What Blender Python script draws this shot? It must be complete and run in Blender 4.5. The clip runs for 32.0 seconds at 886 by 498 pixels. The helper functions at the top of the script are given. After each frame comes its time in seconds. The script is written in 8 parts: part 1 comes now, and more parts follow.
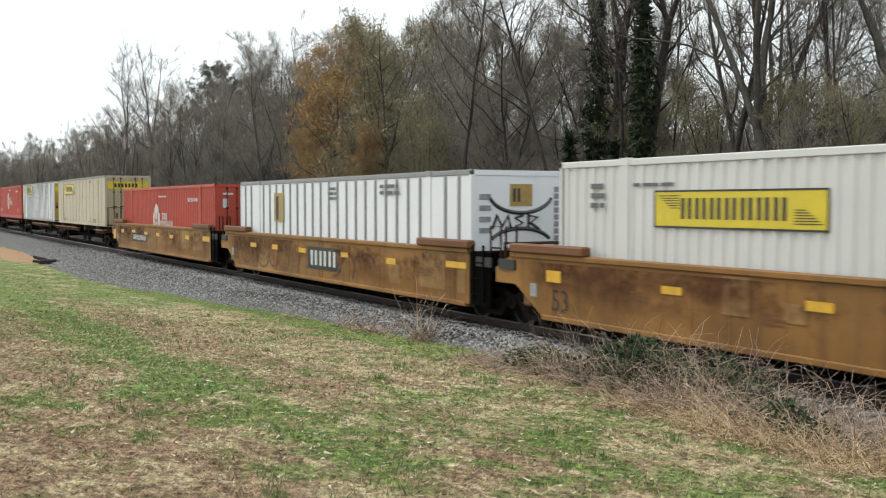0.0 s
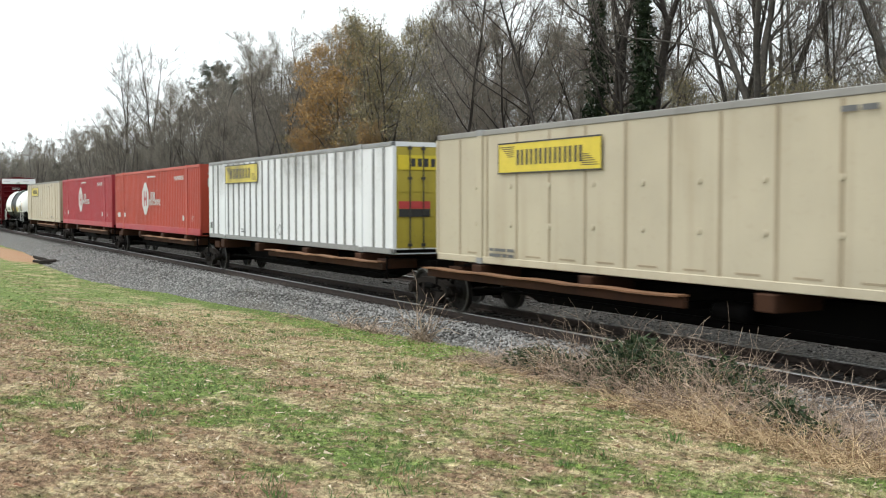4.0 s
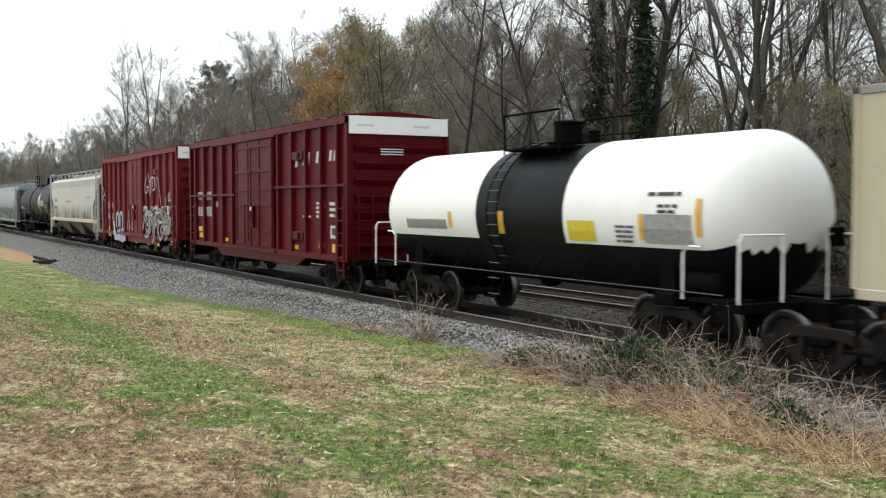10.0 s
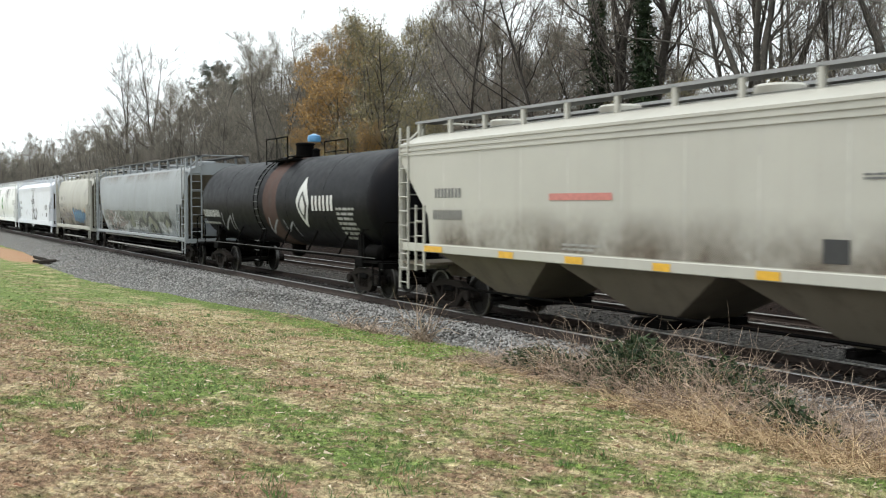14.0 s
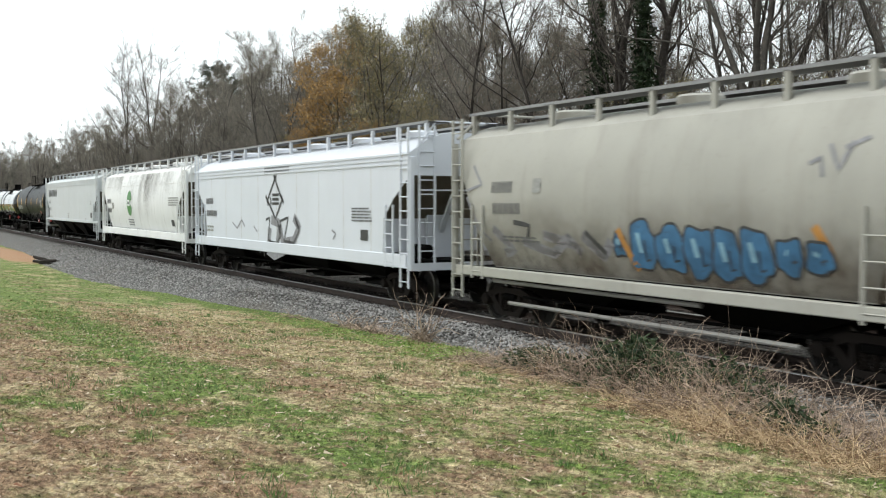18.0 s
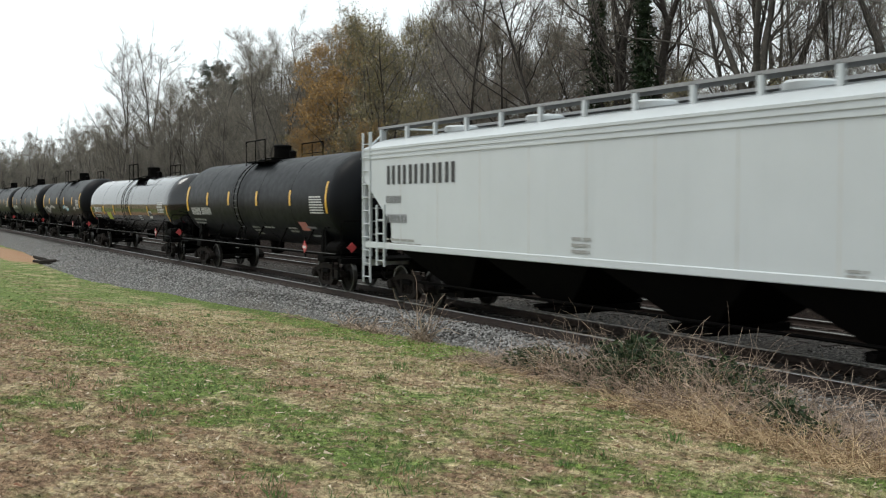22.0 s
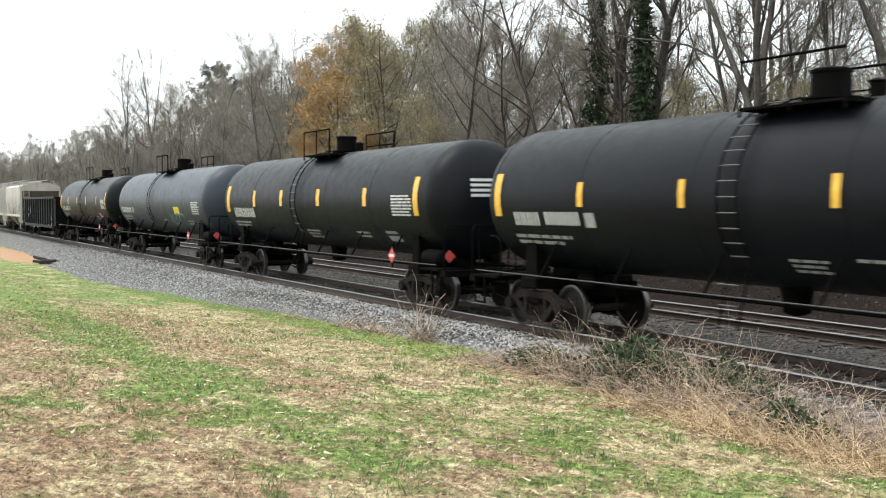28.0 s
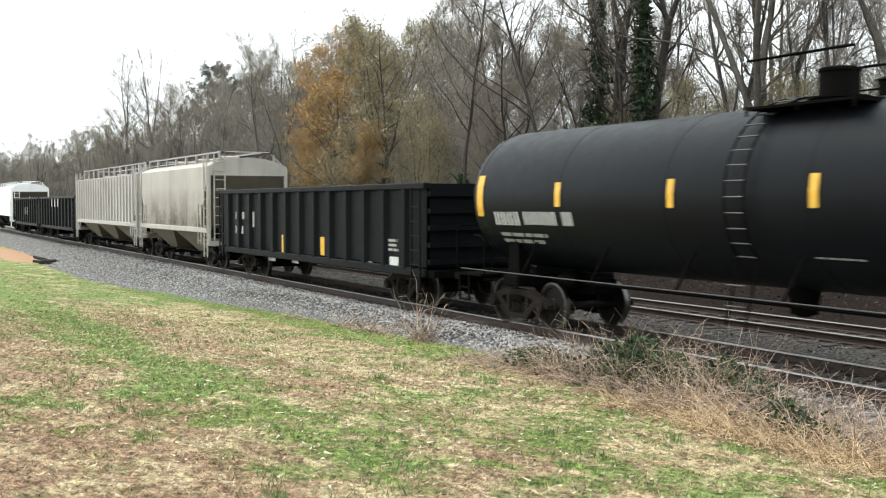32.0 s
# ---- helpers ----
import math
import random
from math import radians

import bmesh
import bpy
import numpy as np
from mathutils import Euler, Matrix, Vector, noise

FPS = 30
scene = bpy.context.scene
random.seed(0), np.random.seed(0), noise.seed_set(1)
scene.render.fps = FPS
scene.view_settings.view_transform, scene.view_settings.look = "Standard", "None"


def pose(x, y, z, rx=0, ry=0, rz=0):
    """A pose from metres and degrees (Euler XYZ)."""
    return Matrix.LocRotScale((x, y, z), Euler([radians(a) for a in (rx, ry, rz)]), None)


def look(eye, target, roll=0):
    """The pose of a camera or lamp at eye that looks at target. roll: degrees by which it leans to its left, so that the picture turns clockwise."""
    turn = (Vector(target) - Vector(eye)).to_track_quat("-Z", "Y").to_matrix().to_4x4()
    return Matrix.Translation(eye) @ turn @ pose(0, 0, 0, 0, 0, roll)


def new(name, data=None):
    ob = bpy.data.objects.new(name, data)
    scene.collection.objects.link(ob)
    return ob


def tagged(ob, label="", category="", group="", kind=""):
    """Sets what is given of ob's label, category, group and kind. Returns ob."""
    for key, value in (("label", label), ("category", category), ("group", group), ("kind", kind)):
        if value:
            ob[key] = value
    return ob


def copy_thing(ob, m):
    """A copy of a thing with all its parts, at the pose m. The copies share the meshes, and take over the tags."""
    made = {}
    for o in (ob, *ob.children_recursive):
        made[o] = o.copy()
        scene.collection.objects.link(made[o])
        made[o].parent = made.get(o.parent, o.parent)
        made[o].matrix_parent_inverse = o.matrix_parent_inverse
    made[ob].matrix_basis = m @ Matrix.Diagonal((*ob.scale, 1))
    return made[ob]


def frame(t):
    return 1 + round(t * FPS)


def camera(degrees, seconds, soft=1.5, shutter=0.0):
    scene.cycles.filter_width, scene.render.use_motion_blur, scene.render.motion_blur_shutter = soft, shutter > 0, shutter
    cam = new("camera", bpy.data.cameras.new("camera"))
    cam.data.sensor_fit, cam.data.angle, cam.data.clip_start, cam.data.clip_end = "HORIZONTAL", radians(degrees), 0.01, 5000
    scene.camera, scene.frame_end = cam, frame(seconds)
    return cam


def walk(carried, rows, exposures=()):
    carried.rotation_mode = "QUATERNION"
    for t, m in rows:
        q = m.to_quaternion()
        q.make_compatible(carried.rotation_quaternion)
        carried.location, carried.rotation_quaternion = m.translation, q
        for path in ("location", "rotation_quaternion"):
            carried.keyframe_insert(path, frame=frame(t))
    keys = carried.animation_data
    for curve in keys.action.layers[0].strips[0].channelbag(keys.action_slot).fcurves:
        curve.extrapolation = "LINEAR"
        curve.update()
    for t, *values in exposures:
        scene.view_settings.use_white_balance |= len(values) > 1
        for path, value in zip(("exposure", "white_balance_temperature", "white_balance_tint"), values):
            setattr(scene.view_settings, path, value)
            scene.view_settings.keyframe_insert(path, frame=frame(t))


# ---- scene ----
cam = camera(45.96, 32.0, soft=1.15, shutter=0.22)
EYE = (0.0, -12.9, 2.53)
AIM = pose(*EYE, 87.51, 0, 61.13)
walk(cam, [(0, AIM), (32, AIM)], exposures=[(0, 0.37), (2, 0.56), (4, 0.58), (6, 0.27), (8, 0.59), (10, 0.42), (12, 0.93), (13, 0.90), (14, 0.60), (17, 0.60), (18, 0.42), (19, 0.06), (21, -0.08), (23, 0.5), (24, 0.93), (25, 1.0), (28, 1.07), (32, 1.07)])

# ---- light: a bright overcast day ----
SUN_UP, SUN_AZ = radians(64), radians(205)
world = bpy.data.worlds.new("overcast_sky")
scene.world = world
world.use_nodes = True
wn, wl = world.node_tree.nodes, world.node_tree.links
wn.clear()
sky = wn.new("ShaderNodeTexSky")
sky.sky_type, sky.sun_disc, sky.sun_elevation, sky.sun_rotation = "NISHITA", False, SUN_UP, SUN_AZ
sky.dust_density, sky.air_density = 6.0, 1.0
veil = wn.new("ShaderNodeMix")
veil.data_type, veil.inputs[0].default_value = "RGBA", 0.85
veil.inputs[7].default_value = (10.25, 11.1, 11.25, 1)
wback, wout = wn.new("ShaderNodeBackground"), wn.new("ShaderNodeOutputWorld")
wback.inputs[1].default_value = 0.12
wl.new(sky.outputs[0], veil.inputs[6])
wl.new(veil.outputs[2], wback.inputs[0])
wl.new(wback.outputs[0], wout.inputs[0])
sun = new("sun", bpy.data.lights.new("sun", "SUN"))
sun.data.energy, sun.data.angle, sun.data.color = 1.3, radians(25), (0.97, 0.97, 0.92)
sun.matrix_basis = look((-20 * math.cos(SUN_UP), -34 * math.cos(SUN_UP), 40 * math.sin(SUN_UP)), (0, 0, 0))

SPEED = 13.7      # metres a second, towards +x
MOVING = []       # (thing, x at the start)
WHEELSETS = []    # all that turn


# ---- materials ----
COLOUR_SCALE = (0.72, 0.72, 0.72)      # scales every base colour down, so bounce light fades and shade deepens


class Nodes:
    """A small wrapper to write node trees in few lines."""
    def __init__(self, name):
        self.mat = bpy.data.materials.new(name)
        self.mat.use_nodes = True
        self.n, self.l = self.mat.node_tree.nodes, self.mat.node_tree.links
        self.bsdf = self.n["Principled BSDF"]
        self.co = self.n.new("ShaderNodeTexCoord").outputs["Object"]

    def noise(self, scale, detail=4, stretch=None, rough=0.6):
        node = self.n.new("ShaderNodeTexNoise")
        node.inputs["Scale"].default_value, node.inputs["Detail"].default_value = scale, detail
        node.inputs["Roughness"].default_value = rough
        co = self.co
        if stretch:
            m = self.n.new("ShaderNodeMapping")
            m.inputs["Scale"].default_value = stretch
            self.l.new(co, m.inputs[0])
            co = m.outputs[0]
        self.l.new(co, node.inputs["Vector"])
        return node.outputs[0]

    def ramp(self, fac, lo, hi):
        node = self.n.new("ShaderNodeMapRange")
        node.inputs[1].default_value, node.inputs[2].default_value = lo, hi
        self.l.new(fac, node.inputs[0])
        return node.outputs[0]

    def mix(self, fac, a, b, mode="MIX"):
        node = self.n.new("ShaderNodeMix")
        node.data_type, node.blend_type = "RGBA", mode
        for slot, v in ((0, fac), (6, a), (7, b)):
            if isinstance(v, (int, float)):
                node.inputs[slot].default_value = v
            elif isinstance(v, tuple):
                node.inputs[slot].default_value = (*v, 1)
            else:
                self.l.new(v, node.inputs[slot])
        return node.outputs[2]

    def math(self, op, a, b):
        node = self.n.new("ShaderNodeMath")
        node.operation = op
        for slot, v in ((0, a), (1, b)):
            if isinstance(v, (int, float)):
                node.inputs[slot].default_value = v
            else:
                self.l.new(v, node.inputs[slot])
        return node.outputs[0]

    def bump(self, height, strength, distance):
        node = self.n.new("ShaderNodeBump")
        node.inputs["Strength"].default_value, node.inputs["Distance"].default_value = strength, distance
        self.l.new(height, node.inputs["Height"])
        self.l.new(node.outputs[0], self.bsdf.inputs["Normal"])

    def done(self, colour, rough=0.6, metal=0.0, spec=0.5):
        self.l.new(self.mix(1.0, colour, COLOUR_SCALE, "MULTIPLY"), self.bsdf.inputs["Base Color"])
        if isinstance(rough, (int, float)):
            self.bsdf.inputs["Roughness"].default_value = rough
        else:
            self.l.new(rough, self.bsdf.inputs["Roughness"])
        self.bsdf.inputs["Metallic"].default_value = metal
        self.bsdf.inputs["Specular IOR Level"].default_value = spec
        return self.mat


def scaled(c, k):
    return tuple(min(1, v * k) for v in c)


def paint(name, col, rough=0.5, dirt=0.35, dirt_col=(0.1, 0.085, 0.07), fine=0.12, dents=0.004, spec=0.4):
    """Weathered vehicle paint: large fading, vertical dirt streaks, fine grain."""
    k = Nodes(name)
    big = k.ramp(k.noise(0.5, 3), 0.3, 0.7)
    c = k.mix(big, scaled(col, 1 - fine), scaled(col, 1 + fine * 0.6))
    streak = k.ramp(k.noise(1.0, 5, (2.2, 2.2, 0.16)), 0.52, 0.78)
    c = k.mix(k.math("MULTIPLY", streak, dirt), c, dirt_col)
    spots = k.ramp(k.noise(9, 6), 0.58, 0.75)
    c = k.mix(k.math("MULTIPLY", spots, dirt * 0.6), c, dirt_col)
    k.bump(k.noise(1.6, 2), 0.5, dents)
    return k.done(c, k.math("ADD", k.math("MULTIPLY", k.noise(4, 4), 0.25), rough - 0.12), 0, spec)


def plain(name, col, rough=0.6, var=0.15, scale=12, metal=0.0, bump=0.0, spec=0.5):
    k = Nodes(name)
    c = k.mix(k.ramp(k.noise(scale, 4), 0.3, 0.7), scaled(col, 1 - var), scaled(col, 1 + var))
    if bump:
        k.bump(k.noise(scale * 2, 4), 0.8, bump)
    return k.done(c, rough, metal, spec)


M_RED_A = paint("red_paint_a", (0.5, 0.07, 0.042), 0.55, 0.15, (0.3, 0.06, 0.05))
M_RED_B = paint("red_paint_b", (0.43, 0.036, 0.05), 0.55, 0.15, (0.25, 0.04, 0.05))
M_BOX_RED = paint("oxide_red_paint", (0.1, 0.0042, 0.0078), 0.45, 0.3, (0.045, 0.004, 0.006), 0.2, 0.006, 0.07)
M_BOX_RED_B = paint("faded_oxide_red_paint", (0.175, 0.0125, 0.016), 0.55, 0.35, (0.08, 0.012, 0.012), 0.18, 0.006, 0.14)
M_WHITE = paint("white_paint", (0.864, 0.876, 0.9), 0.5, 0.12, (0.3, 0.28, 0.25), 0.05)
M_TANKWHITE = paint("tank_white_paint", (0.943, 0.931, 0.897), 0.35, 0.1, (0.4, 0.35, 0.3), 0.04)
M_CREAM = paint("cream_paint", (0.56, 0.49, 0.36), 0.55, 0.35, (0.33, 0.24, 0.13), 0.1)
M_SEAM = paint("dirty_cream_seam", (0.36, 0.29, 0.19), 0.6, 0.4, (0.2, 0.14, 0.08), 0.15)
M_WELL_FADE = plain("faded_maroon_spray", (0.17, 0.066, 0.028), 0.65, 0.25, 4)
M_HOPDUSK = paint("dusty_putty_paint", (0.46, 0.43, 0.38), 0.65, 0.5, (0.2, 0.15, 0.11), 0.15)
M_CREAM_OLD = paint("stained_cream_paint", (0.5, 0.43, 0.28), 0.6, 0.6, (0.18, 0.11, 0.05), 0.15)
M_WARMWHITE = paint("warm_white_paint", (0.717, 0.706, 0.672), 0.5, 0.1, (0.35, 0.3, 0.25), 0.05)
M_WELL = paint("ochre_paint", (0.3, 0.14, 0.03), 0.65, 0.75, (0.1, 0.04, 0.014), 0.35, 0.008)
M_WELL_DARK = paint("brown_rail_paint", (0.2, 0.08, 0.03), 0.7, 0.5, (0.06, 0.04, 0.03), 0.3)
M_RUSTBEAM = paint("rusty_beam", (0.06, 0.027, 0.015), 0.8, 0.8, (0.02, 0.015, 0.013), 0.4, 0.004, 0.1)
M_RUSTEDGE = paint("bright_rust_edge", (0.24, 0.115, 0.055), 0.8, 0.5, (0.12, 0.06, 0.03), 0.3)
M_GRIME = plain("grey_grime_streak", (0.58, 0.56, 0.52), 0.7, 0.2, 3)
M_GRIMEDARK = plain("dark_grime_streak", (0.62, 0.6, 0.57), 0.7, 0.25, 3)
M_RUNG = plain("worn_steel_rung", (0.06, 0.057, 0.055), 0.6, 0.3, 8)
M_HOPBEIGE = paint("beige_hopper_paint", (0.5, 0.485, 0.43), 0.5, 0.16, (0.26, 0.23, 0.18), 0.07)
M_HOPBEIGE_B = paint("dusty_beige_paint", (0.45, 0.441, 0.393), 0.6, 0.3, (0.2, 0.175, 0.14), 0.12)
M_HOPGREY = paint("dull_grey_paint", (0.31, 0.33, 0.345), 0.6, 0.35, (0.2, 0.19, 0.18), 0.12)
M_HOPLIGHT = paint("pale_grey_paint", (0.75, 0.787, 0.85), 0.45, 0.08, (0.4, 0.4, 0.4), 0.05)
M_HOPWHITE = paint("stained_white_paint", (0.93, 0.94, 0.93), 0.5, 0.25, (0.4, 0.38, 0.35), 0.06)
M_HOPPROC = paint("cool_grey_paint", (0.625, 0.663, 0.675), 0.5, 0.1, (0.3, 0.3, 0.3), 0.05)
M_HOPRIB = paint("chalky_grey_paint", (0.5, 0.47, 0.44), 0.7, 0.55, (0.22, 0.17, 0.14), 0.15)
M_BLACK = paint("black_tank_paint", (0.0052, 0.0062, 0.0082), 0.44, 0.3, (0.0115, 0.0115, 0.0115), 0.25, 0.002, 0.1)
M_GLOSS = paint("glossy_black_paint", (0.0045, 0.005, 0.0065), 0.11, 0.1, (0.008, 0.008, 0.008), 0.1, 0.0005, 0.6)
M_OLDBLACK = paint("rusty_black_paint", (0.006, 0.006, 0.0085), 0.5, 0.5, (0.014, 0.010, 0.009), 0.3, 0.004, 0.08)
M_SLATE = paint("slate_tank_paint", (0.031, 0.038, 0.051), 0.45, 0.3, (0.016, 0.016, 0.017), 0.12, 0.002, 0.2)
M_GONDOLA = paint("black_gondola_paint", (0.007, 0.008, 0.0095), 0.5, 0.3, (0.018, 0.016, 0.014), 0.3, 0.012, 0.05)
# darker than real black paint, to deepen the shade under the cars
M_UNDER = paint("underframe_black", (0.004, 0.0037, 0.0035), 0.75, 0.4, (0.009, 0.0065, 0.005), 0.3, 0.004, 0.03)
M_TRUCK = paint("truck_casting", (0.022, 0.018, 0.016), 0.75, 0.5, (0.02, 0.014, 0.011), 0.3, 0.004, 0.05)
M_WHEEL = plain("wheel_steel", (0.011, 0.009, 0.008), 0.75, 0.3, 6, 0.0, 0, 0.2)
M_TREAD = plain("polished_tread", (0.16, 0.155, 0.15), 0.4, 0.1, 20, 1.0)
M_GREYRAIL = plain("galvanised_rail", (0.3, 0.3, 0.3), 0.5, 0.15, 8, 0.3)
M_YELLOW = plain("reflective_yellow", (0.75, 0.42, 0.03), 0.45, 0.15, 10)
M_SIGNYEL = plain("sign_yellow", (0.72, 0.56, 0.03), 0.45, 0.08, 5)
M_INKUP = plain("dark_sign_ink", (0.03, 0.03, 0.03), 0.6, 0.2)
M_DARKRAIL = plain("weathered_steel_bar", (0.055, 0.052, 0.05), 0.6, 0.3, 8, 0.2)
M_DULLGREY = paint("dull_grey_rail", (0.3, 0.29, 0.27), 0.6, 0.3, (0.12, 0.11, 0.1), 0.1)
M_WELL_PALE = paint("pale_ochre_touch_up", (0.36, 0.2, 0.07), 0.65, 0.3, (0.25, 0.11, 0.04), 0.15)
M_OCHRE = plain("ochre_emblem", (0.4, 0.27, 0.08), 0.5, 0.15)
M_LIME = plain("lime_panel", (0.42, 0.46, 0.04), 0.5, 0.1)
M_WASHPINK = plain("washed_out_maroon_spray", (0.24, 0.19, 0.185), 0.6, 0.3, 4)
M_WASHGREEN = plain("pale_green_spray", (0.16, 0.22, 0.19), 0.6, 0.3, 4)
M_DOORYEL = paint("dirty_yellow_door_paint", (0.5, 0.4, 0.05), 0.55, 0.5, (0.2, 0.13, 0.04), 0.15)
# dark paint for chutes and end slopes: their shade and grime put into it
M_HOPSHADE = paint("shaded_grimy_chute_paint", (0.16, 0.135, 0.1), 0.7, 0.5, (0.05, 0.04, 0.03), 0.2)
M_BAND = plain("weathered_olive_band", (0.2, 0.208, 0.185), 0.65, 0.4, 2)
M_PALEBAND = plain("chalky_pale_band", (0.46, 0.47, 0.48), 0.65, 0.2, 3)
M_TAUPE = plain("taupe_spray", (0.2, 0.165, 0.135), 0.6, 0.25, 5)
M_INK = plain("black_ink", (0.025, 0.025, 0.025), 0.6, 0.2)
M_LETTER = plain("white_stencil", (0.62, 0.62, 0.6), 0.6, 0.2, 20)
M_DIMLETTER = plain("faded_white_stencil", (0.33, 0.33, 0.31), 0.6, 0.3, 20)
M_GREYLETTER = plain("grey_stencil", (0.13, 0.13, 0.13), 0.6, 0.2, 20)
M_REDSIGN = plain("placard_red", (0.55, 0.06, 0.06), 0.5, 0.1)
M_PINKTXT = plain("faded_red_stencil", (0.55, 0.2, 0.17), 0.6, 0.2)
M_BLUEPAINT = plain("blue_spray", (0.05, 0.17, 0.32), 0.6, 0.3, 3)
M_LIGHTBLUE = plain("light_blue_spray", (0.28, 0.5, 0.62), 0.6, 0.25, 3)
M_PINK = plain("pink_spray", (0.6, 0.3, 0.42), 0.6, 0.3, 3)
M_MINT = plain("mint_spray", (0.42, 0.6, 0.4), 0.6, 0.3, 3)
M_ORANGE = plain("orange_spray", (0.55, 0.26, 0.06), 0.6, 0.3, 3)
M_OLIVE = plain("olive_spray", (0.17, 0.18, 0.13), 0.6, 0.3, 3)
M_SPRAYWHITE = plain("white_spray", (0.44, 0.42, 0.41), 0.65, 0.4, 5)
M_SPRAYBLACK = plain("black_spray", (0.05, 0.05, 0.05), 0.6, 0.3, 5)
M_SPRAYGREY = plain("grey_spray", (0.27, 0.27, 0.29), 0.6, 0.25, 5)
M_GREEN = plain("leaf_green_paint", (0.06, 0.27, 0.055), 0.5, 0.1)
M_RUST = paint("rust_brown", (0.07, 0.03, 0.02), 0.8, 0.6, (0.03, 0.02, 0.02), 0.3)
M_BLUECAP = plain("blue_valve_cap", (0.1, 0.3, 0.55), 0.4, 0.1)
M_RAILTOP = plain("rail_steel", (0.42, 0.4, 0.38), 0.3, 0.15, 4, 0.9)
M_RAILSIDE = plain("rusty_rail", (0.045, 0.028, 0.021), 0.85, 0.3, 5)
M_TIE = plain("creosoted_wood", (0.04, 0.031, 0.026), 0.9, 0.4, 6, 0, 0.01)
M_BARK = plain("grey_bark", (0.098, 0.089, 0.077), 0.95, 0.35, 5, 0, 0.02, 0.2)
M_BARKDARK = plain("dark_bark", (0.062, 0.053, 0.046), 0.95, 0.35, 5, 0, 0.02, 0.2)
M_TWIG = plain("bare_twigs", (0.22, 0.2, 0.168), 0.95, 0.35, 0.6, 0, 0, 0.1)
M_TWIGDARK = plain("dark_twigs", (0.145, 0.125, 0.11), 0.95, 0.3, 0.6, 0, 0, 0.1)


def island_leaf(name, a, b, rough=0.7):
    """Leaves that differ one from another."""
    k = Nodes(name)
    g = k.n.new("ShaderNodeNewGeometry")
    return k.done(k.mix(g.outputs["Random Per Island"], a, b), rough, 0, 0.2)


M_ORANGELEAF = island_leaf("autumn_leaves", (0.62, 0.36, 0.11), (0.3, 0.2, 0.09))
M_OLIVELEAF = island_leaf("olive_autumn_leaves", (0.4, 0.32, 0.14), (0.18, 0.17, 0.09))
M_RUSSETLEAF = island_leaf("russet_buds_and_leaves", (0.38, 0.25, 0.17), (0.2, 0.16, 0.12))
M_FINETWIG = island_leaf("fine_twigs", (0.42, 0.37, 0.31), (0.175, 0.165, 0.142), 0.95)
M_PINE = island_leaf("pine_needles", (0.026, 0.04, 0.024), (0.065, 0.085, 0.055))
M_IVY = island_leaf("ivy_leaves", (0.012, 0.024, 0.01), (0.04, 0.062, 0.026))
M_BRUSHLEAF = island_leaf("brush_leaves", (0.03, 0.034, 0.016), (0.07, 0.05, 0.028))
M_BRAMBLE = island_leaf("bramble_leaves", (0.014, 0.032, 0.015), (0.085, 0.115, 0.05))
M_CANE = island_leaf("dry_canes", (0.66, 0.5, 0.38), (0.08, 0.05, 0.04))
M_STRAW = island_leaf("dry_straw", (0.8, 0.6, 0.36), (0.19, 0.1, 0.055))


# ---- mesh helpers ----
def box(bm, x0, y0, z0, x1, y1, z1):
    v = [bm.verts.new(p) for p in ((x0, y0, z0), (x1, y0, z0), (x1, y1, z0), (x0, y1, z0), (x0, y0, z1), (x1, y0, z1), (x1, y1, z1), (x0, y1, z1))]
    for f in ((0, 3, 2, 1), (4, 5, 6, 7), (0, 1, 5, 4), (1, 2, 6, 5), (2, 3, 7, 6), (3, 0, 4, 7)):
        bm.faces.new([v[i] for i in f])


def cbox(bm, x0, y0, z0, x1, y1, z1, b=0.015):
    """A box with chamfered edges."""
    c = bmesh.new()
    box(c, x0, y0, z0, x1, y1, z1)
    bmesh.ops.bevel(c, geom=c.edges[:], offset=b, segments=1, affect="EDGES")
    m = bpy.data.meshes.new("tmp")
    c.to_mesh(m)
    c.free()
    bm.from_mesh(m)
    bpy.data.meshes.remove(m)


def loft(bm, rings, close=True, caps=True):
    made = [[bm.verts.new(p) for p in r] for r in rings]
    n = len(made[0])
    for a, b in zip(made, made[1:]):
        for i in range(n if close else n - 1):
            j = (i + 1) % n
            bm.faces.new((a[i], a[j], b[j], b[i]))
    if caps and close:
        bm.faces.new(made[0][::-1])
        bm.faces.new(made[-1])
    return made


def ring(c, u, v, r, n):
    return [c + u * (r * math.cos(2 * math.pi * i / n)) + v * (r * math.sin(2 * math.pi * i / n)) for i in range(n)]


def pipe(bm, pts, r, n=6):
    """A round bar along a line of points."""
    pts = [Vector(p) for p in pts]
    rings = []
    for i, p in enumerate(pts):
        d = (pts[min(i + 1, len(pts) - 1)] - pts[max(i - 1, 0)]).normalized()
        u = d.cross(Vector((0, 0, 1)) if abs(d.z) < 0.9 else Vector((1, 0, 0))).normalized()
        rings.append(ring(p, u, d.cross(u), r, n))
    loft(bm, rings)


def lathe(bm, prof, axis="x", n=32, c=(0, 0, 0), caps=True):
    """A body of revolution; prof: (place along the axis, radius)."""
    c = Vector(c)
    a, u, v = {"x": ((1, 0, 0), (0, 1, 0), (0, 0, 1)), "y": ((0, 1, 0), (0, 0, 1), (1, 0, 0)), "z": ((0, 0, 1), (1, 0, 0), (0, 1, 0))}[axis]
    a, u, v = Vector(a), Vector(u), Vector(v)
    loft(bm, [ring(c + a * t, u, v, max(r, 0.001), n) for t, r in prof], True, caps)


def prism(bm, poly, y0, y1):
    """A polygon in x and z, given depth from y0 to y1."""
    loft(bm, [[(x, y0, z) for x, z in poly], [(x, y1, z) for x, z in poly]])


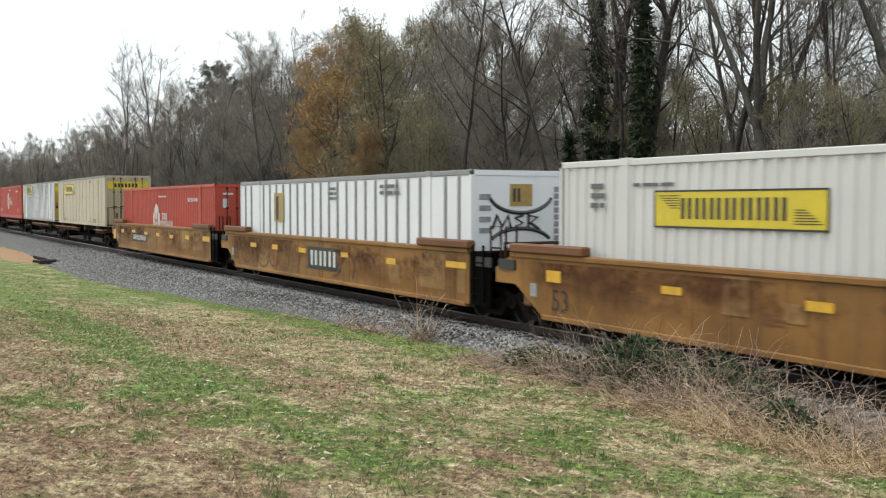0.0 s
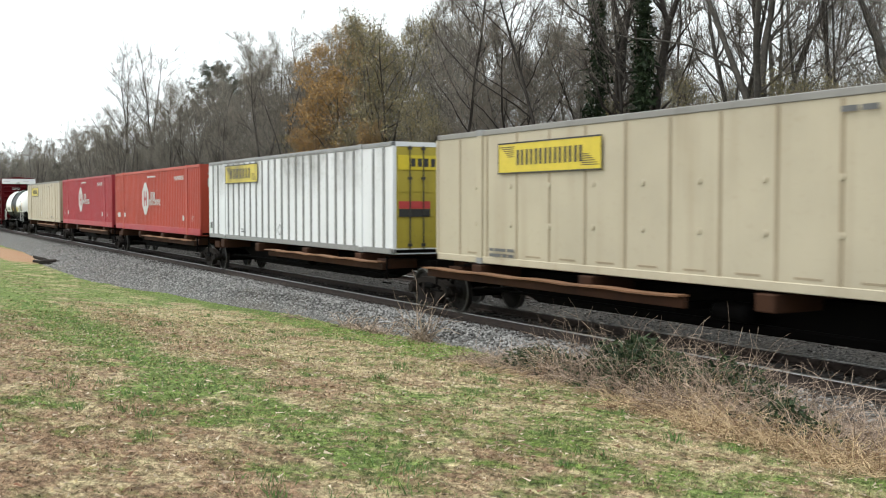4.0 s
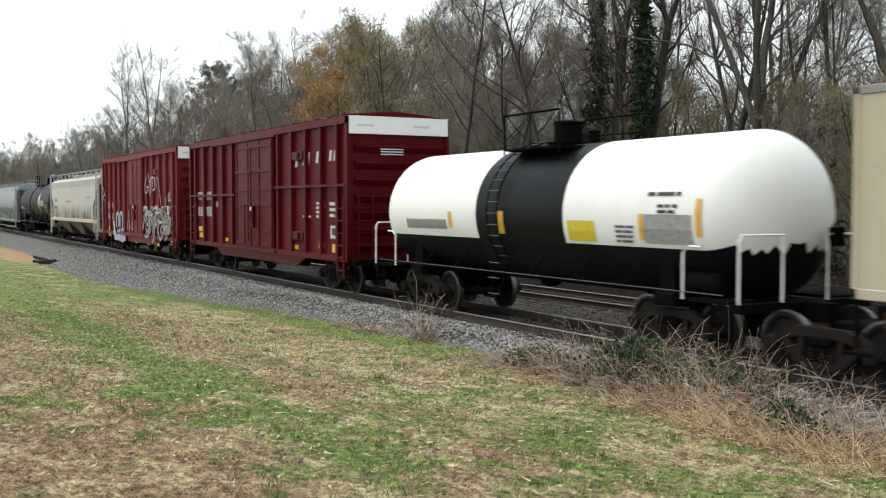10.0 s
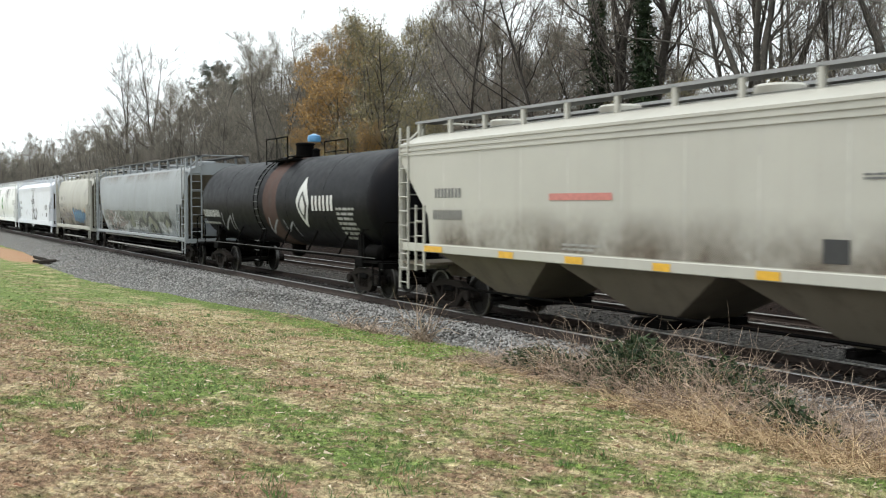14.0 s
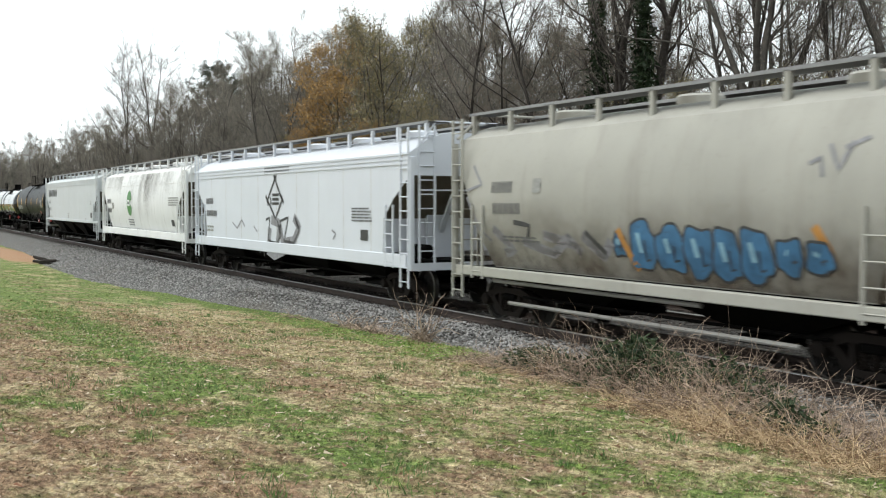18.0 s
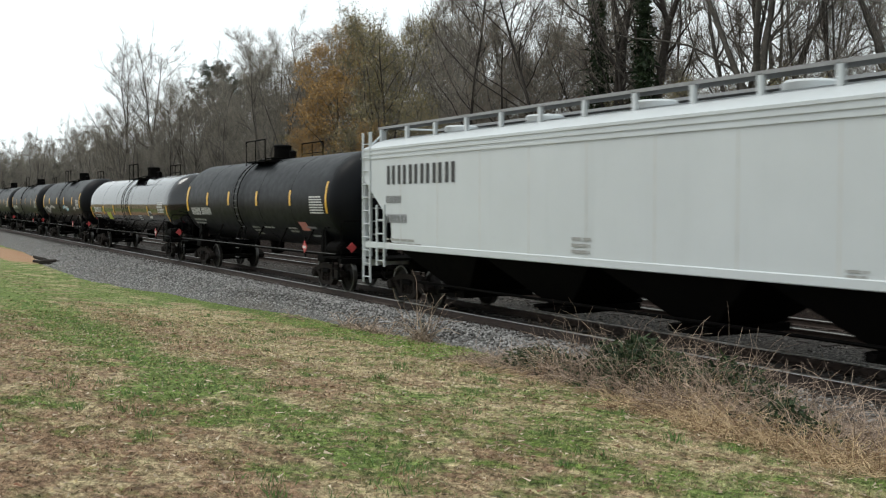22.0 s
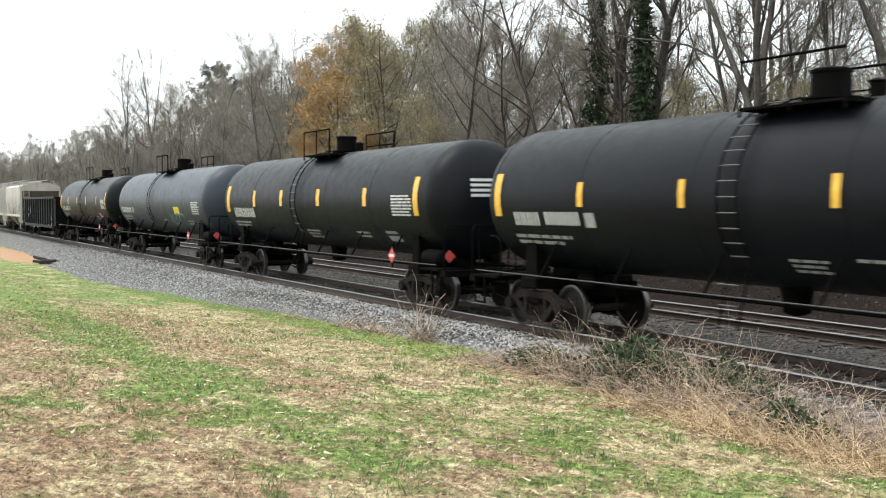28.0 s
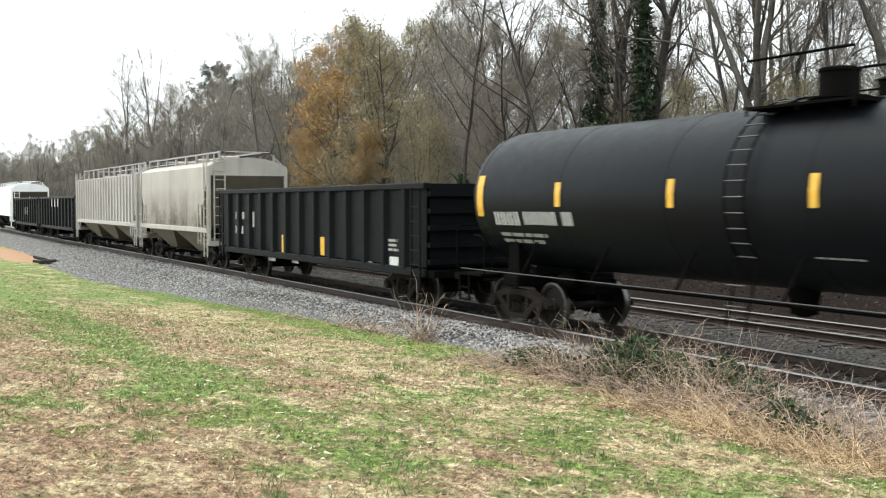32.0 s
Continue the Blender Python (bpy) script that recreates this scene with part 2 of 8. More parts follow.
def finish(name, bm, mat, smooth=False):
    bmesh.ops.recalc_face_normals(bm, faces=bm.faces[:])
    me = bpy.data.meshes.new(name)
    bm.to_mesh(me)
    bm.free()
    for m in (mat if isinstance(mat, (list, tuple)) else [mat]):
        me.materials.append(m)
    if smooth:
        me.polygons.foreach_set("use_smooth", [True] * len(me.polygons))
        me.set_sharp_from_angle(angle=radians(35))
    return me


def put(name, me, parent=None, at=None, label=""):
    ob = new(name, me)
    if parent:
        ob.parent = parent
    if at is not None:
        ob.matrix_basis = at if isinstance(at, Matrix) else Matrix.Translation(at)
    return tagged(ob, label)


def part(name, bm, mat, parent, label="", smooth=False, at=None):
    return put(name, finish(name, bm, mat, smooth), parent, at, label)


def boxes(name, lst, mat, parent, label=""):
    bm = bmesh.new()
    for b in lst:
        box(bm, *b)
    return part(name, bm, mat, parent, label)


def thing(name, label, category, x, group="", kind=""):
    ob = tagged(new(name), label, category, group, kind)
    ob.empty_display_size = 0.3
    if x is not None:
        MOVING.append((ob, x))
    return ob


def raw(name, verts, faces, mat, smooth=False):
    me = bpy.data.meshes.new(name)
    me.from_pydata(verts, [], faces)
    me.materials.append(mat)
    if smooth:
        me.polygons.foreach_set("use_smooth", [True] * len(me.polygons))
    return me


def flat_side(y):
    return lambda z: y


def round_side(r, zc, out=0.008):
    return lambda z: -math.sqrt(max((r + out) ** 2 - (z - zc) ** 2, 0.01))


BASE_MARKS = ("sign", "nameplate", "data_panel", "emblem", "yellow_panel", "red_panel", "paint_patch", "label_plate")


def decal(parent, name, rects, mat, side, label=""):
    """Thin painted patches on the near side; rects: (u0, z0, u1, z1[, lean])."""
    up = 0.0 if name in BASE_MARKS else 0.005
    if name in BASE_MARKS and len(rects) > 1:
        for r in rects:
            decal(parent, name, [r], mat, side, label)
        return None
    bm = bmesh.new()
    for u0, z0, u1, z1, *lean in rects:
        k = lean[0] if lean else 0.0
        n = max(1, int(abs(z1 - z0) / 0.18))
        rows = []
        for i in range(n + 1):
            z = z0 + (z1 - z0) * i / n
            s = k * (z - z0)
            rows.append([bm.verts.new((u0 + s, side(z) - up, z)), bm.verts.new((u1 + s, side(z) - up, z))])
        for a, b in zip(rows, rows[1:]):
            bm.faces.new((a[0], a[1], b[1], b[0]))
    return part(name, bm, mat, parent, label)


def word(parent, u0, z0, u1, z1, n, mat, side, name="lettering", lean=0.0, gap=0.26):
    """A word as bars: two upright strokes for each letter."""
    w = (u1 - u0) / n
    bars = []
    for i in range(n):
        a, b = u0 + i * w, u0 + i * w + w * (1 - gap)
        k = (b - a) * 0.36
        bars += [(a, z0, a + k, z1, lean), (b - k, z0, b, z1, lean)]
    return decal(parent, name, bars, mat, side)


def lines(parent, u0, z0, u1, z1, n, mat, side, name="small_print"):
    """Rows of small print as short bars of uneven length."""
    h = (z1 - z0) / n
    r = random.Random(int(abs(u0 * 97 + z0 * 31)))
    bars = []
    for i in range(n):
        u, end = u0, u0 + (u1 - u0) * r.uniform(0.75, 1)
        while u < end - 0.04:
            w = min(end - u, h * r.uniform(1.2, 4.0))
            bars.append((u, z0 + i * h, u + w, z0 + i * h + h * 0.55))
            u += w + h * r.uniform(0.3, 0.6)
    return decal(parent, name, bars, mat, side)


def spray(parent, name, pts, width, mat, side, lift=0.0):
    """A painted stroke along points (u, z)."""
    bm = bmesh.new()
    dense = []
    for (a, b), (c, d) in zip(pts, pts[1:]):
        n = max(1, int(math.hypot(c - a, d - b) / 0.12))
        dense += [(a + (c - a) * i / n, b + (d - b) * i / n) for i in range(n)]
    dense.append(pts[-1])
    rows = []
    for i, (u, z) in enumerate(dense):
        (a, b), (c, d) = dense[max(0, i - 1)], dense[min(len(dense) - 1, i + 1)]
        m = math.hypot(c - a, d - b) or 1
        nu, nz = -(d - b) / m * width / 2, (c - a) / m * width / 2
        rows.append([bm.verts.new((u + nu, side(z + nz) - lift, z + nz)), bm.verts.new((u - nu, side(z - nz) - lift, z - nz))])
    for a, b in zip(rows, rows[1:]):
        bm.faces.new((a[0], a[1], b[1], b[0]))
    return part(name, bm, mat, parent)


def diamond(parent, name, u, z0, z1, w, mat, side, lift=0.0):
    """A tall painted diamond that follows the curve of the side."""
    bm = bmesh.new()
    rows = []
    for i in range(13):
        z = z0 + (z1 - z0) * i / 12
        k = max(0.02, 1 - abs(2 * i / 12 - 1) ** 1.3) * w / 2
        rows.append([bm.verts.new((u - k, side(z) - lift, z)), bm.verts.new((u + k, side(z) - lift, z))])
    for a, b in zip(rows, rows[1:]):
        bm.faces.new((a[0], a[1], b[1], b[0]))
    return part(name, bm, mat, parent)


def each(name, lst, mat, parent, label=""):
    """Separate bars, one part for each."""
    for b in lst:
        boxes(name, [b], mat, parent, label)


def piece(parent, u0, z0, u1, z1, colours, side, seed, n, width):
    """A sprayed piece: overlapping arcs and strokes in a few colours."""
    r = random.Random(seed)
    for i in range(n):
        cu, cz = r.uniform(u0, u1), r.uniform(z0, z1)
        a = r.uniform(0, 360)
        pts = loop(cu, cz, r.uniform(0.15, 0.45), r.uniform(0.12, 0.35), a, a + r.uniform(90, 260), 7)
        pts = [(u, min(max(z, z0), z1)) for u, z in pts]
        spray(parent, "graffiti", pts, width * r.uniform(0.5, 1.2), colours[i % len(colours)], side, 0.001 + 0.0006 * i)


def stain_material(name, col, lo, hi, stretch, low=False):
    """Dirt that thins out towards its edges; it hangs from the top, or gathers at the foot."""
    k = Nodes(name)
    gen = k.n.new("ShaderNodeSeparateXYZ")
    k.l.new(k.n.new("ShaderNodeTexCoord").outputs["Generated"], gen.inputs[0])
    fall = k.ramp(gen.outputs[2], 1.0, 0.1) if low else k.ramp(gen.outputs[2], 0.0, 0.85)
    ends = k.ramp(k.math("MULTIPLY", gen.outputs[0], k.math("SUBTRACT", 1.0, gen.outputs[0])), 0.0, 0.06)
    blot = k.ramp(k.math("ADD", k.math("MULTIPLY", k.noise(1.0, 6, stretch), 0.75), k.math("MULTIPLY", k.noise(5, 4), 0.25)), lo, hi)
    k.l.new(k.math("MULTIPLY", blot, k.math("MULTIPLY", fall, ends)), k.bsdf.inputs["Alpha"])
    return k.done(k.mix(k.noise(7, 4), scaled(col, 0.7), scaled(col, 1.3)), 0.75, 0, 0.2)


M_SOOT = stain_material("roof_soot", (0.3, 0.285, 0.265), 0.44, 0.85, (0.9, 0.9, 0.12))
M_RUSTRUN = stain_material("rust_run", (0.27, 0.19, 0.13), 0.44, 0.9, (0.8, 0.8, 0.2))
M_FOOTDIRT = stain_material("foot_dirt", (0.16, 0.12, 0.085), 0.36, 0.72, (0.7, 0.7, 0.5), True)
M_FOOTMOSS = stain_material("foot_moss", (0.075, 0.08, 0.06), 0.4, 0.62, (0.55, 0.55, 1.0), True)
M_WELLRUST = stain_material("faded_brown_panels", (0.12, 0.045, 0.018), 0.44, 0.6, (0.28, 0.28, 0.9))


def stain(parent, u0, z0, u1, z1, mat, side):
    """A thin film of dirt that follows the side."""
    bm = bmesh.new()
    n = max(2, int((z1 - z0) / 0.18))
    loft(bm, [[(u, side(z0 + (z1 - z0) * i / n) - 0.003, z0 + (z1 - z0) * i / n) for u in (u0, u1)] for i in range(n + 1)], False, False)
    return part("grime", bm, mat, parent)


def blob(parent, cu, cz, ru, rz, fill, edge, side, seed, lift):
    """One fat sprayed letter: a wobbly filled shape with a dark outline."""
    r = random.Random(seed)
    a, b, c, d = (r.uniform(0, 6.28) for i in range(4))
    rim = []
    for i in range(28):
        t = 2 * math.pi * i / 28
        k = 1 + 0.1 * math.sin(3 * t + a) + 0.08 * math.sin(5 * t + b)
        p = abs(math.cos(t)) ** 0.7 * math.copysign(1, math.cos(t)), abs(math.sin(t)) ** 0.7 * math.copysign(1, math.sin(t))
        rim.append((cu + ru * k * p[0] + 0.08 * rz * p[1], cz + rz * k * p[1]))
    for name, grow_by, mat, up in (("graffiti_outline", 0.045, edge, lift), ("graffiti", 0.0, fill, lift + 0.0006)):
        bm = bmesh.new()
        rings = []
        for q in (1.0, 0.66, 0.33, 0.06):
            ring_pts = []
            for u, z in rim:
                m = math.hypot(u - cu, z - cz) or 1
                uu, zz = cu + (u - cu) * q * (1 + grow_by / m), cz + (z - cz) * q * (1 + grow_by / m)
                ring_pts.append((uu, side(zz) - up, zz))
            rings.append(ring_pts)
        loft(bm, rings, True, True)
        part(name, bm, mat, parent)


def loop(cu, cz, ru, rz, a0=0, a1=360, n=14):
    return [(cu + ru * math.cos(radians(a0 + (a1 - a0) * i / n)), cz + rz * math.sin(radians(a0 + (a1 - a0) * i / n))) for i in range(n + 1)]


def number(parent, text, u, z, h, mat, side):
    """Painted figures in the built-in font."""
    cu = bpy.data.curves.new("figures", "FONT")
    cu.body, cu.size, cu.fill_mode = text, h * 1.4, "FRONT"
    tmp = bpy.data.objects.new("figures", cu)
    scene.collection.objects.link(tmp)
    me = bpy.data.meshes.new_from_object(tmp.evaluated_get(bpy.context.evaluated_depsgraph_get()))
    bpy.data.objects.remove(tmp)
    me.materials.append(mat)
    return put("painted_number", me, parent, pose(u, side(z) - 0.001, z, 90, 0, 0))


def patch(parent, name, pts, mat, side, lift=0.0):
    """A flat painted polygon (u, z)."""
    bm = bmesh.new()
    bm.faces.new([bm.verts.new((u, side(z) - lift, z)) for u, z in pts])
    return part(name, bm, mat, parent)


def house_emblem(parent, u0, z0, u1, z1, side):
    w, h, c = u1 - u0, z1 - z0, (u0 + u1) / 2
    patch(parent, "house_emblem", [(u0, z0), (u1, z0), (u1, z0 + 0.55 * h), (u1 - 0.2 * w, z0 + 0.62 * h), (u1 - 0.2 * w, z0 + 0.78 * h), (c, z1), (u0 + 0.2 * w, z0 + 0.78 * h), (u0 + 0.2 * w, z0 + 0.62 * h), (u0, z0 + 0.55 * h)], M_LETTER, side)
    decal(parent, "emblem_bar", [(u0 + 0.25 * w, z0, u0 + 0.36 * w, z0 + 0.6 * h), (u0 + 0.62 * w, z0, u0 + 0.73 * w, z0 + 0.6 * h), (u0 + 0.36 * w, z0 + 0.2 * h, u0 + 0.62 * w, z0 + 0.3 * h)], M_RED_A, lambda z: side(z) - 0.003)


def hexagon_emblem(parent, u0, z0, u1, z1, side):
    w, h, c = u1 - u0, z1 - z0, (u0 + u1) / 2
    patch(parent, "hexagon_emblem", [(c - 0.12 * w, z0 - 0.04 * h), (c + 0.12 * w, z0 - 0.04 * h), (c + 0.26 * w, z0 + 0.1 * h), (u1 - 0.08 * w, z0 + 0.24 * h), (u1 - 0.04 * w, z0 + 0.34 * h), (u1 - 0.04 * w, z0 + 0.66 * h), (u1 - 0.08 * w, z0 + 0.76 * h), (c + 0.26 * w, z1 - 0.1 * h), (c + 0.12 * w, z1 + 0.04 * h), (c - 0.12 * w, z1 + 0.04 * h), (c - 0.26 * w, z1 - 0.1 * h), (u0 + 0.08 * w, z0 + 0.76 * h), (u0 + 0.04 * w, z0 + 0.66 * h), (u0 + 0.04 * w, z0 + 0.34 * h), (u0 + 0.08 * w, z0 + 0.24 * h), (c - 0.26 * w, z0 + 0.1 * h)], M_LETTER, side)
    for a, b, d, e in ((0.3, 0.25, 0.42, 0.75), (0.6, 0.25, 0.72, 0.75), (0.42, 0.44, 0.6, 0.54)):
        decal(parent, "emblem_bar", [(u0 + a * w, z0 + b * h, u0 + d * w, z0 + e * h)], M_RED_B, lambda z: side(z) - 0.003)


def green_emblem(parent, u0, z0, u1, z1, side):
    w, h, cu, cz = (u1 - u0) / 2, (z1 - z0) / 2, (u0 + u1) / 2, (z0 + z1) / 2
    rim = loop(cu, cz, w, h, 20, 340, 24)
    bm = bmesh.new()
    hub = bm.verts.new((cu + 0.2 * w, side(cz) - 0.004, cz))
    vs = [bm.verts.new((u, side(z) - 0.004, z)) for u, z in rim]
    for a, b in zip(vs, vs[1:]):
        bm.faces.new((hub, a, b))
    part("green_emblem", bm, M_GREEN, parent, "green round painted emblem")
    decal(parent, "emblem_bar", [(cu - 0.7 * w, cz - 0.2 * h, cu + 0.2 * w, cz + 0.25 * h)], M_HOPWHITE, lambda z: side(z) - 0.008)
    decal(parent, "emblem_bar", [(cu - 0.5 * w, cz - 0.1 * h, cu + 0.1 * w, cz + 0.12 * h)], M_GREYLETTER, lambda z: side(z) - 0.010)
# ---- parts that many vehicles share ----
def make_wheelset():
    bm = bmesh.new()
    lathe(bm, [(-1.05, 0.07), (-0.8, 0.075), (0.8, 0.075), (1.05, 0.07)], "y", 10)
    tyre = bmesh.new()
    for s in (-1, 1):
        lathe(bm, [(s * 0.70, 0.12), (s * 0.705, 0.30), (s * 0.69, 0.39), (s * 0.69, 0.44), (s * 0.80, 0.44), (s * 0.80, 0.39), (s * 0.755, 0.36), (s * 0.76, 0.16), (s * 0.82, 0.13), (s * 0.82, 0.06)], "y", 28)
    for s in (1,):
        lathe(tyre, [(s * 0.676, 0.443), (s * 0.68, 0.482), (s * 0.71, 0.484), (s * 0.722, 0.459), (s * 0.812, 0.452), (s * 0.812, 0.443)], "y", 28, caps=False)
    for i in range(5):
        a = 2 * math.pi * i / 5
        box(bm, 0.25 * math.cos(a) - 0.03, -0.775, 0.25 * math.sin(a) - 0.03, 0.25 * math.cos(a) + 0.03, -0.735, 0.25 * math.sin(a) + 0.03)
    return finish("wheelset", bm, M_WHEEL, True), finish("tread", tyre, M_TREAD, True)


def make_side_frame():
    bm = bmesh.new()
    y0, y1 = -0.09, 0.09
    prism(bm, [(-1.12, 0.50), (-0.95, 0.60), (-0.72, 0.66), (-0.45, 0.76), (0.45, 0.76), (0.72, 0.66), (0.95, 0.60), (1.12, 0.50), (1.12, 0.42), (0.95, 0.46), (0.70, 0.52), (0.42, 0.62), (-0.42, 0.62), (-0.70, 0.52), (-0.95, 0.46), (-1.12, 0.42)], y0, y1)
    prism(bm, [(-0.72, 0.50), (-0.60, 0.56), (-0.24, 0.26), (0.24, 0.26), (0.60, 0.56), (0.72, 0.50), (0.36, 0.16), (-0.36, 0.16)], y0, y1)
    for s in (-1, 1):
        prism(bm, [(s * 0.30, 0.24), (s * 0.30, 0.66), (s * 0.40, 0.66), (s * 0.38, 0.24)], y0 + 0.01, y1 - 0.01)
    return finish("side_frame", bm, M_TRUCK)


def make_bearing():
    bm = bmesh.new()
    lathe(bm, [(-0.07, 0.06), (-0.06, 0.115), (0.14, 0.125), (0.16, 0.10)], "y", 14)
    return finish("bearing", bm, M_TRUCK, True)


def make_springs():
    bm = bmesh.new()
    prof = []
    for i in range(6):
        prof += [(0.27 + i * 0.045, 0.065), (0.27 + i * 0.045 + 0.022, 0.08), (0.27 + i * 0.045 + 0.03, 0.065)]
    lathe(bm, prof, "z", 8)
    return finish("coil_spring", bm, M_TRUCK)


def make_bolster():
    bm = bmesh.new()
    cbox(bm, -0.22, -1.12, 0.50, 0.22, 1.12, 0.64, 0.03)
    cbox(bm, -0.3, -0.45, 0.55, 0.3, 0.45, 0.80, 0.03)
    for s in (-1, 1):
        box(bm, s * 0.40 - 0.05, -0.85, 0.30, s * 0.40 + 0.05, 0.85, 0.38)
    return finish("bolster", bm, M_UNDER)


WHEEL_ME, TREAD_ME = make_wheelset()
FRAME_ME, BEARING_ME, SPRING_ME, BOLSTER_ME = make_side_frame(), make_bearing(), make_springs(), make_bolster()


def truck(car, x):
    t = put("truck", BOLSTER_ME, car, (x, 0, 0), "dark four-wheel freight truck with cast side frames")
    for s in (-1, 1):
        put("side_frame", FRAME_ME, t, (0, s * 1.0, 0))
        for dx in (-0.19, 0.0, 0.19):
            put("coil_spring", SPRING_ME, t, (dx, s * 1.0, 0))
        w = put("wheelset", WHEEL_ME, t)
        w.matrix_parent_inverse = Matrix.Translation((s * 0.89, 0, 0.457))
        WHEELSETS.append(w)
        for e in (1, -1):
            tr = put("wheel_tread", TREAD_ME, t)
            tr.matrix_parent_inverse = Matrix.Translation((s * 0.89, 0 if e > 0 else -1.488, 0.457))
            WHEELSETS.append(tr)
        for e in (-1, 1):
            put("bearing", BEARING_ME, t, pose(s * 0.89, e * 1.0, 0.46, 0, 0, 0 if e > 0 else 180))
    return t


def make_coupler():
    bm = bmesh.new()
    cbox(bm, -0.2, -0.09, 0.74, 0.34, 0.09, 0.98, 0.02)
    prism(bm, [(0.30, 0.70), (0.30, 1.02), (0.62, 1.0), (0.66, 0.72)], -0.15, 0.13)
    pipe(bm, [(0.1, -0.2, 0.72), (0.35, -0.24, 0.45), (0.62, -0.1, 0.35)], 0.025)
    return finish("coupler", bm, M_UNDER)


COUPLER_ME = make_coupler()


def couplers(car, half):
    put("coupler", COUPLER_ME, car, (half, 0, 0))
    put("coupler", COUPLER_ME, car, pose(-half, 0, 0, 0, 0, 180))


LADDERS = {}


def ladder(car, x, y, z0, z1, mat, width=0.42, turn=0, step=0.34):
    """A ladder in the plane of the side (turn 0) or of the end (turn 90)."""
    key = (round(z1 - z0, 2), mat.name, width, step)
    if key not in LADDERS:
        bm = bmesh.new()
        for s in (-1, 1):
            box(bm, s * width / 2 - 0.025, -0.02, 0, s * width / 2 + 0.025, 0.02, z1 - z0)
        n = int((z1 - z0) / step)
        for i in range(n):
            pipe(bm, [(-width / 2, -0.01, 0.15 + i * step), (width / 2, -0.01, 0.15 + i * step)], 0.015, 5)
        LADDERS[key] = finish("ladder", bm, mat)
    return put("ladder", LADDERS[key], car, pose(x, y, z0, 0, 0, turn))


def brake_wheel(car, x, y, z, mat=M_UNDER):
    bm = bmesh.new()
    n = 16
    pts = [(0.02, 0.26 * math.cos(2 * math.pi * i / n), 0.26 * math.sin(2 * math.pi * i / n)) for i in range(n + 1)]
    pipe(bm, pts, 0.016, 5)
    for i in range(4):
        a = math.pi * i / 4
        pipe(bm, [(0.0, -0.26 * math.cos(a), -0.26 * math.sin(a)), (0.0, 0.26 * math.cos(a), 0.26 * math.sin(a))], 0.01, 4)
    box(bm, -0.12, -0.12, -0.15, 0.0, 0.12, 0.15)
    part("brake_wheel", bm, mat, car, at=(x, y, z))


def air_tank(car, x, y, z, length=0.9, r=0.17, mat=M_UNDER):
    bm = bmesh.new()
    h = length / 2
    lathe(bm, [(-h, 0.02), (-h + 0.03, r * 0.7), (-h + 0.1, r), (h - 0.1, r), (h - 0.03, r * 0.7), (h, 0.02)], "x", 14)
    part("air_reservoir", bm, mat, car, smooth=True, at=(x, y, z))


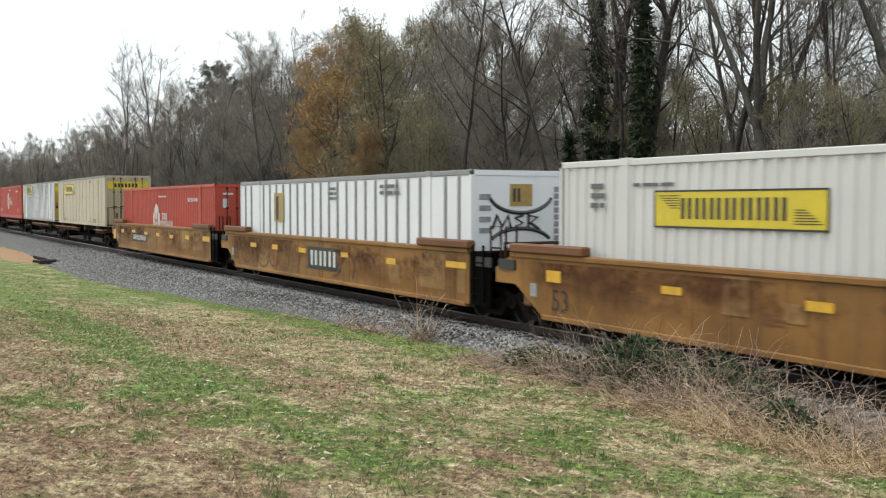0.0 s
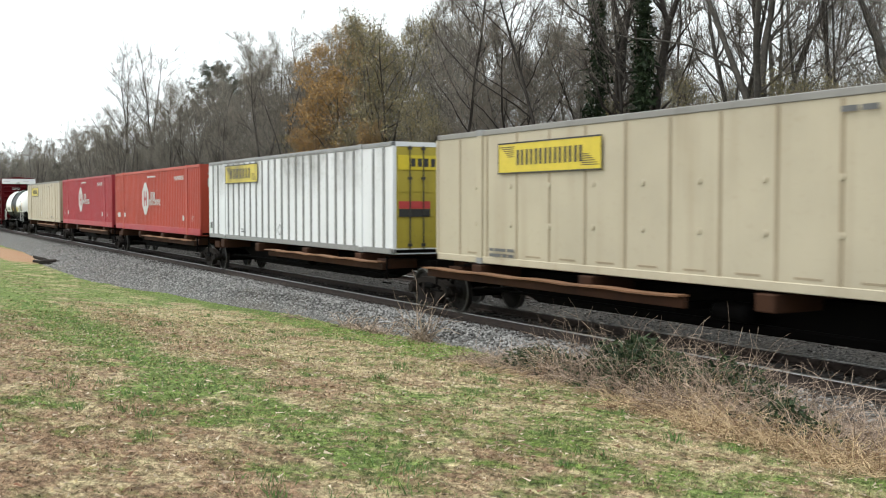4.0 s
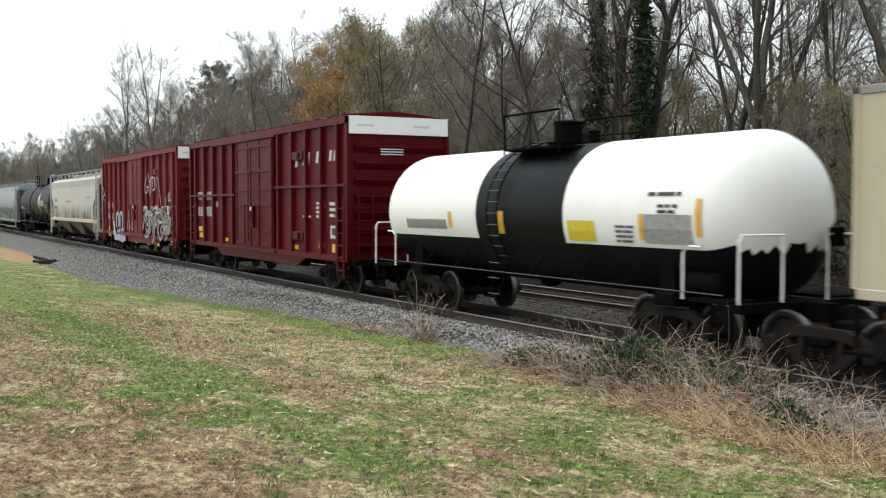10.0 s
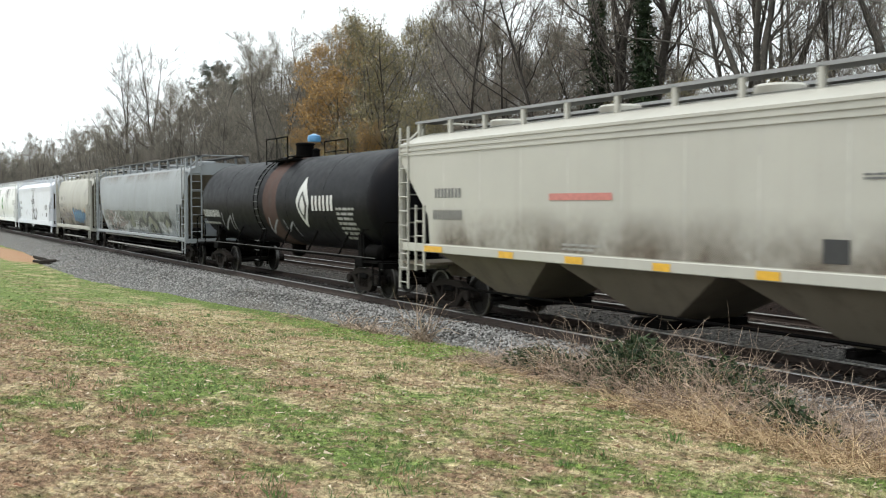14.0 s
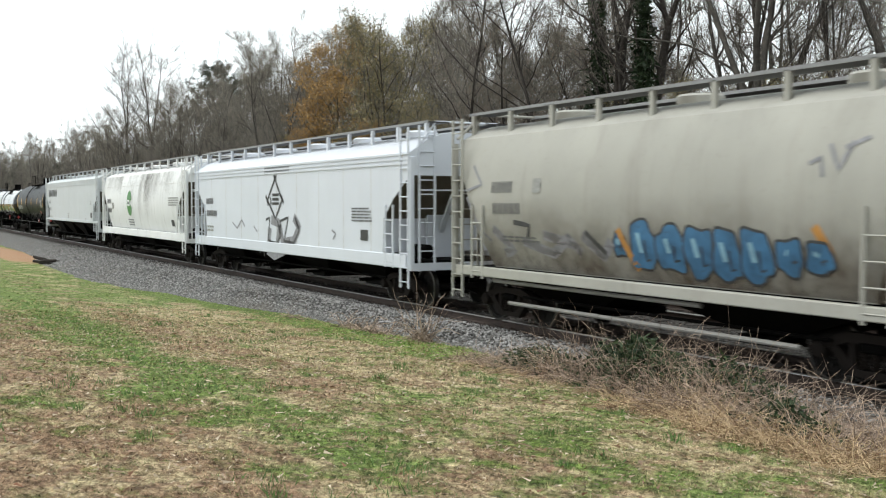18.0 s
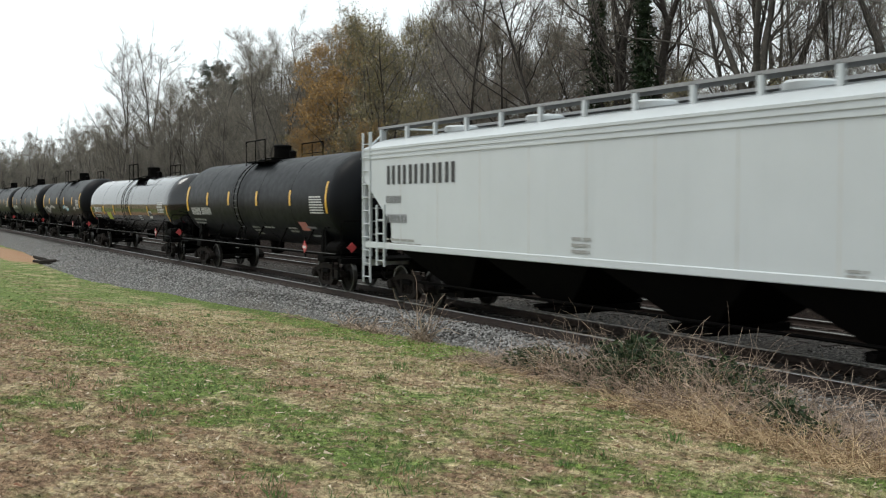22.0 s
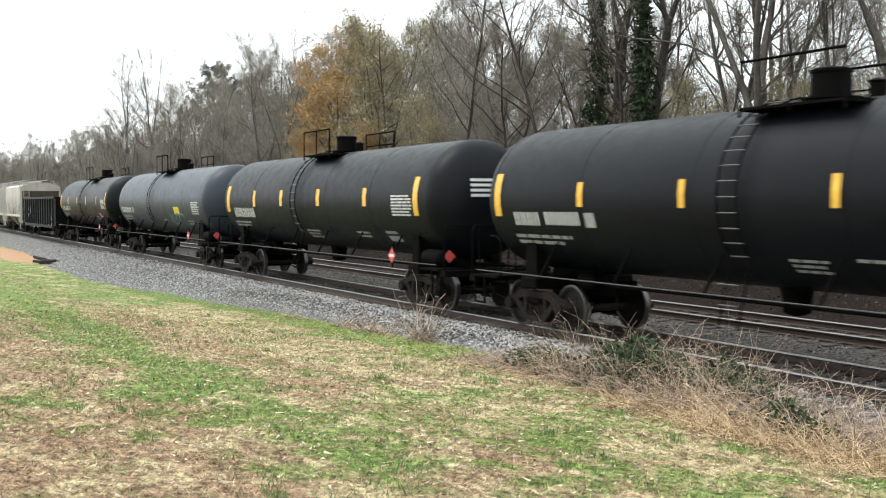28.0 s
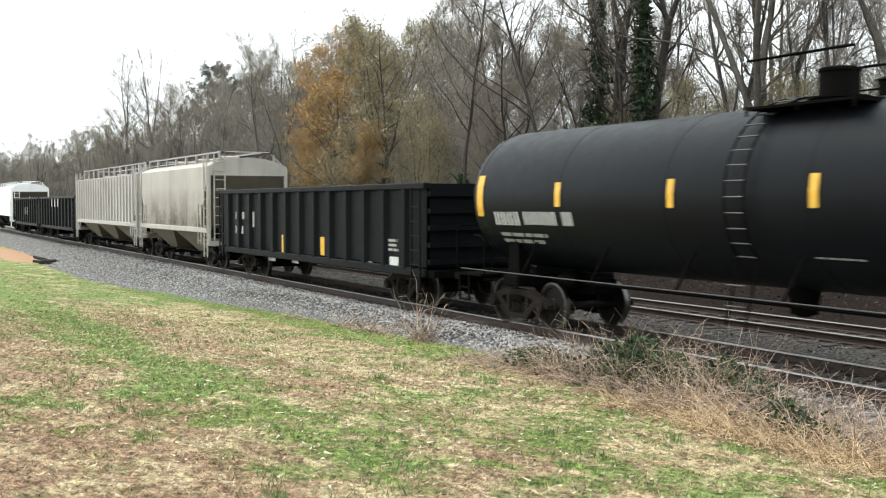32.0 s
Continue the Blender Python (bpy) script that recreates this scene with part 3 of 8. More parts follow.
# ---- tank cars ----
def tank_car(x, half, r, zc, mat, label, platform=0.0, belly=None, band=None, strips=(), strip_z=(2.3, 2.75), end_strips=(), handrail_z=1.12, deck=True, ladder_x=None, rail_mat=None):
    car = thing("tank_car", label, "tank car", x, "freight train")
    bm = bmesh.new()
    head = 0.55 * r
    prof = [(-half + head * (1 - math.cos(a)), r * math.sin(a)) for a in [math.pi / 2 * i / 10 for i in range(11)]]
    n_mid = 24
    mid = [(-half + head + (2 * half - 2 * head) * i / n_mid, r) for i in range(1, n_mid)]
    prof = prof + mid + [(-a, b) for a, b in prof[::-1]]
    lathe(bm, prof, "x", 48, (0, 0, zc))
    me = finish("shell", bm, [mat] + ([belly] if belly else []) + ([band[2]] if band else []), True)
    if belly or band:
        for p in me.polygons:
            if band and band[0] < p.center.x < band[1]:
                p.material_index = 2 if belly else 1
            elif belly and p.center.z < zc - 0.36 * r:
                p.material_index = 1
    put("shell", me, car)
    side = round_side(r, zc)
    # weld seams
    for s in np.linspace(-half + head + 0.02, half - head - 0.02, 6) if not belly else ():
        bm = bmesh.new()
        lathe(bm, [(-0.02, r - 0.01), (-0.012, r + 0.005), (0.012, r + 0.005), (0.02, r - 0.01)], "x", 48, (s, 0, zc))
        part("weld_seam", bm, band[2] if band and band[0] < s < band[1] else mat, car, smooth=True)
    tx = half - 1.8
    for s in (-1, 1):
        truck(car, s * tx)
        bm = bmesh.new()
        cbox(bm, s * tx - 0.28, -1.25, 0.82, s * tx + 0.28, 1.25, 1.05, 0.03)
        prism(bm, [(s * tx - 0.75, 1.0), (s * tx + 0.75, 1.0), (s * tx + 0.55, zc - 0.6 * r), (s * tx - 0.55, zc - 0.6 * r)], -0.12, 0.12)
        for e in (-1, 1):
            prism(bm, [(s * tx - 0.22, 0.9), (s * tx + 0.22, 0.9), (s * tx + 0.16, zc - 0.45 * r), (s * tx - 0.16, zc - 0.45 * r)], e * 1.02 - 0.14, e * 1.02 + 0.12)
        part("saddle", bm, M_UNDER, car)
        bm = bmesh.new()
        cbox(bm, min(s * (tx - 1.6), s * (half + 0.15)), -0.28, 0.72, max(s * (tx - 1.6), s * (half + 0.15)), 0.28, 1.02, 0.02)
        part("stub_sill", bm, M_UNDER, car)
        bm = bmesh.new()
        box(bm, s * (half + 0.05) - 0.12, -1.45, 0.86, s * (half + 0.05) + 0.12, 1.45, 1.0)
        box(bm, s * (half - 0.55) - 0.45, -1.48, 0.98, s * (half - 0.55) + 0.45, -0.8, 1.03)
        box(bm, s * (half - 0.55) - 0.45, 0.8, 0.98, s * (half - 0.55) + 0.45, 1.48, 1.03)
        part("end_platform", bm, M_UNDER, car)
        bm = bmesh.new()
        e = s * (half + 0.1)
        pipe(bm, [(e, -1.42, 1.0), (e, -1.42, 1.95), (e, -1.36, 2.05), (e, -0.5, 2.05), (e, -0.5, 1.0)], 0.022)
        part("grab_rail", bm, rail_mat or M_UNDER, car)
        bm = bmesh.new()
        pipe(bm, [(e, 1.42, 1.0), (e, 1.42, 1.95), (e, 1.36, 2.05), (e, 0.5, 2.05), (e, 0.5, 1.0)], 0.022)
        part("grab_rail", bm, rail_mat or M_UNDER, car)
        bm = bmesh.new()
        pipe(bm, [(e - s * 1.2, -1.45, 1.0), (e - s * 1.2, -1.45, 1.75), (e - s * 1.05, -1.45, 1.85), (e - s * 0.8, -1.45, 1.85)], 0.022)
        part("grab_rail", bm, rail_mat or M_UNDER, car)
        for k in range(2):
            boxes("step", [(e - s * 0.35 - 0.2, -1.47, 0.42 + 0.27 * k, e - s * 0.35 + 0.2, -1.40, 0.45 + 0.27 * k)], M_UNDER, car)
        each("step_hanger", [(e - s * 0.35 + d - 0.02, -1.46, 0.42, e - s * 0.35 + d + 0.02, -1.42, 0.98) for d in (-0.2, 0.2)], M_UNDER, car)
    couplers(car, half + 0.02)
    # long side rails and their brackets
    for e in (-1, 1):
        bm = bmesh.new()
        pipe(bm, [(-half + 0.2, e * (r + 0.04), handrail_z), (half - 0.2, e * (r + 0.04), handrail_z)], 0.013)
        part("side_rail", bm, M_DARKRAIL, car)
    for s in np.linspace(-half + 2.6, half - 2.6, 6):
        bm = bmesh.new()
        pipe(bm, [(s, -r - 0.03, handrail_z), (s + 0.15, -r * 0.83, zc - 0.60 * r)], 0.028)
        part("rail_bracket", bm, M_UNDER, car)
    # belly: outlet, brake rigging, pipes
    bm = bmesh.new()
    lathe(bm, [(0.75, 0.08), (0.8, 0.22), (1.05, 0.24), (1.3, 0.3)], "z", 14, (platform, 0, 0))
    part("bottom_outlet", bm, M_UNDER, car, smooth=True)
    bm = bmesh.new()
    pipe(bm, [(-half + 2, -0.45, 0.95), (half - 2, -0.45, 0.95)], 0.03)
    pipe(bm, [(-half + 2.5, 0.3, 0.85), (half - 2.5, 0.3, 0.85)], 0.02)
    part("brake_rigging", bm, M_UNDER, car)
    air_tank(car, half - 1.0, -1.05, 1.24, 0.95, 0.2)
    bm = bmesh.new()
    lathe(bm, [(-0.25, 0.14), (0.1, 0.15), (0.25, 0.06)], "x", 12)
    part("brake_cylinder", bm, M_UNDER, car, smooth=True, at=(-half + 3.0, -0.6, 1.0))
    brake_wheel(car, half + 0.16, 0.7, 2.0)
    top = zc + r
    lx = platform if ladder_x is None else ladder_x
    # curved side ladder up to the platform
    bm = bmesh.new()
    for d in (-0.2, 0.2):
        pts = []
        for i in range(15):
            a = radians(-38 + i * 8.6)
            pts.append((lx + d, -(r + 0.1) * math.cos(a), zc + (r + 0.1) * math.sin(a)))
        pipe(bm, [(lx + d, -r - 0.04, 0.62)] + pts, 0.018, 5)
    lad = part("side_ladder", bm, M_UNDER, car)
    for i in range(14):
        a = radians(-36 + i * 9)
        bm = bmesh.new()
        pipe(bm, [(lx - 0.2, -(r + 0.1) * math.cos(a), zc + (r + 0.1) * math.sin(a)), (lx + 0.2, -(r + 0.1) * math.cos(a), zc + (r + 0.1) * math.sin(a))], 0.013, 4)
        part("rung", bm, M_RUNG, lad)
    for z in (0.65, 0.98, 1.3):
        bm = bmesh.new()
        pipe(bm, [(lx - 0.2, -r - 0.04, z), (lx + 0.2, -r - 0.04, z)], 0.013, 4)
        part("rung", bm, M_RUNG, lad)
    if deck:
        bm = bmesh.new()
        for e in (-1, 1):
            box(bm, platform - 0.25, e * 0.78 - 0.28, top - 0.12, platform + 1.75, e * 0.78 + 0.28, top - 0.08)
        box(bm, platform - 0.3, -0.95, top - 0.13, platform - 0.2, 0.95, top - 0.07)
        box(bm, platform + 1.7, -0.95, top - 0.13, platform + 1.8, 0.95, top - 0.07)
        part("platform", bm, M_UNDER, car)
        for e in (-1, 1):
            bm = bmesh.new()
            y = e * 1.05
            pipe(bm, [(platform - 0.25, y, top - 0.22), (platform - 0.25, y, top + 0.62), (platform + 1.75, y, top + 0.62), (platform + 1.75, y, top - 0.22)], 0.025)
            if e > 0:
                pipe(bm, [(platform - 0.25, y, top + 0.25), (platform + 1.75, y, top + 0.25)], 0.018)
            pipe(bm, [(platform + 0.75, y, top - 0.2), (platform + 0.75, y, top + 0.62)], 0.02)
            part("platform_rail", bm, M_UNDER, car)
        bm = bmesh.new()
        lathe(bm, [(top - 0.25, 0.42), (top + 0.02, 0.42), (top + 0.03, 0.46), (top + 0.06, 0.46), (top + 0.07, 0.31), (top + 0.43, 0.3), (top + 0.44, 0.33), (top + 0.48, 0.33), (top + 0.51, 0.24), (top + 0.52, 0.02)], "z", 24, (platform + 0.6, 0, 0))
        part("manway", bm, M_UNDER, car, smooth=True)
        bm = bmesh.new()
        lathe(bm, [(top - 0.1, 0.12), (top + 0.22, 0.12), (top + 0.25, 0.15), (top + 0.3, 0.02)], "z", 14, (platform + 1.35, 0.1, 0))
        part("safety_valve", bm, M_UNDER, car, smooth=True)
    for u in strips:
        decal(car, "reflective_strip", [(u - 0.055, strip_z[0], u + 0.055, strip_z[1])], M_YELLOW, side)
    for u in end_strips:
        decal(car, "end_reflective_strip", [(u - 0.07, strip_z[0] - 0.05, u + 0.07, strip_z[1] + 0.35)], M_YELLOW, side)
    return car, side


def placard(car, x, y, z):
    bm = bmesh.new()
    k = 0.19
    prism(bm, [(x, z - k), (x + k, z), (x, z + k), (x - k, z)], y - 0.012, y)
    p = part("placard", bm, M_REDSIGN, car, "red and white diamond hazard placard")
    boxes("placard_stripe", [(x - 0.13, y - 0.018, z - 0.035, x + 0.13, y - 0.0125, z + 0.035)], M_LETTER, p)
    boxes("placard_holder", [(x - 0.03, y, z - 0.3, x + 0.03, y + 0.03, z + 0.3)], M_UNDER, car)


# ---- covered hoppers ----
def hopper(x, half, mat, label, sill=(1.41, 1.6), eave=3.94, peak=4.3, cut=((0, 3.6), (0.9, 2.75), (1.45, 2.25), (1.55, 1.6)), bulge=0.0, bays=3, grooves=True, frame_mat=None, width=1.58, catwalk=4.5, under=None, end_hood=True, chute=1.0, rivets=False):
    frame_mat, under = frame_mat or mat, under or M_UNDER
    car = thing("covered_hopper", label, "covered hopper", x, "freight train")
    zb = sill[1]

    def yside(z):
        k = min(1, max(0, (z - zb) / (eave - zb)))
        return -(width - bulge * (2 * k - 1) ** 2)

    def low(d):
        """Bottom edge of the side at a distance d from the end."""
        for (d0, z0), (d1, z1) in zip(cut, cut[1:]):
            if d <= d1:
                return z0 + (z1 - z0) * (d - d0) / max(d1 - d0, 1e-6)
        return zb

    ds = sorted({0.0, 0.12, *[c[0] for c in cut], *[c[0] * 0.5 + 0.3 for c in cut if c[0] > 0.4], cut[-1][0] + 0.02})
    stations = [(-half + d, low(d)) for d in ds] + [(half - d, low(d)) for d in ds[::-1]]
    nside, nroof = 9, 7
    rings = []
    for u, zl in stations:
        zl = max(zl, zb)
        ys = [(yside(zl + (eave - zl) * i / nside), zl + (eave - zl) * i / nside) for i in range(nside + 1)]
        roof = []
        for i in range(1, nroof):
            a = -width + bulge + 2 * (width - bulge) * i / nroof
            roof.append((a, eave + (peak - eave) * (1 - (a / (width - bulge)) ** 2) ** 0.8))
        loop_pts = ys + roof + [(-y, z) for y, z in ys[::-1]]
        rings.append([(u, y, z) for y, z in loop_pts])
    bm = bmesh.new()
    loft(bm, rings)
    # end slope sheets: shade under the overhang, and grime, painted as dark brown
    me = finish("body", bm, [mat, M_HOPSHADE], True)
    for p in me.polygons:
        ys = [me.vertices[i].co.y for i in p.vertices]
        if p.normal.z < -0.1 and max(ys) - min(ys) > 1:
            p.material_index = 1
    put("body", me, car)
    side = lambda z: yside(z) - 0.007
    # side sill
    for e in (-1, 1):
        bm = bmesh.new()
        y0, y1 = (-width - 0.03, -width + 0.12) if e < 0 else (width - 0.12, width + 0.03)
        cbox(bm, -half + 0.2, y0, sill[0], half - 0.2, y1, sill[1], 0.015)
        part("side_sill", bm, frame_mat, car)
    if grooves:
        for z in (eave - 0.06, eave - 0.17, eave - 0.28):
            for e in (-1, 1):
                bm = bmesh.new()
                y = e * (width - bulge * 0.8)
                box(bm, -half + 0.05, min(y, y + e * 0.025), z, half - 0.05, max(y, y + e * 0.025), z + 0.05)
                part("side_bead", bm, mat, car)
    # vertical seams
    n = 9
    for i in range(n):
        bm = bmesh.new()
        u = -half + 2.2 + (2 * half - 4.4) * i / (n - 1)
        for a, b in zip(np.linspace(zb, eave - 0.3, 8), np.linspace(zb, eave - 0.3, 8)[1:]):
            v = [bm.verts.new(p) for p in ((u - 0.012, side(a) + 0.003, a), (u + 0.012, side(a) + 0.003, a), (u + 0.012, side(b) + 0.003, b), (u - 0.012, side(b) + 0.003, b))]
            bm.faces.new(v)
        part("side_seam", bm, mat if mat in (M_HOPGREY, M_HOPRIB, M_HOPDUSK, M_HOPBEIGE_B) else M_GRIME, car)
    # end frames, ladders, platforms
    for s in (-1, 1):
        bm = bmesh.new()
        e = s * (half - 0.05)
        for y in (-width + 0.05, width - 0.05):
            cbox(bm, e - 0.07, y - 0.06, 0.95, e + 0.07, y + 0.06, eave - 0.1, 0.015)
        box(bm, e - 0.08, -width, 0.92, e + 0.08, width, 1.1)
        part("end_frame", bm, frame_mat, car)
        bm = bmesh.new()
        box(bm, min(e, e - s * 1.4), -width + 0.02, 1.1, max(e, e - s * 1.4), width - 0.02, 1.16)
        cbox(bm, min(s * (half - 4.2), s * half), -0.3, 0.75, max(s * (half - 4.2), s * half), 0.3, 1.08, 0.02)
        part("end_deck", bm, under, car)
        bm = bmesh.new()
        box(bm, e - s * 1.35 - 0.05, -0.4, 1.1, e - s * 1.35 + 0.05, 0.4, 2.4)
        prism(bm, [(e - s * 0.2, eave - 0.3), (e - s * 0.1, eave - 0.3), (e - s * 1.5, 1.5), (e - s * 1.6, 1.5)], -0.06, 0.06)
        part("end_brace", bm, frame_mat, car)
        truck(car, s * (half - 1.55))
        ladder(car, e - s * 0.22, -width - 0.02, 0.5, catwalk - 0.15, frame_mat)
        ladder(car, e + s * 0.06, -width + 0.45, 0.9, catwalk - 0.1, frame_mat, turn=90)
        ladder(car, e - s * 1.05, -width - 0.02, 0.95, 2.5, frame_mat)
        bm = bmesh.new()
        pipe(bm, [(e, -width + 0.1, eave), (e, -0.85, catwalk), (e, 0.85, catwalk), (e, width - 0.1, eave)], 0.03)
        pipe(bm, [(e, -width + 0.25, eave - 0.9), (e, width - 0.25, eave - 0.9)], 0.022)
        part("end_handrail", bm, frame_mat, car)
    couplers(car, half - 0.02)
    brake_wheel(car, half + 0.06, 0.6, 2.3, frame_mat)
    air_tank(car, half - 0.7, -0.9, 1.36)
    # running boards over the roof
    for e in (-1, 1):
        bm = bmesh.new()
        y = e * 0.82
        box(bm, -half - 0.05, y - 0.28, catwalk - 0.03, half + 0.05, y + 0.28, catwalk)
        # shade of the underside is put into the board's dark colour; its edge stays pale
        board = part("running_board", bm, M_DARKRAIL, car, "dark steel grating walkway")
        boxes("board_edge", [(-half - 0.05, y - 0.30, catwalk - 0.04, half + 0.05, y - 0.27, catwalk + 0.02)], M_GREYRAIL if frame_mat is not M_HOPGREY else M_DARKRAIL, board)
        nn = int(2 * half / 1.45)
        for i in range(nn + 1):
            u = -half + 0.1 + (2 * half - 0.2) * i / nn
            bm = bmesh.new()
            box(bm, u - 0.05, y - 0.30 if e < 0 else y + 0.2, eave + 0.02, u + 0.05, y - 0.22 if e < 0 else y + 0.28, catwalk - 0.02)
            part("board_post", bm, frame_mat, car)
    for i in range(bays + 1):
        u = -half + 2.4 + (2 * half - 4.8) * i / bays
        bm = bmesh.new()
        lathe(bm, [(peak - 0.15, 0.42), (peak + 0.1, 0.42), (peak + 0.14, 0.38), (peak + 0.15, 0.02)], "z", 18, (u, 0, 0))
        part("roof_hatch", bm, mat, car, smooth=True)
    # chutes, in a dark colour that stands in for shade under the body
    w = (2 * half - 2 * cut[-1][0]) / bays
    for i in range(bays):
        u0 = -half + cut[-1][0] + w * i
        bm = bmesh.new()
        c, g = u0 + w / 2, 0.35
        loft(bm, [[(u0 + 0.05, -width + 0.12, sill[0] + 0.05), (u0 + w - 0.05, -width + 0.12, sill[0] + 0.05), (u0 + w - 0.05, width - 0.12, sill[0] + 0.05), (u0 + 0.05, width - 0.12, sill[0] + 0.05)],
                  [(c - g, -0.75 * chute, 0.48), (c + g, -0.75 * chute, 0.48), (c + g, 0.75 * chute, 0.48), (c - g, 0.75 * chute, 0.48)]])
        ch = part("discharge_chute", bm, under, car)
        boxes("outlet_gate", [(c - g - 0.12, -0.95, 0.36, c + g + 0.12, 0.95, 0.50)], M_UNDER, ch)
        bm = bmesh.new()
        pipe(bm, [(c, -1.35, 0.5), (c, 1.35, 0.5)], 0.05)
        part("gate_shaft", bm, M_UNDER, ch)
    bm = bmesh.new()
    pipe(bm, [(-half + 2.2, -1.15, 0.62), (half - 2.2, -1.15, 0.62)], 0.03)
    part("brake_pipe", bm, M_UNDER, car)
    return car, side


# ---- box cars ----
def boxcar(x, half, mat, label, doors=(-3.0, 1.6), belt=True):
    car = thing("boxcar", label, "boxcar", x, "freight train")
    w, z0, z1 = 1.46, 0.95, 4.88
    bm = bmesh.new()
    cbox(bm, -half + 0.06, -w, z0, half - 0.06, w, z1, 0.02)
    part("body", bm, mat, car)
    for e in (-1, 1):
        each("side_chord", [(-half, min(e * w, e * (w + 0.12)), z1 - 0.18, half, max(e * w, e * (w + 0.12)), z1), (-half, min(e * w, e * (w + 0.10)), z0 - 0.02, half, max(e * w, e * (w + 0.10)), z0 + 0.14)], mat, car)
    # fish-belly sill below
    for e in (-1, 1):
        bm = bmesh.new()
        prism(bm, [(-half + 3.2, z0), (half - 3.2, z0), (half - 4.0, 0.66), (-half + 4.0, 0.66)], e * (w - 0.02) - 0.04, e * (w - 0.02) + 0.04)
        part("belly_sill", bm, mat, car)
    # vertical side posts
    bays = [u for u in np.linspace(-half + 0.75, half - 0.75, 13) if not (doors[0] - 0.15 < u < doors[1] + 0.15)]
    for e in (-1, 1):
        for u in bays:
            bm = bmesh.new()
            y0, y1 = e * w, e * (w + 0.12)
            loft(bm, [[(u - 0.07, y0, z), (u - 0.055, y1, z), (u + 0.055, y1, z), (u + 0.07, y0, z)] for z in (z0 + 0.1, z1 - 0.15)])
            part("side_post", bm, mat, car)
        for u in (-half, half):
            bm = bmesh.new()
            box(bm, min(u, u * 0.985), min(e * w, e * (w + 0.12)), z0, max(u, u * 0.985), max(e * w, e * (w + 0.12)), z1)
            part("corner_post", bm, mat, car)
    if belt:
        each("side_belt", [(-half + 0.1, -w - 0.14, 2.80, doors[0] - 0.1, -w - 0.01, 2.87), (doors[1] + 0.1, -w - 0.14, 3.0, half - 0.1, -w - 0.01, 3.07)], mat, car)
    # plug door with bars and levers
    d0, d1 = doors
    bm = bmesh.new()
    cbox(bm, d0, -w - 0.10, z0 + 0.12, d1, -w - 0.005, z1 - 0.24, 0.03)
    door = part("plug_door", bm, mat, car, "steel plug door with locking bars")
    tall_z = z1 - z0 - 0.4
    each("door_rib", [(d0 + 0.04, -w - 0.15, z0 + 0.14 + f * tall_z, d1 - 0.04, -w - 0.098, z0 + 0.14 + f * tall_z + t) for f, t in ((0.02, 0.1), (0.14, 0.05), (0.39, 0.08), (0.53, 0.04), (0.7, 0.09), (0.93, 0.07))], mat, door)
    each("door_post", [(u - 0.035, -w - 0.125, z0 + 0.2, u + 0.035, -w - 0.098, z1 - 0.3) for u in np.linspace(d0 + 0.1, d1 - 0.1, 4)], mat, door)
    c = (d0 + d1) / 2
    for u, za, zb in ((c - 0.75, z0 + 0.2, 2.5), (c + 0.75, z0 + 0.2, 2.5), (c - 0.08, z0 + 0.2, z1 - 0.5), (d1 + 0.16, z0 + 0.2, z1 - 0.3)):
        bm = bmesh.new()
        pipe(bm, [(u, -w - 0.17, za), (u, -w - 0.17, zb)], 0.022)
        part("locking_bar", bm, mat, door)
    bm = bmesh.new()
    cbox(bm, c - 0.16, -w - 0.2, 1.75, c + 0.12, -w - 0.1, 2.45, 0.02)
    pipe(bm, [(c - 0.02, -w - 0.21, 2.3), (c + 0.05, -w - 0.24, 1.9), (c + 0.3, -w - 0.22, 1.75)], 0.02)
    part("locking_gear", bm, mat, door, "door lever and gear box")
    boxes("door_tag", [(c - 0.14, -w - 0.206, 2.3, c + 0.06, -w - 0.2, 2.42)], M_LETTER, door)
    for u, zc in ((half - 3.7, 3.95), (half - 3.7, 1.55)):
        bm = bmesh.new()
        cbox(bm, u - 0.5, -w - 0.1, zc - 0.12, u + 0.35, -w - 0.004, zc + 0.14, 0.02)
        part("vent_box", bm, mat, car)
        # the opening is a dark patch laid on the box, its shade painted
        boxes("dark_vent_patch", [(u - 0.05, -w - 0.104, zc - 0.08, u + 0.2, -w - 0.098, zc + 0.1)], M_UNDER, car)
    each("door_track", [(d0 - 2.6, -w - 0.16, z0 + 0.02, d1 + 0.3, -w - 0.07, z0 + 0.10), (d0 - 2.6, -w - 0.16, z1 - 0.24, d1 + 0.3, -w - 0.07, z1 - 0.18)], mat, car)
    # roof sheets
    bm = bmesh.new()
    loft(bm, [[(u, -w - 0.09, z1 - 0.01), (u, -w - 0.09, z1 + 0.03), (u, 0, z1 + 0.17), (u, w + 0.09, z1 + 0.03), (u, w + 0.09, z1 - 0.01)] for u in (-half, half)])
    part("roof", bm, mat, car)
    bm = bmesh.new()
    for u in np.linspace(-half + 0.5, half - 0.5, 16):
        loft(bm, [[(u - 0.06, y, z - 0.005), (u - 0.03, y, z + 0.05), (u + 0.03, y, z + 0.05), (u + 0.06, y, z - 0.005)] for y, z in ((-w - 0.05, z1 + 0.035), (0, z1 + 0.17), (w + 0.05, z1 + 0.035))])
    part("roof_ribs", bm, mat, car)
    # corrugated ends and the white top board
    for s in (-1, 1):
        e = s * (half - 0.05)
        for k in range(7):
            z = z0 + 0.25 + k * 0.45
            bm = bmesh.new()
            prof = [(0, z), (s * 0.13, z + 0.17), (s * 0.13, z + 0.22), (0, z + 0.25)]
            loft(bm, [[(e + a, y, b) for a, b in prof] for y in (-w + 0.12, w - 0.12)])
            part("end_rib", bm, mat, car)
        bm = bmesh.new()
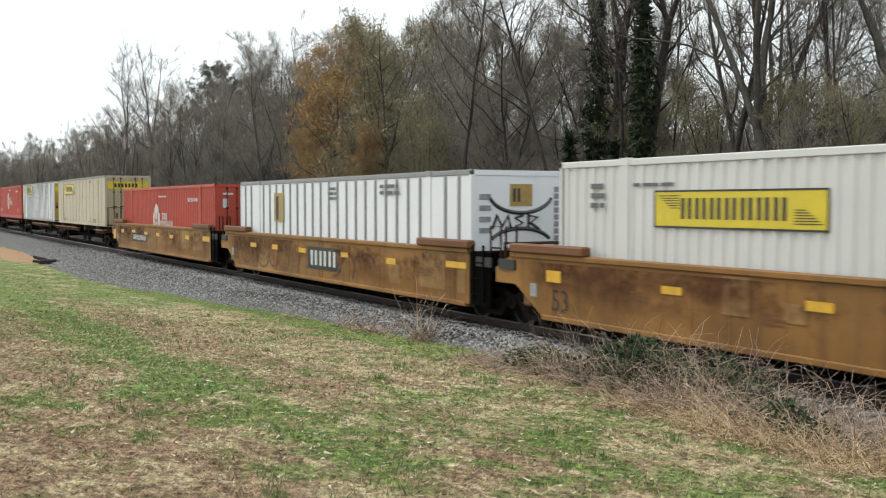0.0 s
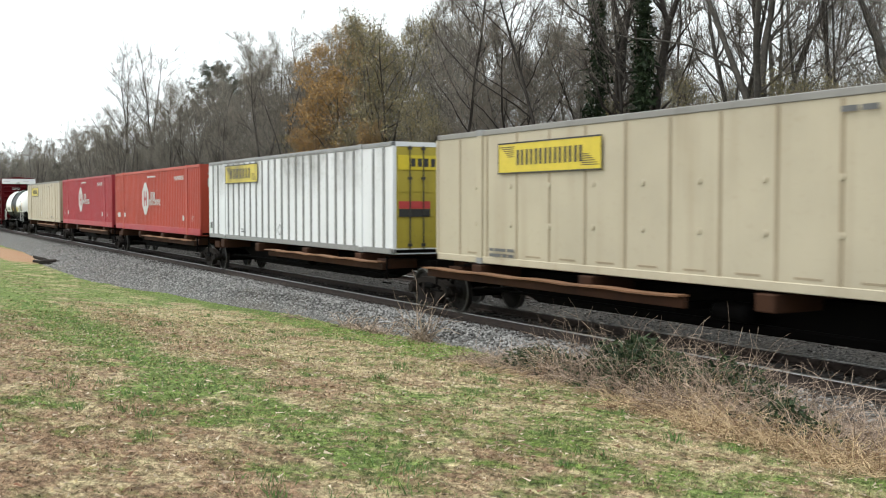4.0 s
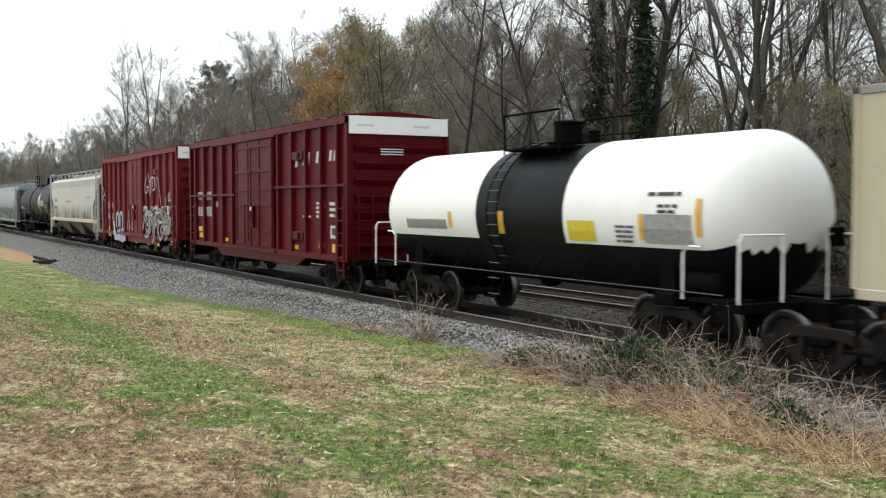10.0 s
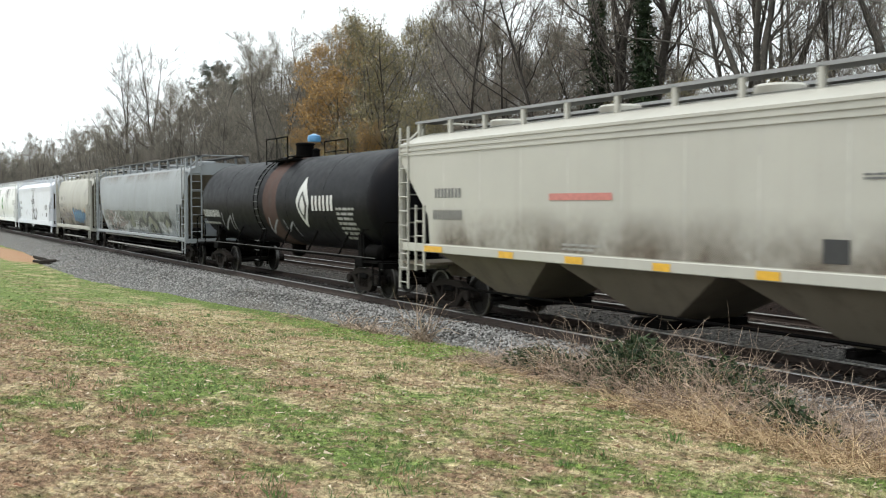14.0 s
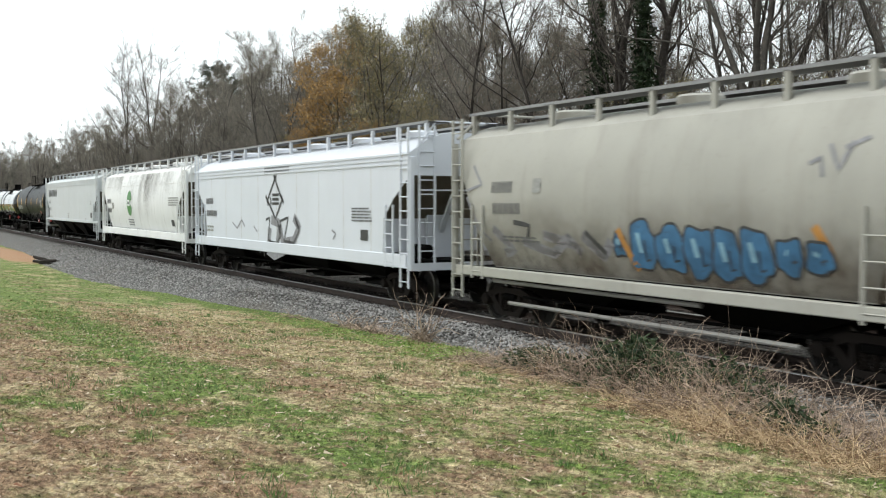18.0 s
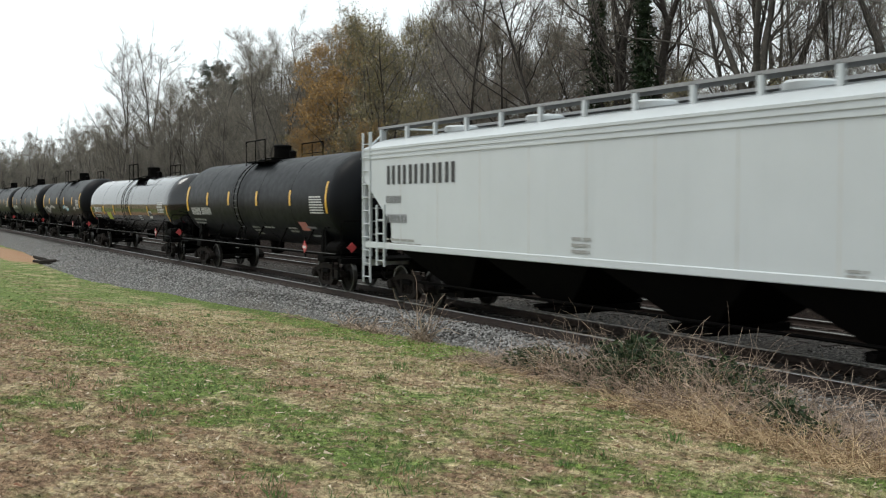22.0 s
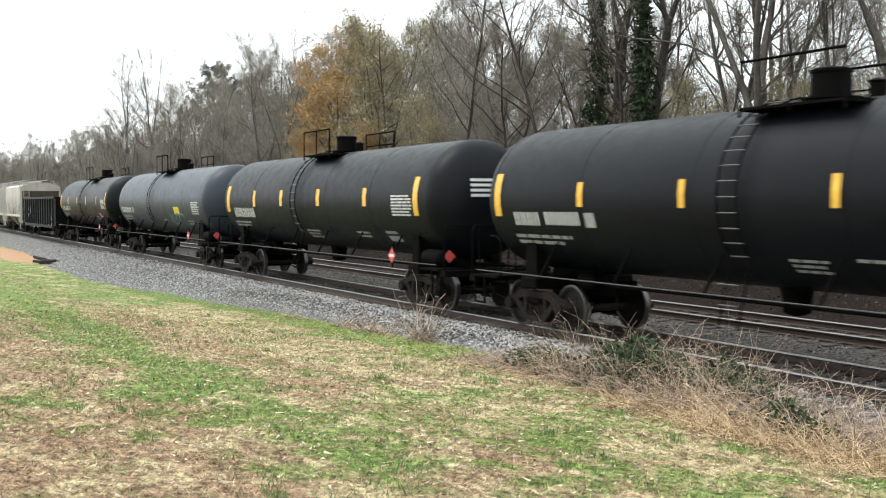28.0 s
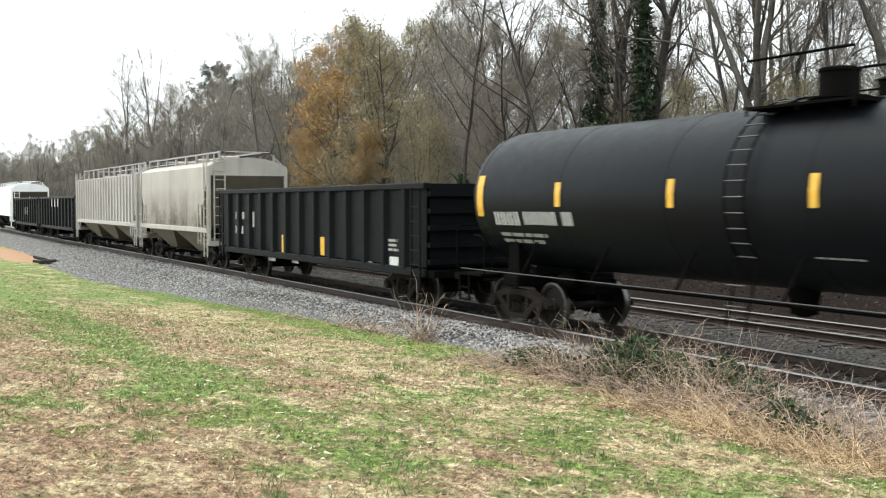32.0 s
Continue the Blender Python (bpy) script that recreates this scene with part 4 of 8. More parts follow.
        box(bm, min(e, e + s * 0.1), -w - 0.05, 4.42, max(e, e + s * 0.1), w + 0.05, 4.90)
        part("end_board", bm, M_HOPWHITE, car, "white reflective end board")
        each("end_lettering", [(min(e + s * 0.1, e + s * 0.106), a, 4.62, max(e + s * 0.1, e + s * 0.106), a + 0.5, 4.68) for a in (-1.3, 0.4)] + [(min(e + s * 0.1, e + s * 0.106), -0.6, 4.0 - 0.07 * i, max(e + s * 0.1, e + s * 0.106), 0.1, 4.03 - 0.07 * i) for i in range(3)], M_LETTER, car)
        truck(car, s * (half - 2.1))
        boxes("end_sill", [(min(e, e + s * 0.35), -w, 0.85, max(e, e + s * 0.35), w, 1.0)], M_UNDER, car)
        ladder(car, s * (half - 0.42), -w - 0.12, 0.55, 2.75, mat)
        ladder(car, e + s * 0.14, -w + 0.4, 0.9, 2.75, mat, turn=90)
    boxes("underframe", [(-half + 0.4, -0.35, 0.62, half - 0.4, 0.35, 0.95)], M_UNDER, car)
    couplers(car, half + 0.1)
    brake_wheel(car, half + 0.1, 0.6, 2.2, mat)
    air_tank(car, half - 5, -0.9, 0.75)
    return car, flat_side(-w - 0.004)


# ---- gondolas ----
def gondola(x, half, label, z1=3.0, n=13):
    car = thing("gondola", label, "gondola", x, "freight train")
    w, z0, t = 1.45, 0.95, 0.06
    boxes("floor_plate", [(-half, -w, z0, half, w, z0 + 0.08)], M_GONDOLA, car)
    for e in (-1, 1):
        boxes("side_wall", [(-half, min(e * w, e * (w - t)), z0, half, max(e * w, e * (w - t)), z1)], M_GONDOLA, car)
        bm = bmesh.new()
        cbox(bm, -half - 0.02, min(e * (w - 0.06), e * (w + 0.12)), z1 - 0.13, half + 0.02, max(e * (w - 0.06), e * (w + 0.12)), z1 + 0.02, 0.02)
        part("top_chord", bm, M_GONDOLA, car)
        bm = bmesh.new()
        cbox(bm, -half, min(e * w, e * (w + 0.1)), z0 - 0.15, half, max(e * w, e * (w + 0.1)), z0 + 0.05, 0.02)
        part("side_sill", bm, M_GONDOLA, car)
        for u in np.linspace(-half + 1.1, half - 1.1, n):
            bm = bmesh.new()
            y0, y1 = e * w, e * (w + 0.11)
            loft(bm, [[(u - 0.16, y0, z), (u - 0.09, y1, z), (u + 0.09, y1, z), (u + 0.16, y0, z)] for z in (z0, z1 - 0.1)])
            part("side_post", bm, M_GONDOLA, car)
    for s in (-1, 1):
        e = s * half
        boxes("end_wall", [(min(e, e - s * t), -w, z0, max(e, e - s * t), w, z1)], M_GONDOLA, car)
        for k in range(5):
            z = z0 + 0.15 + k * 0.4
            boxes("end_rib", [(min(e, e + s * 0.1), -w, z, max(e, e + s * 0.1), w, z + 0.12)], M_GONDOLA, car)
        truck(car, s * (half - 2.0))
        ladder(car, s * (half - 0.4), -w - 0.12, 0.6, z1 - 0.1, M_GONDOLA)
        boxes("end_sill", [(min(e, e + s * 0.3), -w, 0.8, max(e, e + s * 0.3), w, 0.97)], M_UNDER, car)
    boxes("underframe", [(-half + 0.3, -0.35, 0.6, half - 0.3, 0.35, 0.95)], M_UNDER, car)
    couplers(car, half + 0.05)
    brake_wheel(car, half + 0.15, 0.6, 2.0)
    return car, flat_side(-w - 0.006), flat_side(-w - 0.116)


# ---- containers ----
C_HALF, C_HIGH, C_W = 8.08, 2.86, 1.27


def container(x, z0, style, mat, label, post_mat=None, end_mat=None, doors=True, rod_mat=None):
    c = thing("shipping_container", label, "container", x, "containers on the train")
    c["base"] = z0
    h, w, top = C_HALF, C_W, C_HIGH
    posts = (-6.1, 6.1)
    pm = post_mat or mat
    em = end_mat or mat
    for e in (-1, 1):
        bm = bmesh.new()
        if style == "corrugated":
            pts = []
            n, depth = 58, 0.036
            for i in range(n):
                u = -h + 0.15 + (2 * h - 0.3) * i / n
                k = (2 * h - 0.3) / n
                pts += [(u, 0), (u + 0.35 * k, 0), (u + 0.5 * k, depth), (u + 0.85 * k, depth)]
            pts.append((h - 0.15, 0))
            rows = []
            for u, d in pts:
                y = e * (w - 0.015 - d)
                rows.append([bm.verts.new((u, y, 0.16)), bm.verts.new((u, y, top - 0.1))])
            for a, b in zip(rows, rows[1:]):
                bm.faces.new((a[0], b[0], b[1], a[1]) if e < 0 else (a[0], a[1], b[1], b[0]))
        else:
            box(bm, -h + 0.1, min(e * (w - 0.02), e * (w - 0.06)), 0.12, h - 0.1, max(e * (w - 0.02), e * (w - 0.06)), top - 0.1)
        part("side_panel", bm, mat, c)
        if style == "ribbed":
            for u in np.linspace(-h + 0.55, h - 0.55, 25):
                if min(abs(u - p) for p in posts) < 0.2:
                    continue
                bm = bmesh.new()
                y0, y1 = e * (w - 0.02), e * (w + 0.012)
                loft(bm, [[(u - 0.06, y0, z), (u - 0.04, y1, z), (u + 0.04, y1, z), (u + 0.06, y0, z)] for z in (0.14, top - 0.14)])
                part("side_rib", bm, pm, c, "grey aluminium side rib")
        if style == "smooth":
            for u in np.linspace(-h + 1.1, h - 1.1, 13):
                boxes("panel_joint", [(u - 0.03, min(e * (w - 0.02), e * (w - 0.012)), 0.14, u + 0.03, max(e * (w - 0.02), e * (w - 0.012)), top - 0.14)], M_SEAM, c)
                boxes("drain_slot", [(u + 0.35, min(e * (w - 0.02), e * (w - 0.014)), 0.2, u + 0.85, max(e * (w - 0.02), e * (w - 0.014)), 0.235)], M_SEAM, c)
            for u in np.linspace(-h + 1.8, h - 1.8, 10):
                for z in (0.85, 1.65):
                    bm = bmesh.new()
                    lathe(bm, [(e * (w - 0.02), 0.055), (e * (w + 0.004), 0.05), (e * (w + 0.008), 0.01)], "y", 10, (u, 0, z))
                    part("side_stud", bm, mat, c)
        for z0_, z1_, nm in ((0.0, 0.15 if style != "corrugated" else 0.27, "bottom_rail"), (top - 0.12, top, "top_rail")):
            bm = bmesh.new()
            cbox(bm, -h, min(e * w, e * (w - 0.09)), z0_, h, max(e * w, e * (w - 0.09)), z1_, 0.012)
            part(nm, bm, M_RED_B if mat is M_RED_A and nm == "bottom_rail" else mat if style == "corrugated" or (style == "smooth" and nm == "bottom_rail") else pm, c)
        for u in posts:
            bm = bmesh.new()
            cbox(bm, u - 0.11, min(e * (w - 0.05), e * (w + 0.014)), 0.0, u + 0.11, max(e * (w - 0.05), e * (w + 0.014)), top + 0.01, 0.01)
            part("lift_post", bm, mat, c)
            each("corner_casting", [(u - 0.12, min(e * (w - 0.08), e * (w + 0.018)), z, u + 0.12, max(e * (w - 0.08), e * (w + 0.018)), z + 0.13) for z in (-0.01, top - 0.11)], mat if style == "corrugated" else M_GREYRAIL, c)
    boxes("roof", [(-h + 0.03, -w + 0.05, top - 0.03, h - 0.03, w - 0.05, top - 0.005)], mat if style == "corrugated" else M_GREYRAIL, c)
    boxes("underside", [(-h, -w + 0.08, 0.03, h, w - 0.08, 0.12)], M_UNDER, c)
    boxes("front_wall", [(-h, -w + 0.05, 0.1, -h + 0.06, w - 0.05, top - 0.05)], em, c)
    if not doors:
        boxes("end_wall", [(h - 0.07, -w + 0.1, 0.15, h - 0.02, w - 0.1, top - 0.12)], em, c)
    for s in (-1, 1) if doors else ():
        bm = bmesh.new()
        y0, y1 = (0.01, w - 0.1) if s > 0 else (-w + 0.1, -0.01)
        cbox(bm, h - 0.07, y0, 0.15, h - 0.02, y1, top - 0.12, 0.008)
        d = part("door", bm, em, c, "closed container door with locking rods")
        for k in range(4):
            boxes("door_rib", [(h - 0.03, y0 + 0.04, 0.35 + k * 0.62, h - 0.005, y1 - 0.04, 0.47 + k * 0.62)], em, d)
        for y in ((y0 * 2 + y1) / 3, (y0 + y1 * 2) / 3):
            bm = bmesh.new()
            pipe(bm, [(h + 0.015, y, 0.12), (h + 0.015, y, top - 0.1)], 0.018, 6)
            box(bm, h - 0.02, y - 0.05, 1.1, h + 0.03, y + 0.16, 1.15)
            for z in (0.2, 1.0, 1.9, top - 0.2):
                box(bm, h - 0.02, y - 0.05, z, h + 0.03, y + 0.05, z + 0.07)
            part("locking_rod", bm, rod_mat or em, d)
    for s in (-1, 1):
        for u0, u1 in ((h - 0.1, h), (-h, -h + 0.1)):
            bm = bmesh.new()
            cbox(bm, u0, min(s * w, s * (w - 0.11)), 0, u1, max(s * w, s * (w - 0.11)), top, 0.012)
            part("corner_post", bm, mat, c)
    boxes("door_sill", [(h - 0.1, -w + 0.1, 0, h - 0.005, w - 0.1, 0.15)], mat, c)
    boxes("door_header", [(h - 0.1, -w + 0.1, top - 0.12, h - 0.005, w - 0.1, top - 0.003)], mat, c)
    return c, flat_side(-w - (0.001 if style == "corrugated" else 0.0165))


# ---- well cars and the articulated spine car ----
def well_car(x, label):
    car = thing("well_car", label, "well car", x, "freight train")
    h, w = 8.35, 1.48
    outline = [(-h - 1.2, 0.92), (-h - 1.2, 1.22), (-h - 0.6, 1.5), (h + 0.1, 1.5), (h + 0.1, 0.36), (-h + 0.5, 0.34), (-h - 0.45, 0.92)]
    for e in (-1, 1):
        bm = bmesh.new()
        prism(bm, outline, e * w - 0.05, e * w + 0.05)
        part("side_wall", bm, M_WELL, car, "ochre steel side wall with faded patches")
        bm = bmesh.new()
        cbox(bm, -h - 0.6, e * w - 0.1, 1.46, h + 0.1, e * w + 0.1, 1.56, 0.015)
        part("top_rail", bm, M_WELL, car)
        bm = bmesh.new()
        cbox(bm, -h + 0.5, e * w - 0.1, 0.30, h, e * w + 0.09, 0.40, 0.015)
        part("bottom_rail", bm, M_WELL, car)
        for u0, u1 in ((-h - 0.55, -h + 1.9), (h - 2.2, h + 0.2)):
            bm = bmesh.new()
            cbox(bm, u0, e * w - 0.16, 1.56, u1, e * w + 0.06, 1.74, 0.03)
            part("guide_rail", bm, M_WELL_DARK, car)
        for u in np.linspace(-h + 0.8, h - 0.6, 9):
            boxes("wall_seam", [(u - 0.05, e * (w + 0.055) - 0.006, 0.42, u + 0.05, e * (w + 0.055) + 0.006, 1.44)], M_WELL, car)
    boxes("well_floor", [(-h, -w, 0.33, h, w, 0.40)], M_UNDER, car)
    for s in (-1, 1):
        e = s * h
        bm = bmesh.new()
        cbox(bm, min(e, e + s * 1.55), -1.3, 0.86, max(e, e + s * 1.55), 1.3, 1.12, 0.04)
        cbox(bm, min(e + s * 0.0, e + s * 0.25), -w, 0.5, max(e + s * 0.0, e + s * 0.25), w, 1.5, 0.03)
        part("end_platform", bm, M_UNDER if s > 0 else M_WELL_DARK, car)
        if s > 0:
            bm = bmesh.new()
            box(bm, e + 0.12, -w - 0.04, 0.36, e + 0.95, -w + 0.02, 1.5)
            part("end_plate", bm, M_UNDER, car)
            ladder(car, e + 0.55, -w - 0.09, 0.45, 1.65, M_UNDER)
        bm = bmesh.new()
        pipe(bm, [(e + s * 1.1, -1.35, 1.1), (e + s * 1.1, -1.35, 2.05), (e + s * 0.7, -1.35, 2.05), (e + s * 0.7, -1.35, 1.1)], 0.025)
        pipe(bm, [(e + s * 0.7, -1.35, 1.6), (e + s * 1.1, -1.35, 1.6)], 0.02)
        pipe(bm, [(e + s * 1.4, -1.2, 1.1), (e + s * 1.4, -1.2, 1.7), (e + s * 1.4, 1.2, 1.7), (e + s * 1.4, 1.2, 1.1)], 0.025)
        part("handrail", bm, M_RUSTBEAM, car)
        truck(car, s * (h + 0.35))
        boxes("number_plate", [(e + s * 0.75 - 0.3, -w - 0.09, 1.2, e + s * 0.75 + 0.3, -w - 0.045, 1.4)], M_INK, car)
        air_tank(car, e + s * 0.6, -0.5, 1.4, 0.9, 0.18)
    couplers(car, h + 1.25)
    brake_wheel(car, h + 1.3, 0.7, 1.5)
    side = flat_side(-w - 0.064)
    return car, side


def spine_unit(x, label, ends, beams=((-0.8, 7.8),)):
    """One unit of the spine car; ends: (pitch half length)."""
    car = thing("spine_car", label, "flat car", x, "freight train")
    h = 8.4
    bm = bmesh.new()
    prism(bm, [(-h, 0.80), (-h, 1.08), (h, 1.08), (h, 0.80), (h - 1.8, 0.80), (h - 3.2, 0.42), (-h + 3.2, 0.42), (-h + 1.8, 0.80)], -0.33, 0.33)
    part("centre_spine", bm, M_UNDER, car)
    for u in (-6.1, -2.2, 2.2, 6.1):
        bm = bmesh.new()
        cbox(bm, u - 0.2, -1.35, 0.92, u + 0.2, 1.35, 1.2, 0.02)
        part("cross_arm", bm, M_RUSTBEAM, car)
    for e in (-1, 1):
        for u0, u1 in beams:
            bm = bmesh.new()
            cbox(bm, u0, e * 1.38 - 0.06, 0.84, u1, e * 1.38 + 0.06, 1.02, 0.015)
            beam = part("side_beam", bm, M_RUSTBEAM, car, "dark rusty side beam")
            bm = bmesh.new()
            n = 14
            loft(bm, [[(u0 + (u1 - u0) * i / n, e * 1.38 + dy, 1.021 + dz + 0.012 * math.sin(i * 1.9)) for dy, dz in ((-0.2, 0), (0.07, 0), (0.07, 0.03), (-0.2, 0.03))] for i in range(n + 1)])
            part("worn_lip", bm, M_RUSTEDGE, beam, "bright rusty lip, slightly bent")
            for u in (u0 + 0.4, (u0 + u1) / 2, u1 - 0.4):
                boxes("beam_bracket", [(u - 0.12, min(0, e * 1.34), 0.78, u + 0.12, max(0, e * 1.34), 0.9)], M_UNDER, beam)
    for s in (-1, 1):
        bm = bmesh.new()
        cbox(bm, s * 7.3 - 0.3, -1.2, 0.85, s * 7.3 + 0.3, 1.2, 1.1, 0.02)
        part("end_bolster", bm, M_RUSTBEAM, car)
        bm = bmesh.new()
        pipe(bm, [(s * 7.9, -1.35, 0.6), (s * 7.9, -1.35, 1.2)], 0.03)
        box(bm, s * 7.9 - 0.22, -1.38, 0.5, s * 7.9 + 0.22, -1.32, 0.54)
        part("stirrup", bm, M_UNDER, car)
    air_tank(car, 1.0, -0.75, 0.8)
    bm = bmesh.new()
    pipe(bm, [(-7, -0.6, 0.6), (7, -0.6, 0.6)], 0.03)
    part("brake_pipe", bm, M_UNDER, car)
    truck(car, -h - 0.35)
    if ends:
        truck(car, h - 0.9)
        couplers(car, h + 0.2)
        bm = bmesh.new()
        pipe(bm, [(h + 0.1, -1.2, 1.1), (h + 0.1, -1.2, 2.3), (h + 0.1, -0.5, 2.3), (h + 0.1, -0.5, 1.1)], 0.03)
        box(bm, h - 0.3, -1.3, 0.9, h + 0.25, 1.3, 1.1)
        part("end_rail", bm, M_RUSTBEAM, car)
    return car
# ---- ground ----
def smooth(a, b, x):
    k = min(1, max(0, (x - a) / (b - a)))
    return k * k * (3 - 2 * k)


def toe(x):
    """Near edge of the ballast."""
    bay = smooth(-34, -29, x) * (1 - smooth(-18.5, -14.5, x))
    return -3.0 + 0.85 * bay - 1.5 * smooth(-36, -50, x) + 1.2 * smooth(-58, -78, x)


def crest(x):
    """Where the slope of the ballast meets its flat top."""
    return max(-2.0, toe(x) + 0.65)


def lawn_z(x, y):
    z = 0.93 + 0.0226 * max(x, -75) - 0.0889 * (max(y, -30) + 12.9)
    z = max(z, -0.85)
    return z + 0.06 * noise.noise((x * 0.22, y * 0.3, 1.3)) + 0.02 * noise.noise((x * 1.1, y * 1.1, 4.0))


def ground_z(x, y):
    t = toe(x)
    if y < t:
        return lawn_z(x, y)
    if y < 7.6:
        return min(lawn_z(x, t), -0.3) - 0.25 * smooth(t, t + 1, y) + (lawn_z(x, t) - min(lawn_z(x, t), -0.3)) * (1 - smooth(t, t + 0.6, y))
    k = smooth(8, 11, y)
    return -0.6 + 0.9 * k + 3.0 * smooth(16, 60, y) + 0.25 * noise.noise((x * 0.1, y * 0.12, 7.0)) * k


def build_ground():
    def spread(a, b, step, far, k):
        v = list(np.arange(a, b + step / 2, step))
        s = step
        lo, hi = [a], [b]
        while lo[-1] > -far:
            s *= k
            lo.append(lo[-1] - s)
            hi.append(hi[-1] + s)
        return lo[:0:-1] + v + hi[1:]
    xs = spread(-80, 6, 0.5, 1800, 1.35)
    ys = spread(-18, 14, 0.4, 1800, 1.35)
    verts = [(x, y, ground_z(x, y)) for y in ys for x in xs]
    n = len(xs)
    faces = [(j * n + i, j * n + i + 1, (j + 1) * n + i + 1, (j + 1) * n + i) for j in range(len(ys) - 1) for i in range(n - 1)]
    return raw("ground", verts, faces, M_LAWN, True)


def lawn_colour(k):
    """Dormant lawn: clumps of green, straw and leaf-brown over fine dead thatch."""
    pos = k.n.new("ShaderNodeSeparateXYZ")
    k.l.new(k.co, pos.inputs[0])
    wob = k.math("MULTIPLY", k.math("SUBTRACT", k.noise(0.45, 5), 0.5), 2.6)
    xx, yy = k.math("ADD", pos.outputs[0], wob), k.math("ADD", pos.outputs[1], wob)
    fine = k.ramp(k.noise(26, 5, None, 0.7), 0.3, 0.7)
    clump = k.ramp(k.noise(7, 5, None, 0.7), 0.38, 0.62)
    green = k.mix(clump, k.mix(fine, (0.045, 0.11, 0.016), (0.1, 0.2, 0.034)), k.mix(fine, (0.14, 0.27, 0.04), (0.31, 0.47, 0.1)))
    straw = k.mix(fine, (0.42, 0.33, 0.185), (0.88, 0.75, 0.48))
    brown = k.mix(fine, (0.22, 0.128, 0.078), (0.56, 0.385, 0.255))
    # where it stays green: a wet hollow, the verge, the far bank and the low end
    swale = k.math("MULTIPLY", k.ramp(k.math("ABSOLUTE", k.math("ADD", yy, 9.45), 0.0), 1.1, 0.25), k.ramp(xx, -5.5, -12.0))
    verge = k.math("MULTIPLY", k.ramp(yy, -4.5, -3.5), k.ramp(xx, -13.5, -16.5))
    bank = k.math("MULTIPLY", k.math("MULTIPLY", k.ramp(xx, -27.0, -33.0), k.ramp(yy, -11.0, -9.0)), 0.55)
    low = k.math("MULTIPLY", k.math("MULTIPLY", k.ramp(xx, -14.5, -10.5), k.ramp(yy, -9.6, -8.4)), 0.3)
    wet = k.math("MAXIMUM", k.math("MAXIMUM", swale, verge), k.math("MAXIMUM", bank, low))
    patch = k.math("ADD", k.math("MULTIPLY", k.noise(0.9, 4), 0.4), k.math("ADD", k.math("MULTIPLY", k.noise(2.6, 5), 0.4), k.math("MULTIPLY", k.noise(8, 4), 0.2)))
    lush = k.ramp(k.math("ADD", patch, k.math("ADD", k.math("MULTIPLY", wet, 0.16), k.math("MULTIPLY", verge, 0.1))), 0.5, 0.595)
    # where it is pale straw and where leaf-brown
    pale = k.math("MULTIPLY", k.ramp(k.math("ABSOLUTE", k.math("ADD", yy, 5.6), 0.0), 1.9, 1.0), k.ramp(xx, -13.0, -16.0))
    bare = k.math("MAXIMUM", k.ramp(yy, -9.9, -10.6), k.ramp(k.math("ABSOLUTE", k.math("ADD", yy, 7.9), 0.0), 0.9, 0.3))
    tone = k.math("ADD", k.math("MULTIPLY", k.noise(1.3, 4), 0.5), k.math("MULTIPLY", k.noise(5.0, 5), 0.5))
    tone = k.math("ADD", tone, k.math("MULTIPLY", k.math("SUBTRACT", bare, pale), 0.04))
    dry = k.mix(k.ramp(tone, 0.425, 0.555), straw, brown)
    green = k.mix(k.math("MULTIPLY", k.math("MULTIPLY", verge, k.ramp(xx, -27.0, -22.5)), 0.6), green, (0.3, 0.47, 0.09))
    c = k.mix(k.math("MULTIPLY", lush, 0.85), dry, green)
    fleck = k.ramp(k.noise(38, 3), 0.6, 0.68)
    c = k.mix(k.math("MULTIPLY", fleck, 0.45), c, (0.85, 0.74, 0.55))
    # dark hollows between tufts and blades: their shade painted in at random
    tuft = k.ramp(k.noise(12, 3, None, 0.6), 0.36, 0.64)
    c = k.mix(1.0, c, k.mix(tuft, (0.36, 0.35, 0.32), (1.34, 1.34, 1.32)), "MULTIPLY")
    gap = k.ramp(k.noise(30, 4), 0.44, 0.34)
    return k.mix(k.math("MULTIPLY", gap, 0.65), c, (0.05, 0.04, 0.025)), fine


def lawn_material():
    k = Nodes("lawn")
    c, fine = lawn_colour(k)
    pos = k.n.new("ShaderNodeSeparateXYZ")
    k.l.new(k.co, pos.inputs[0])
    # woodland floor near black: shade of trees and train put into its colour
    shaded_soil = k.mix(k.ramp(k.noise(9, 6), 0.35, 0.65), (0.006, 0.0045, 0.004), (0.03, 0.018, 0.014))
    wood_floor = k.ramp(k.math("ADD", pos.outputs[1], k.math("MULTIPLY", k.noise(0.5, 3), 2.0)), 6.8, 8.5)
    clay = k.mix(k.noise(3, 5), (0.42, 0.2, 0.1), (0.5, 0.36, 0.24))
    dx = k.math("MULTIPLY", k.math("ADD", pos.outputs[0], 76.0), 0.07)
    dy = k.math("MULTIPLY", k.math("ADD", pos.outputs[1], 4.6), 0.75)
    d = k.math("ADD", k.math("MULTIPLY", dx, dx), k.math("MULTIPLY", dy, dy))
    spot = k.ramp(k.math("ADD", d, k.math("MULTIPLY", k.noise(0.9, 4), 0.9)), 1.55, 1.0)
    c = k.mix(spot, c, clay)
    c = k.mix(wood_floor, c, shaded_soil)
    k.bump(fine, 0.7, 0.04)
    return k.done(c, 0.95, 0, 0.15)


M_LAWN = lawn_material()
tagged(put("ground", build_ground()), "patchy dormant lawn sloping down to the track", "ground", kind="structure")


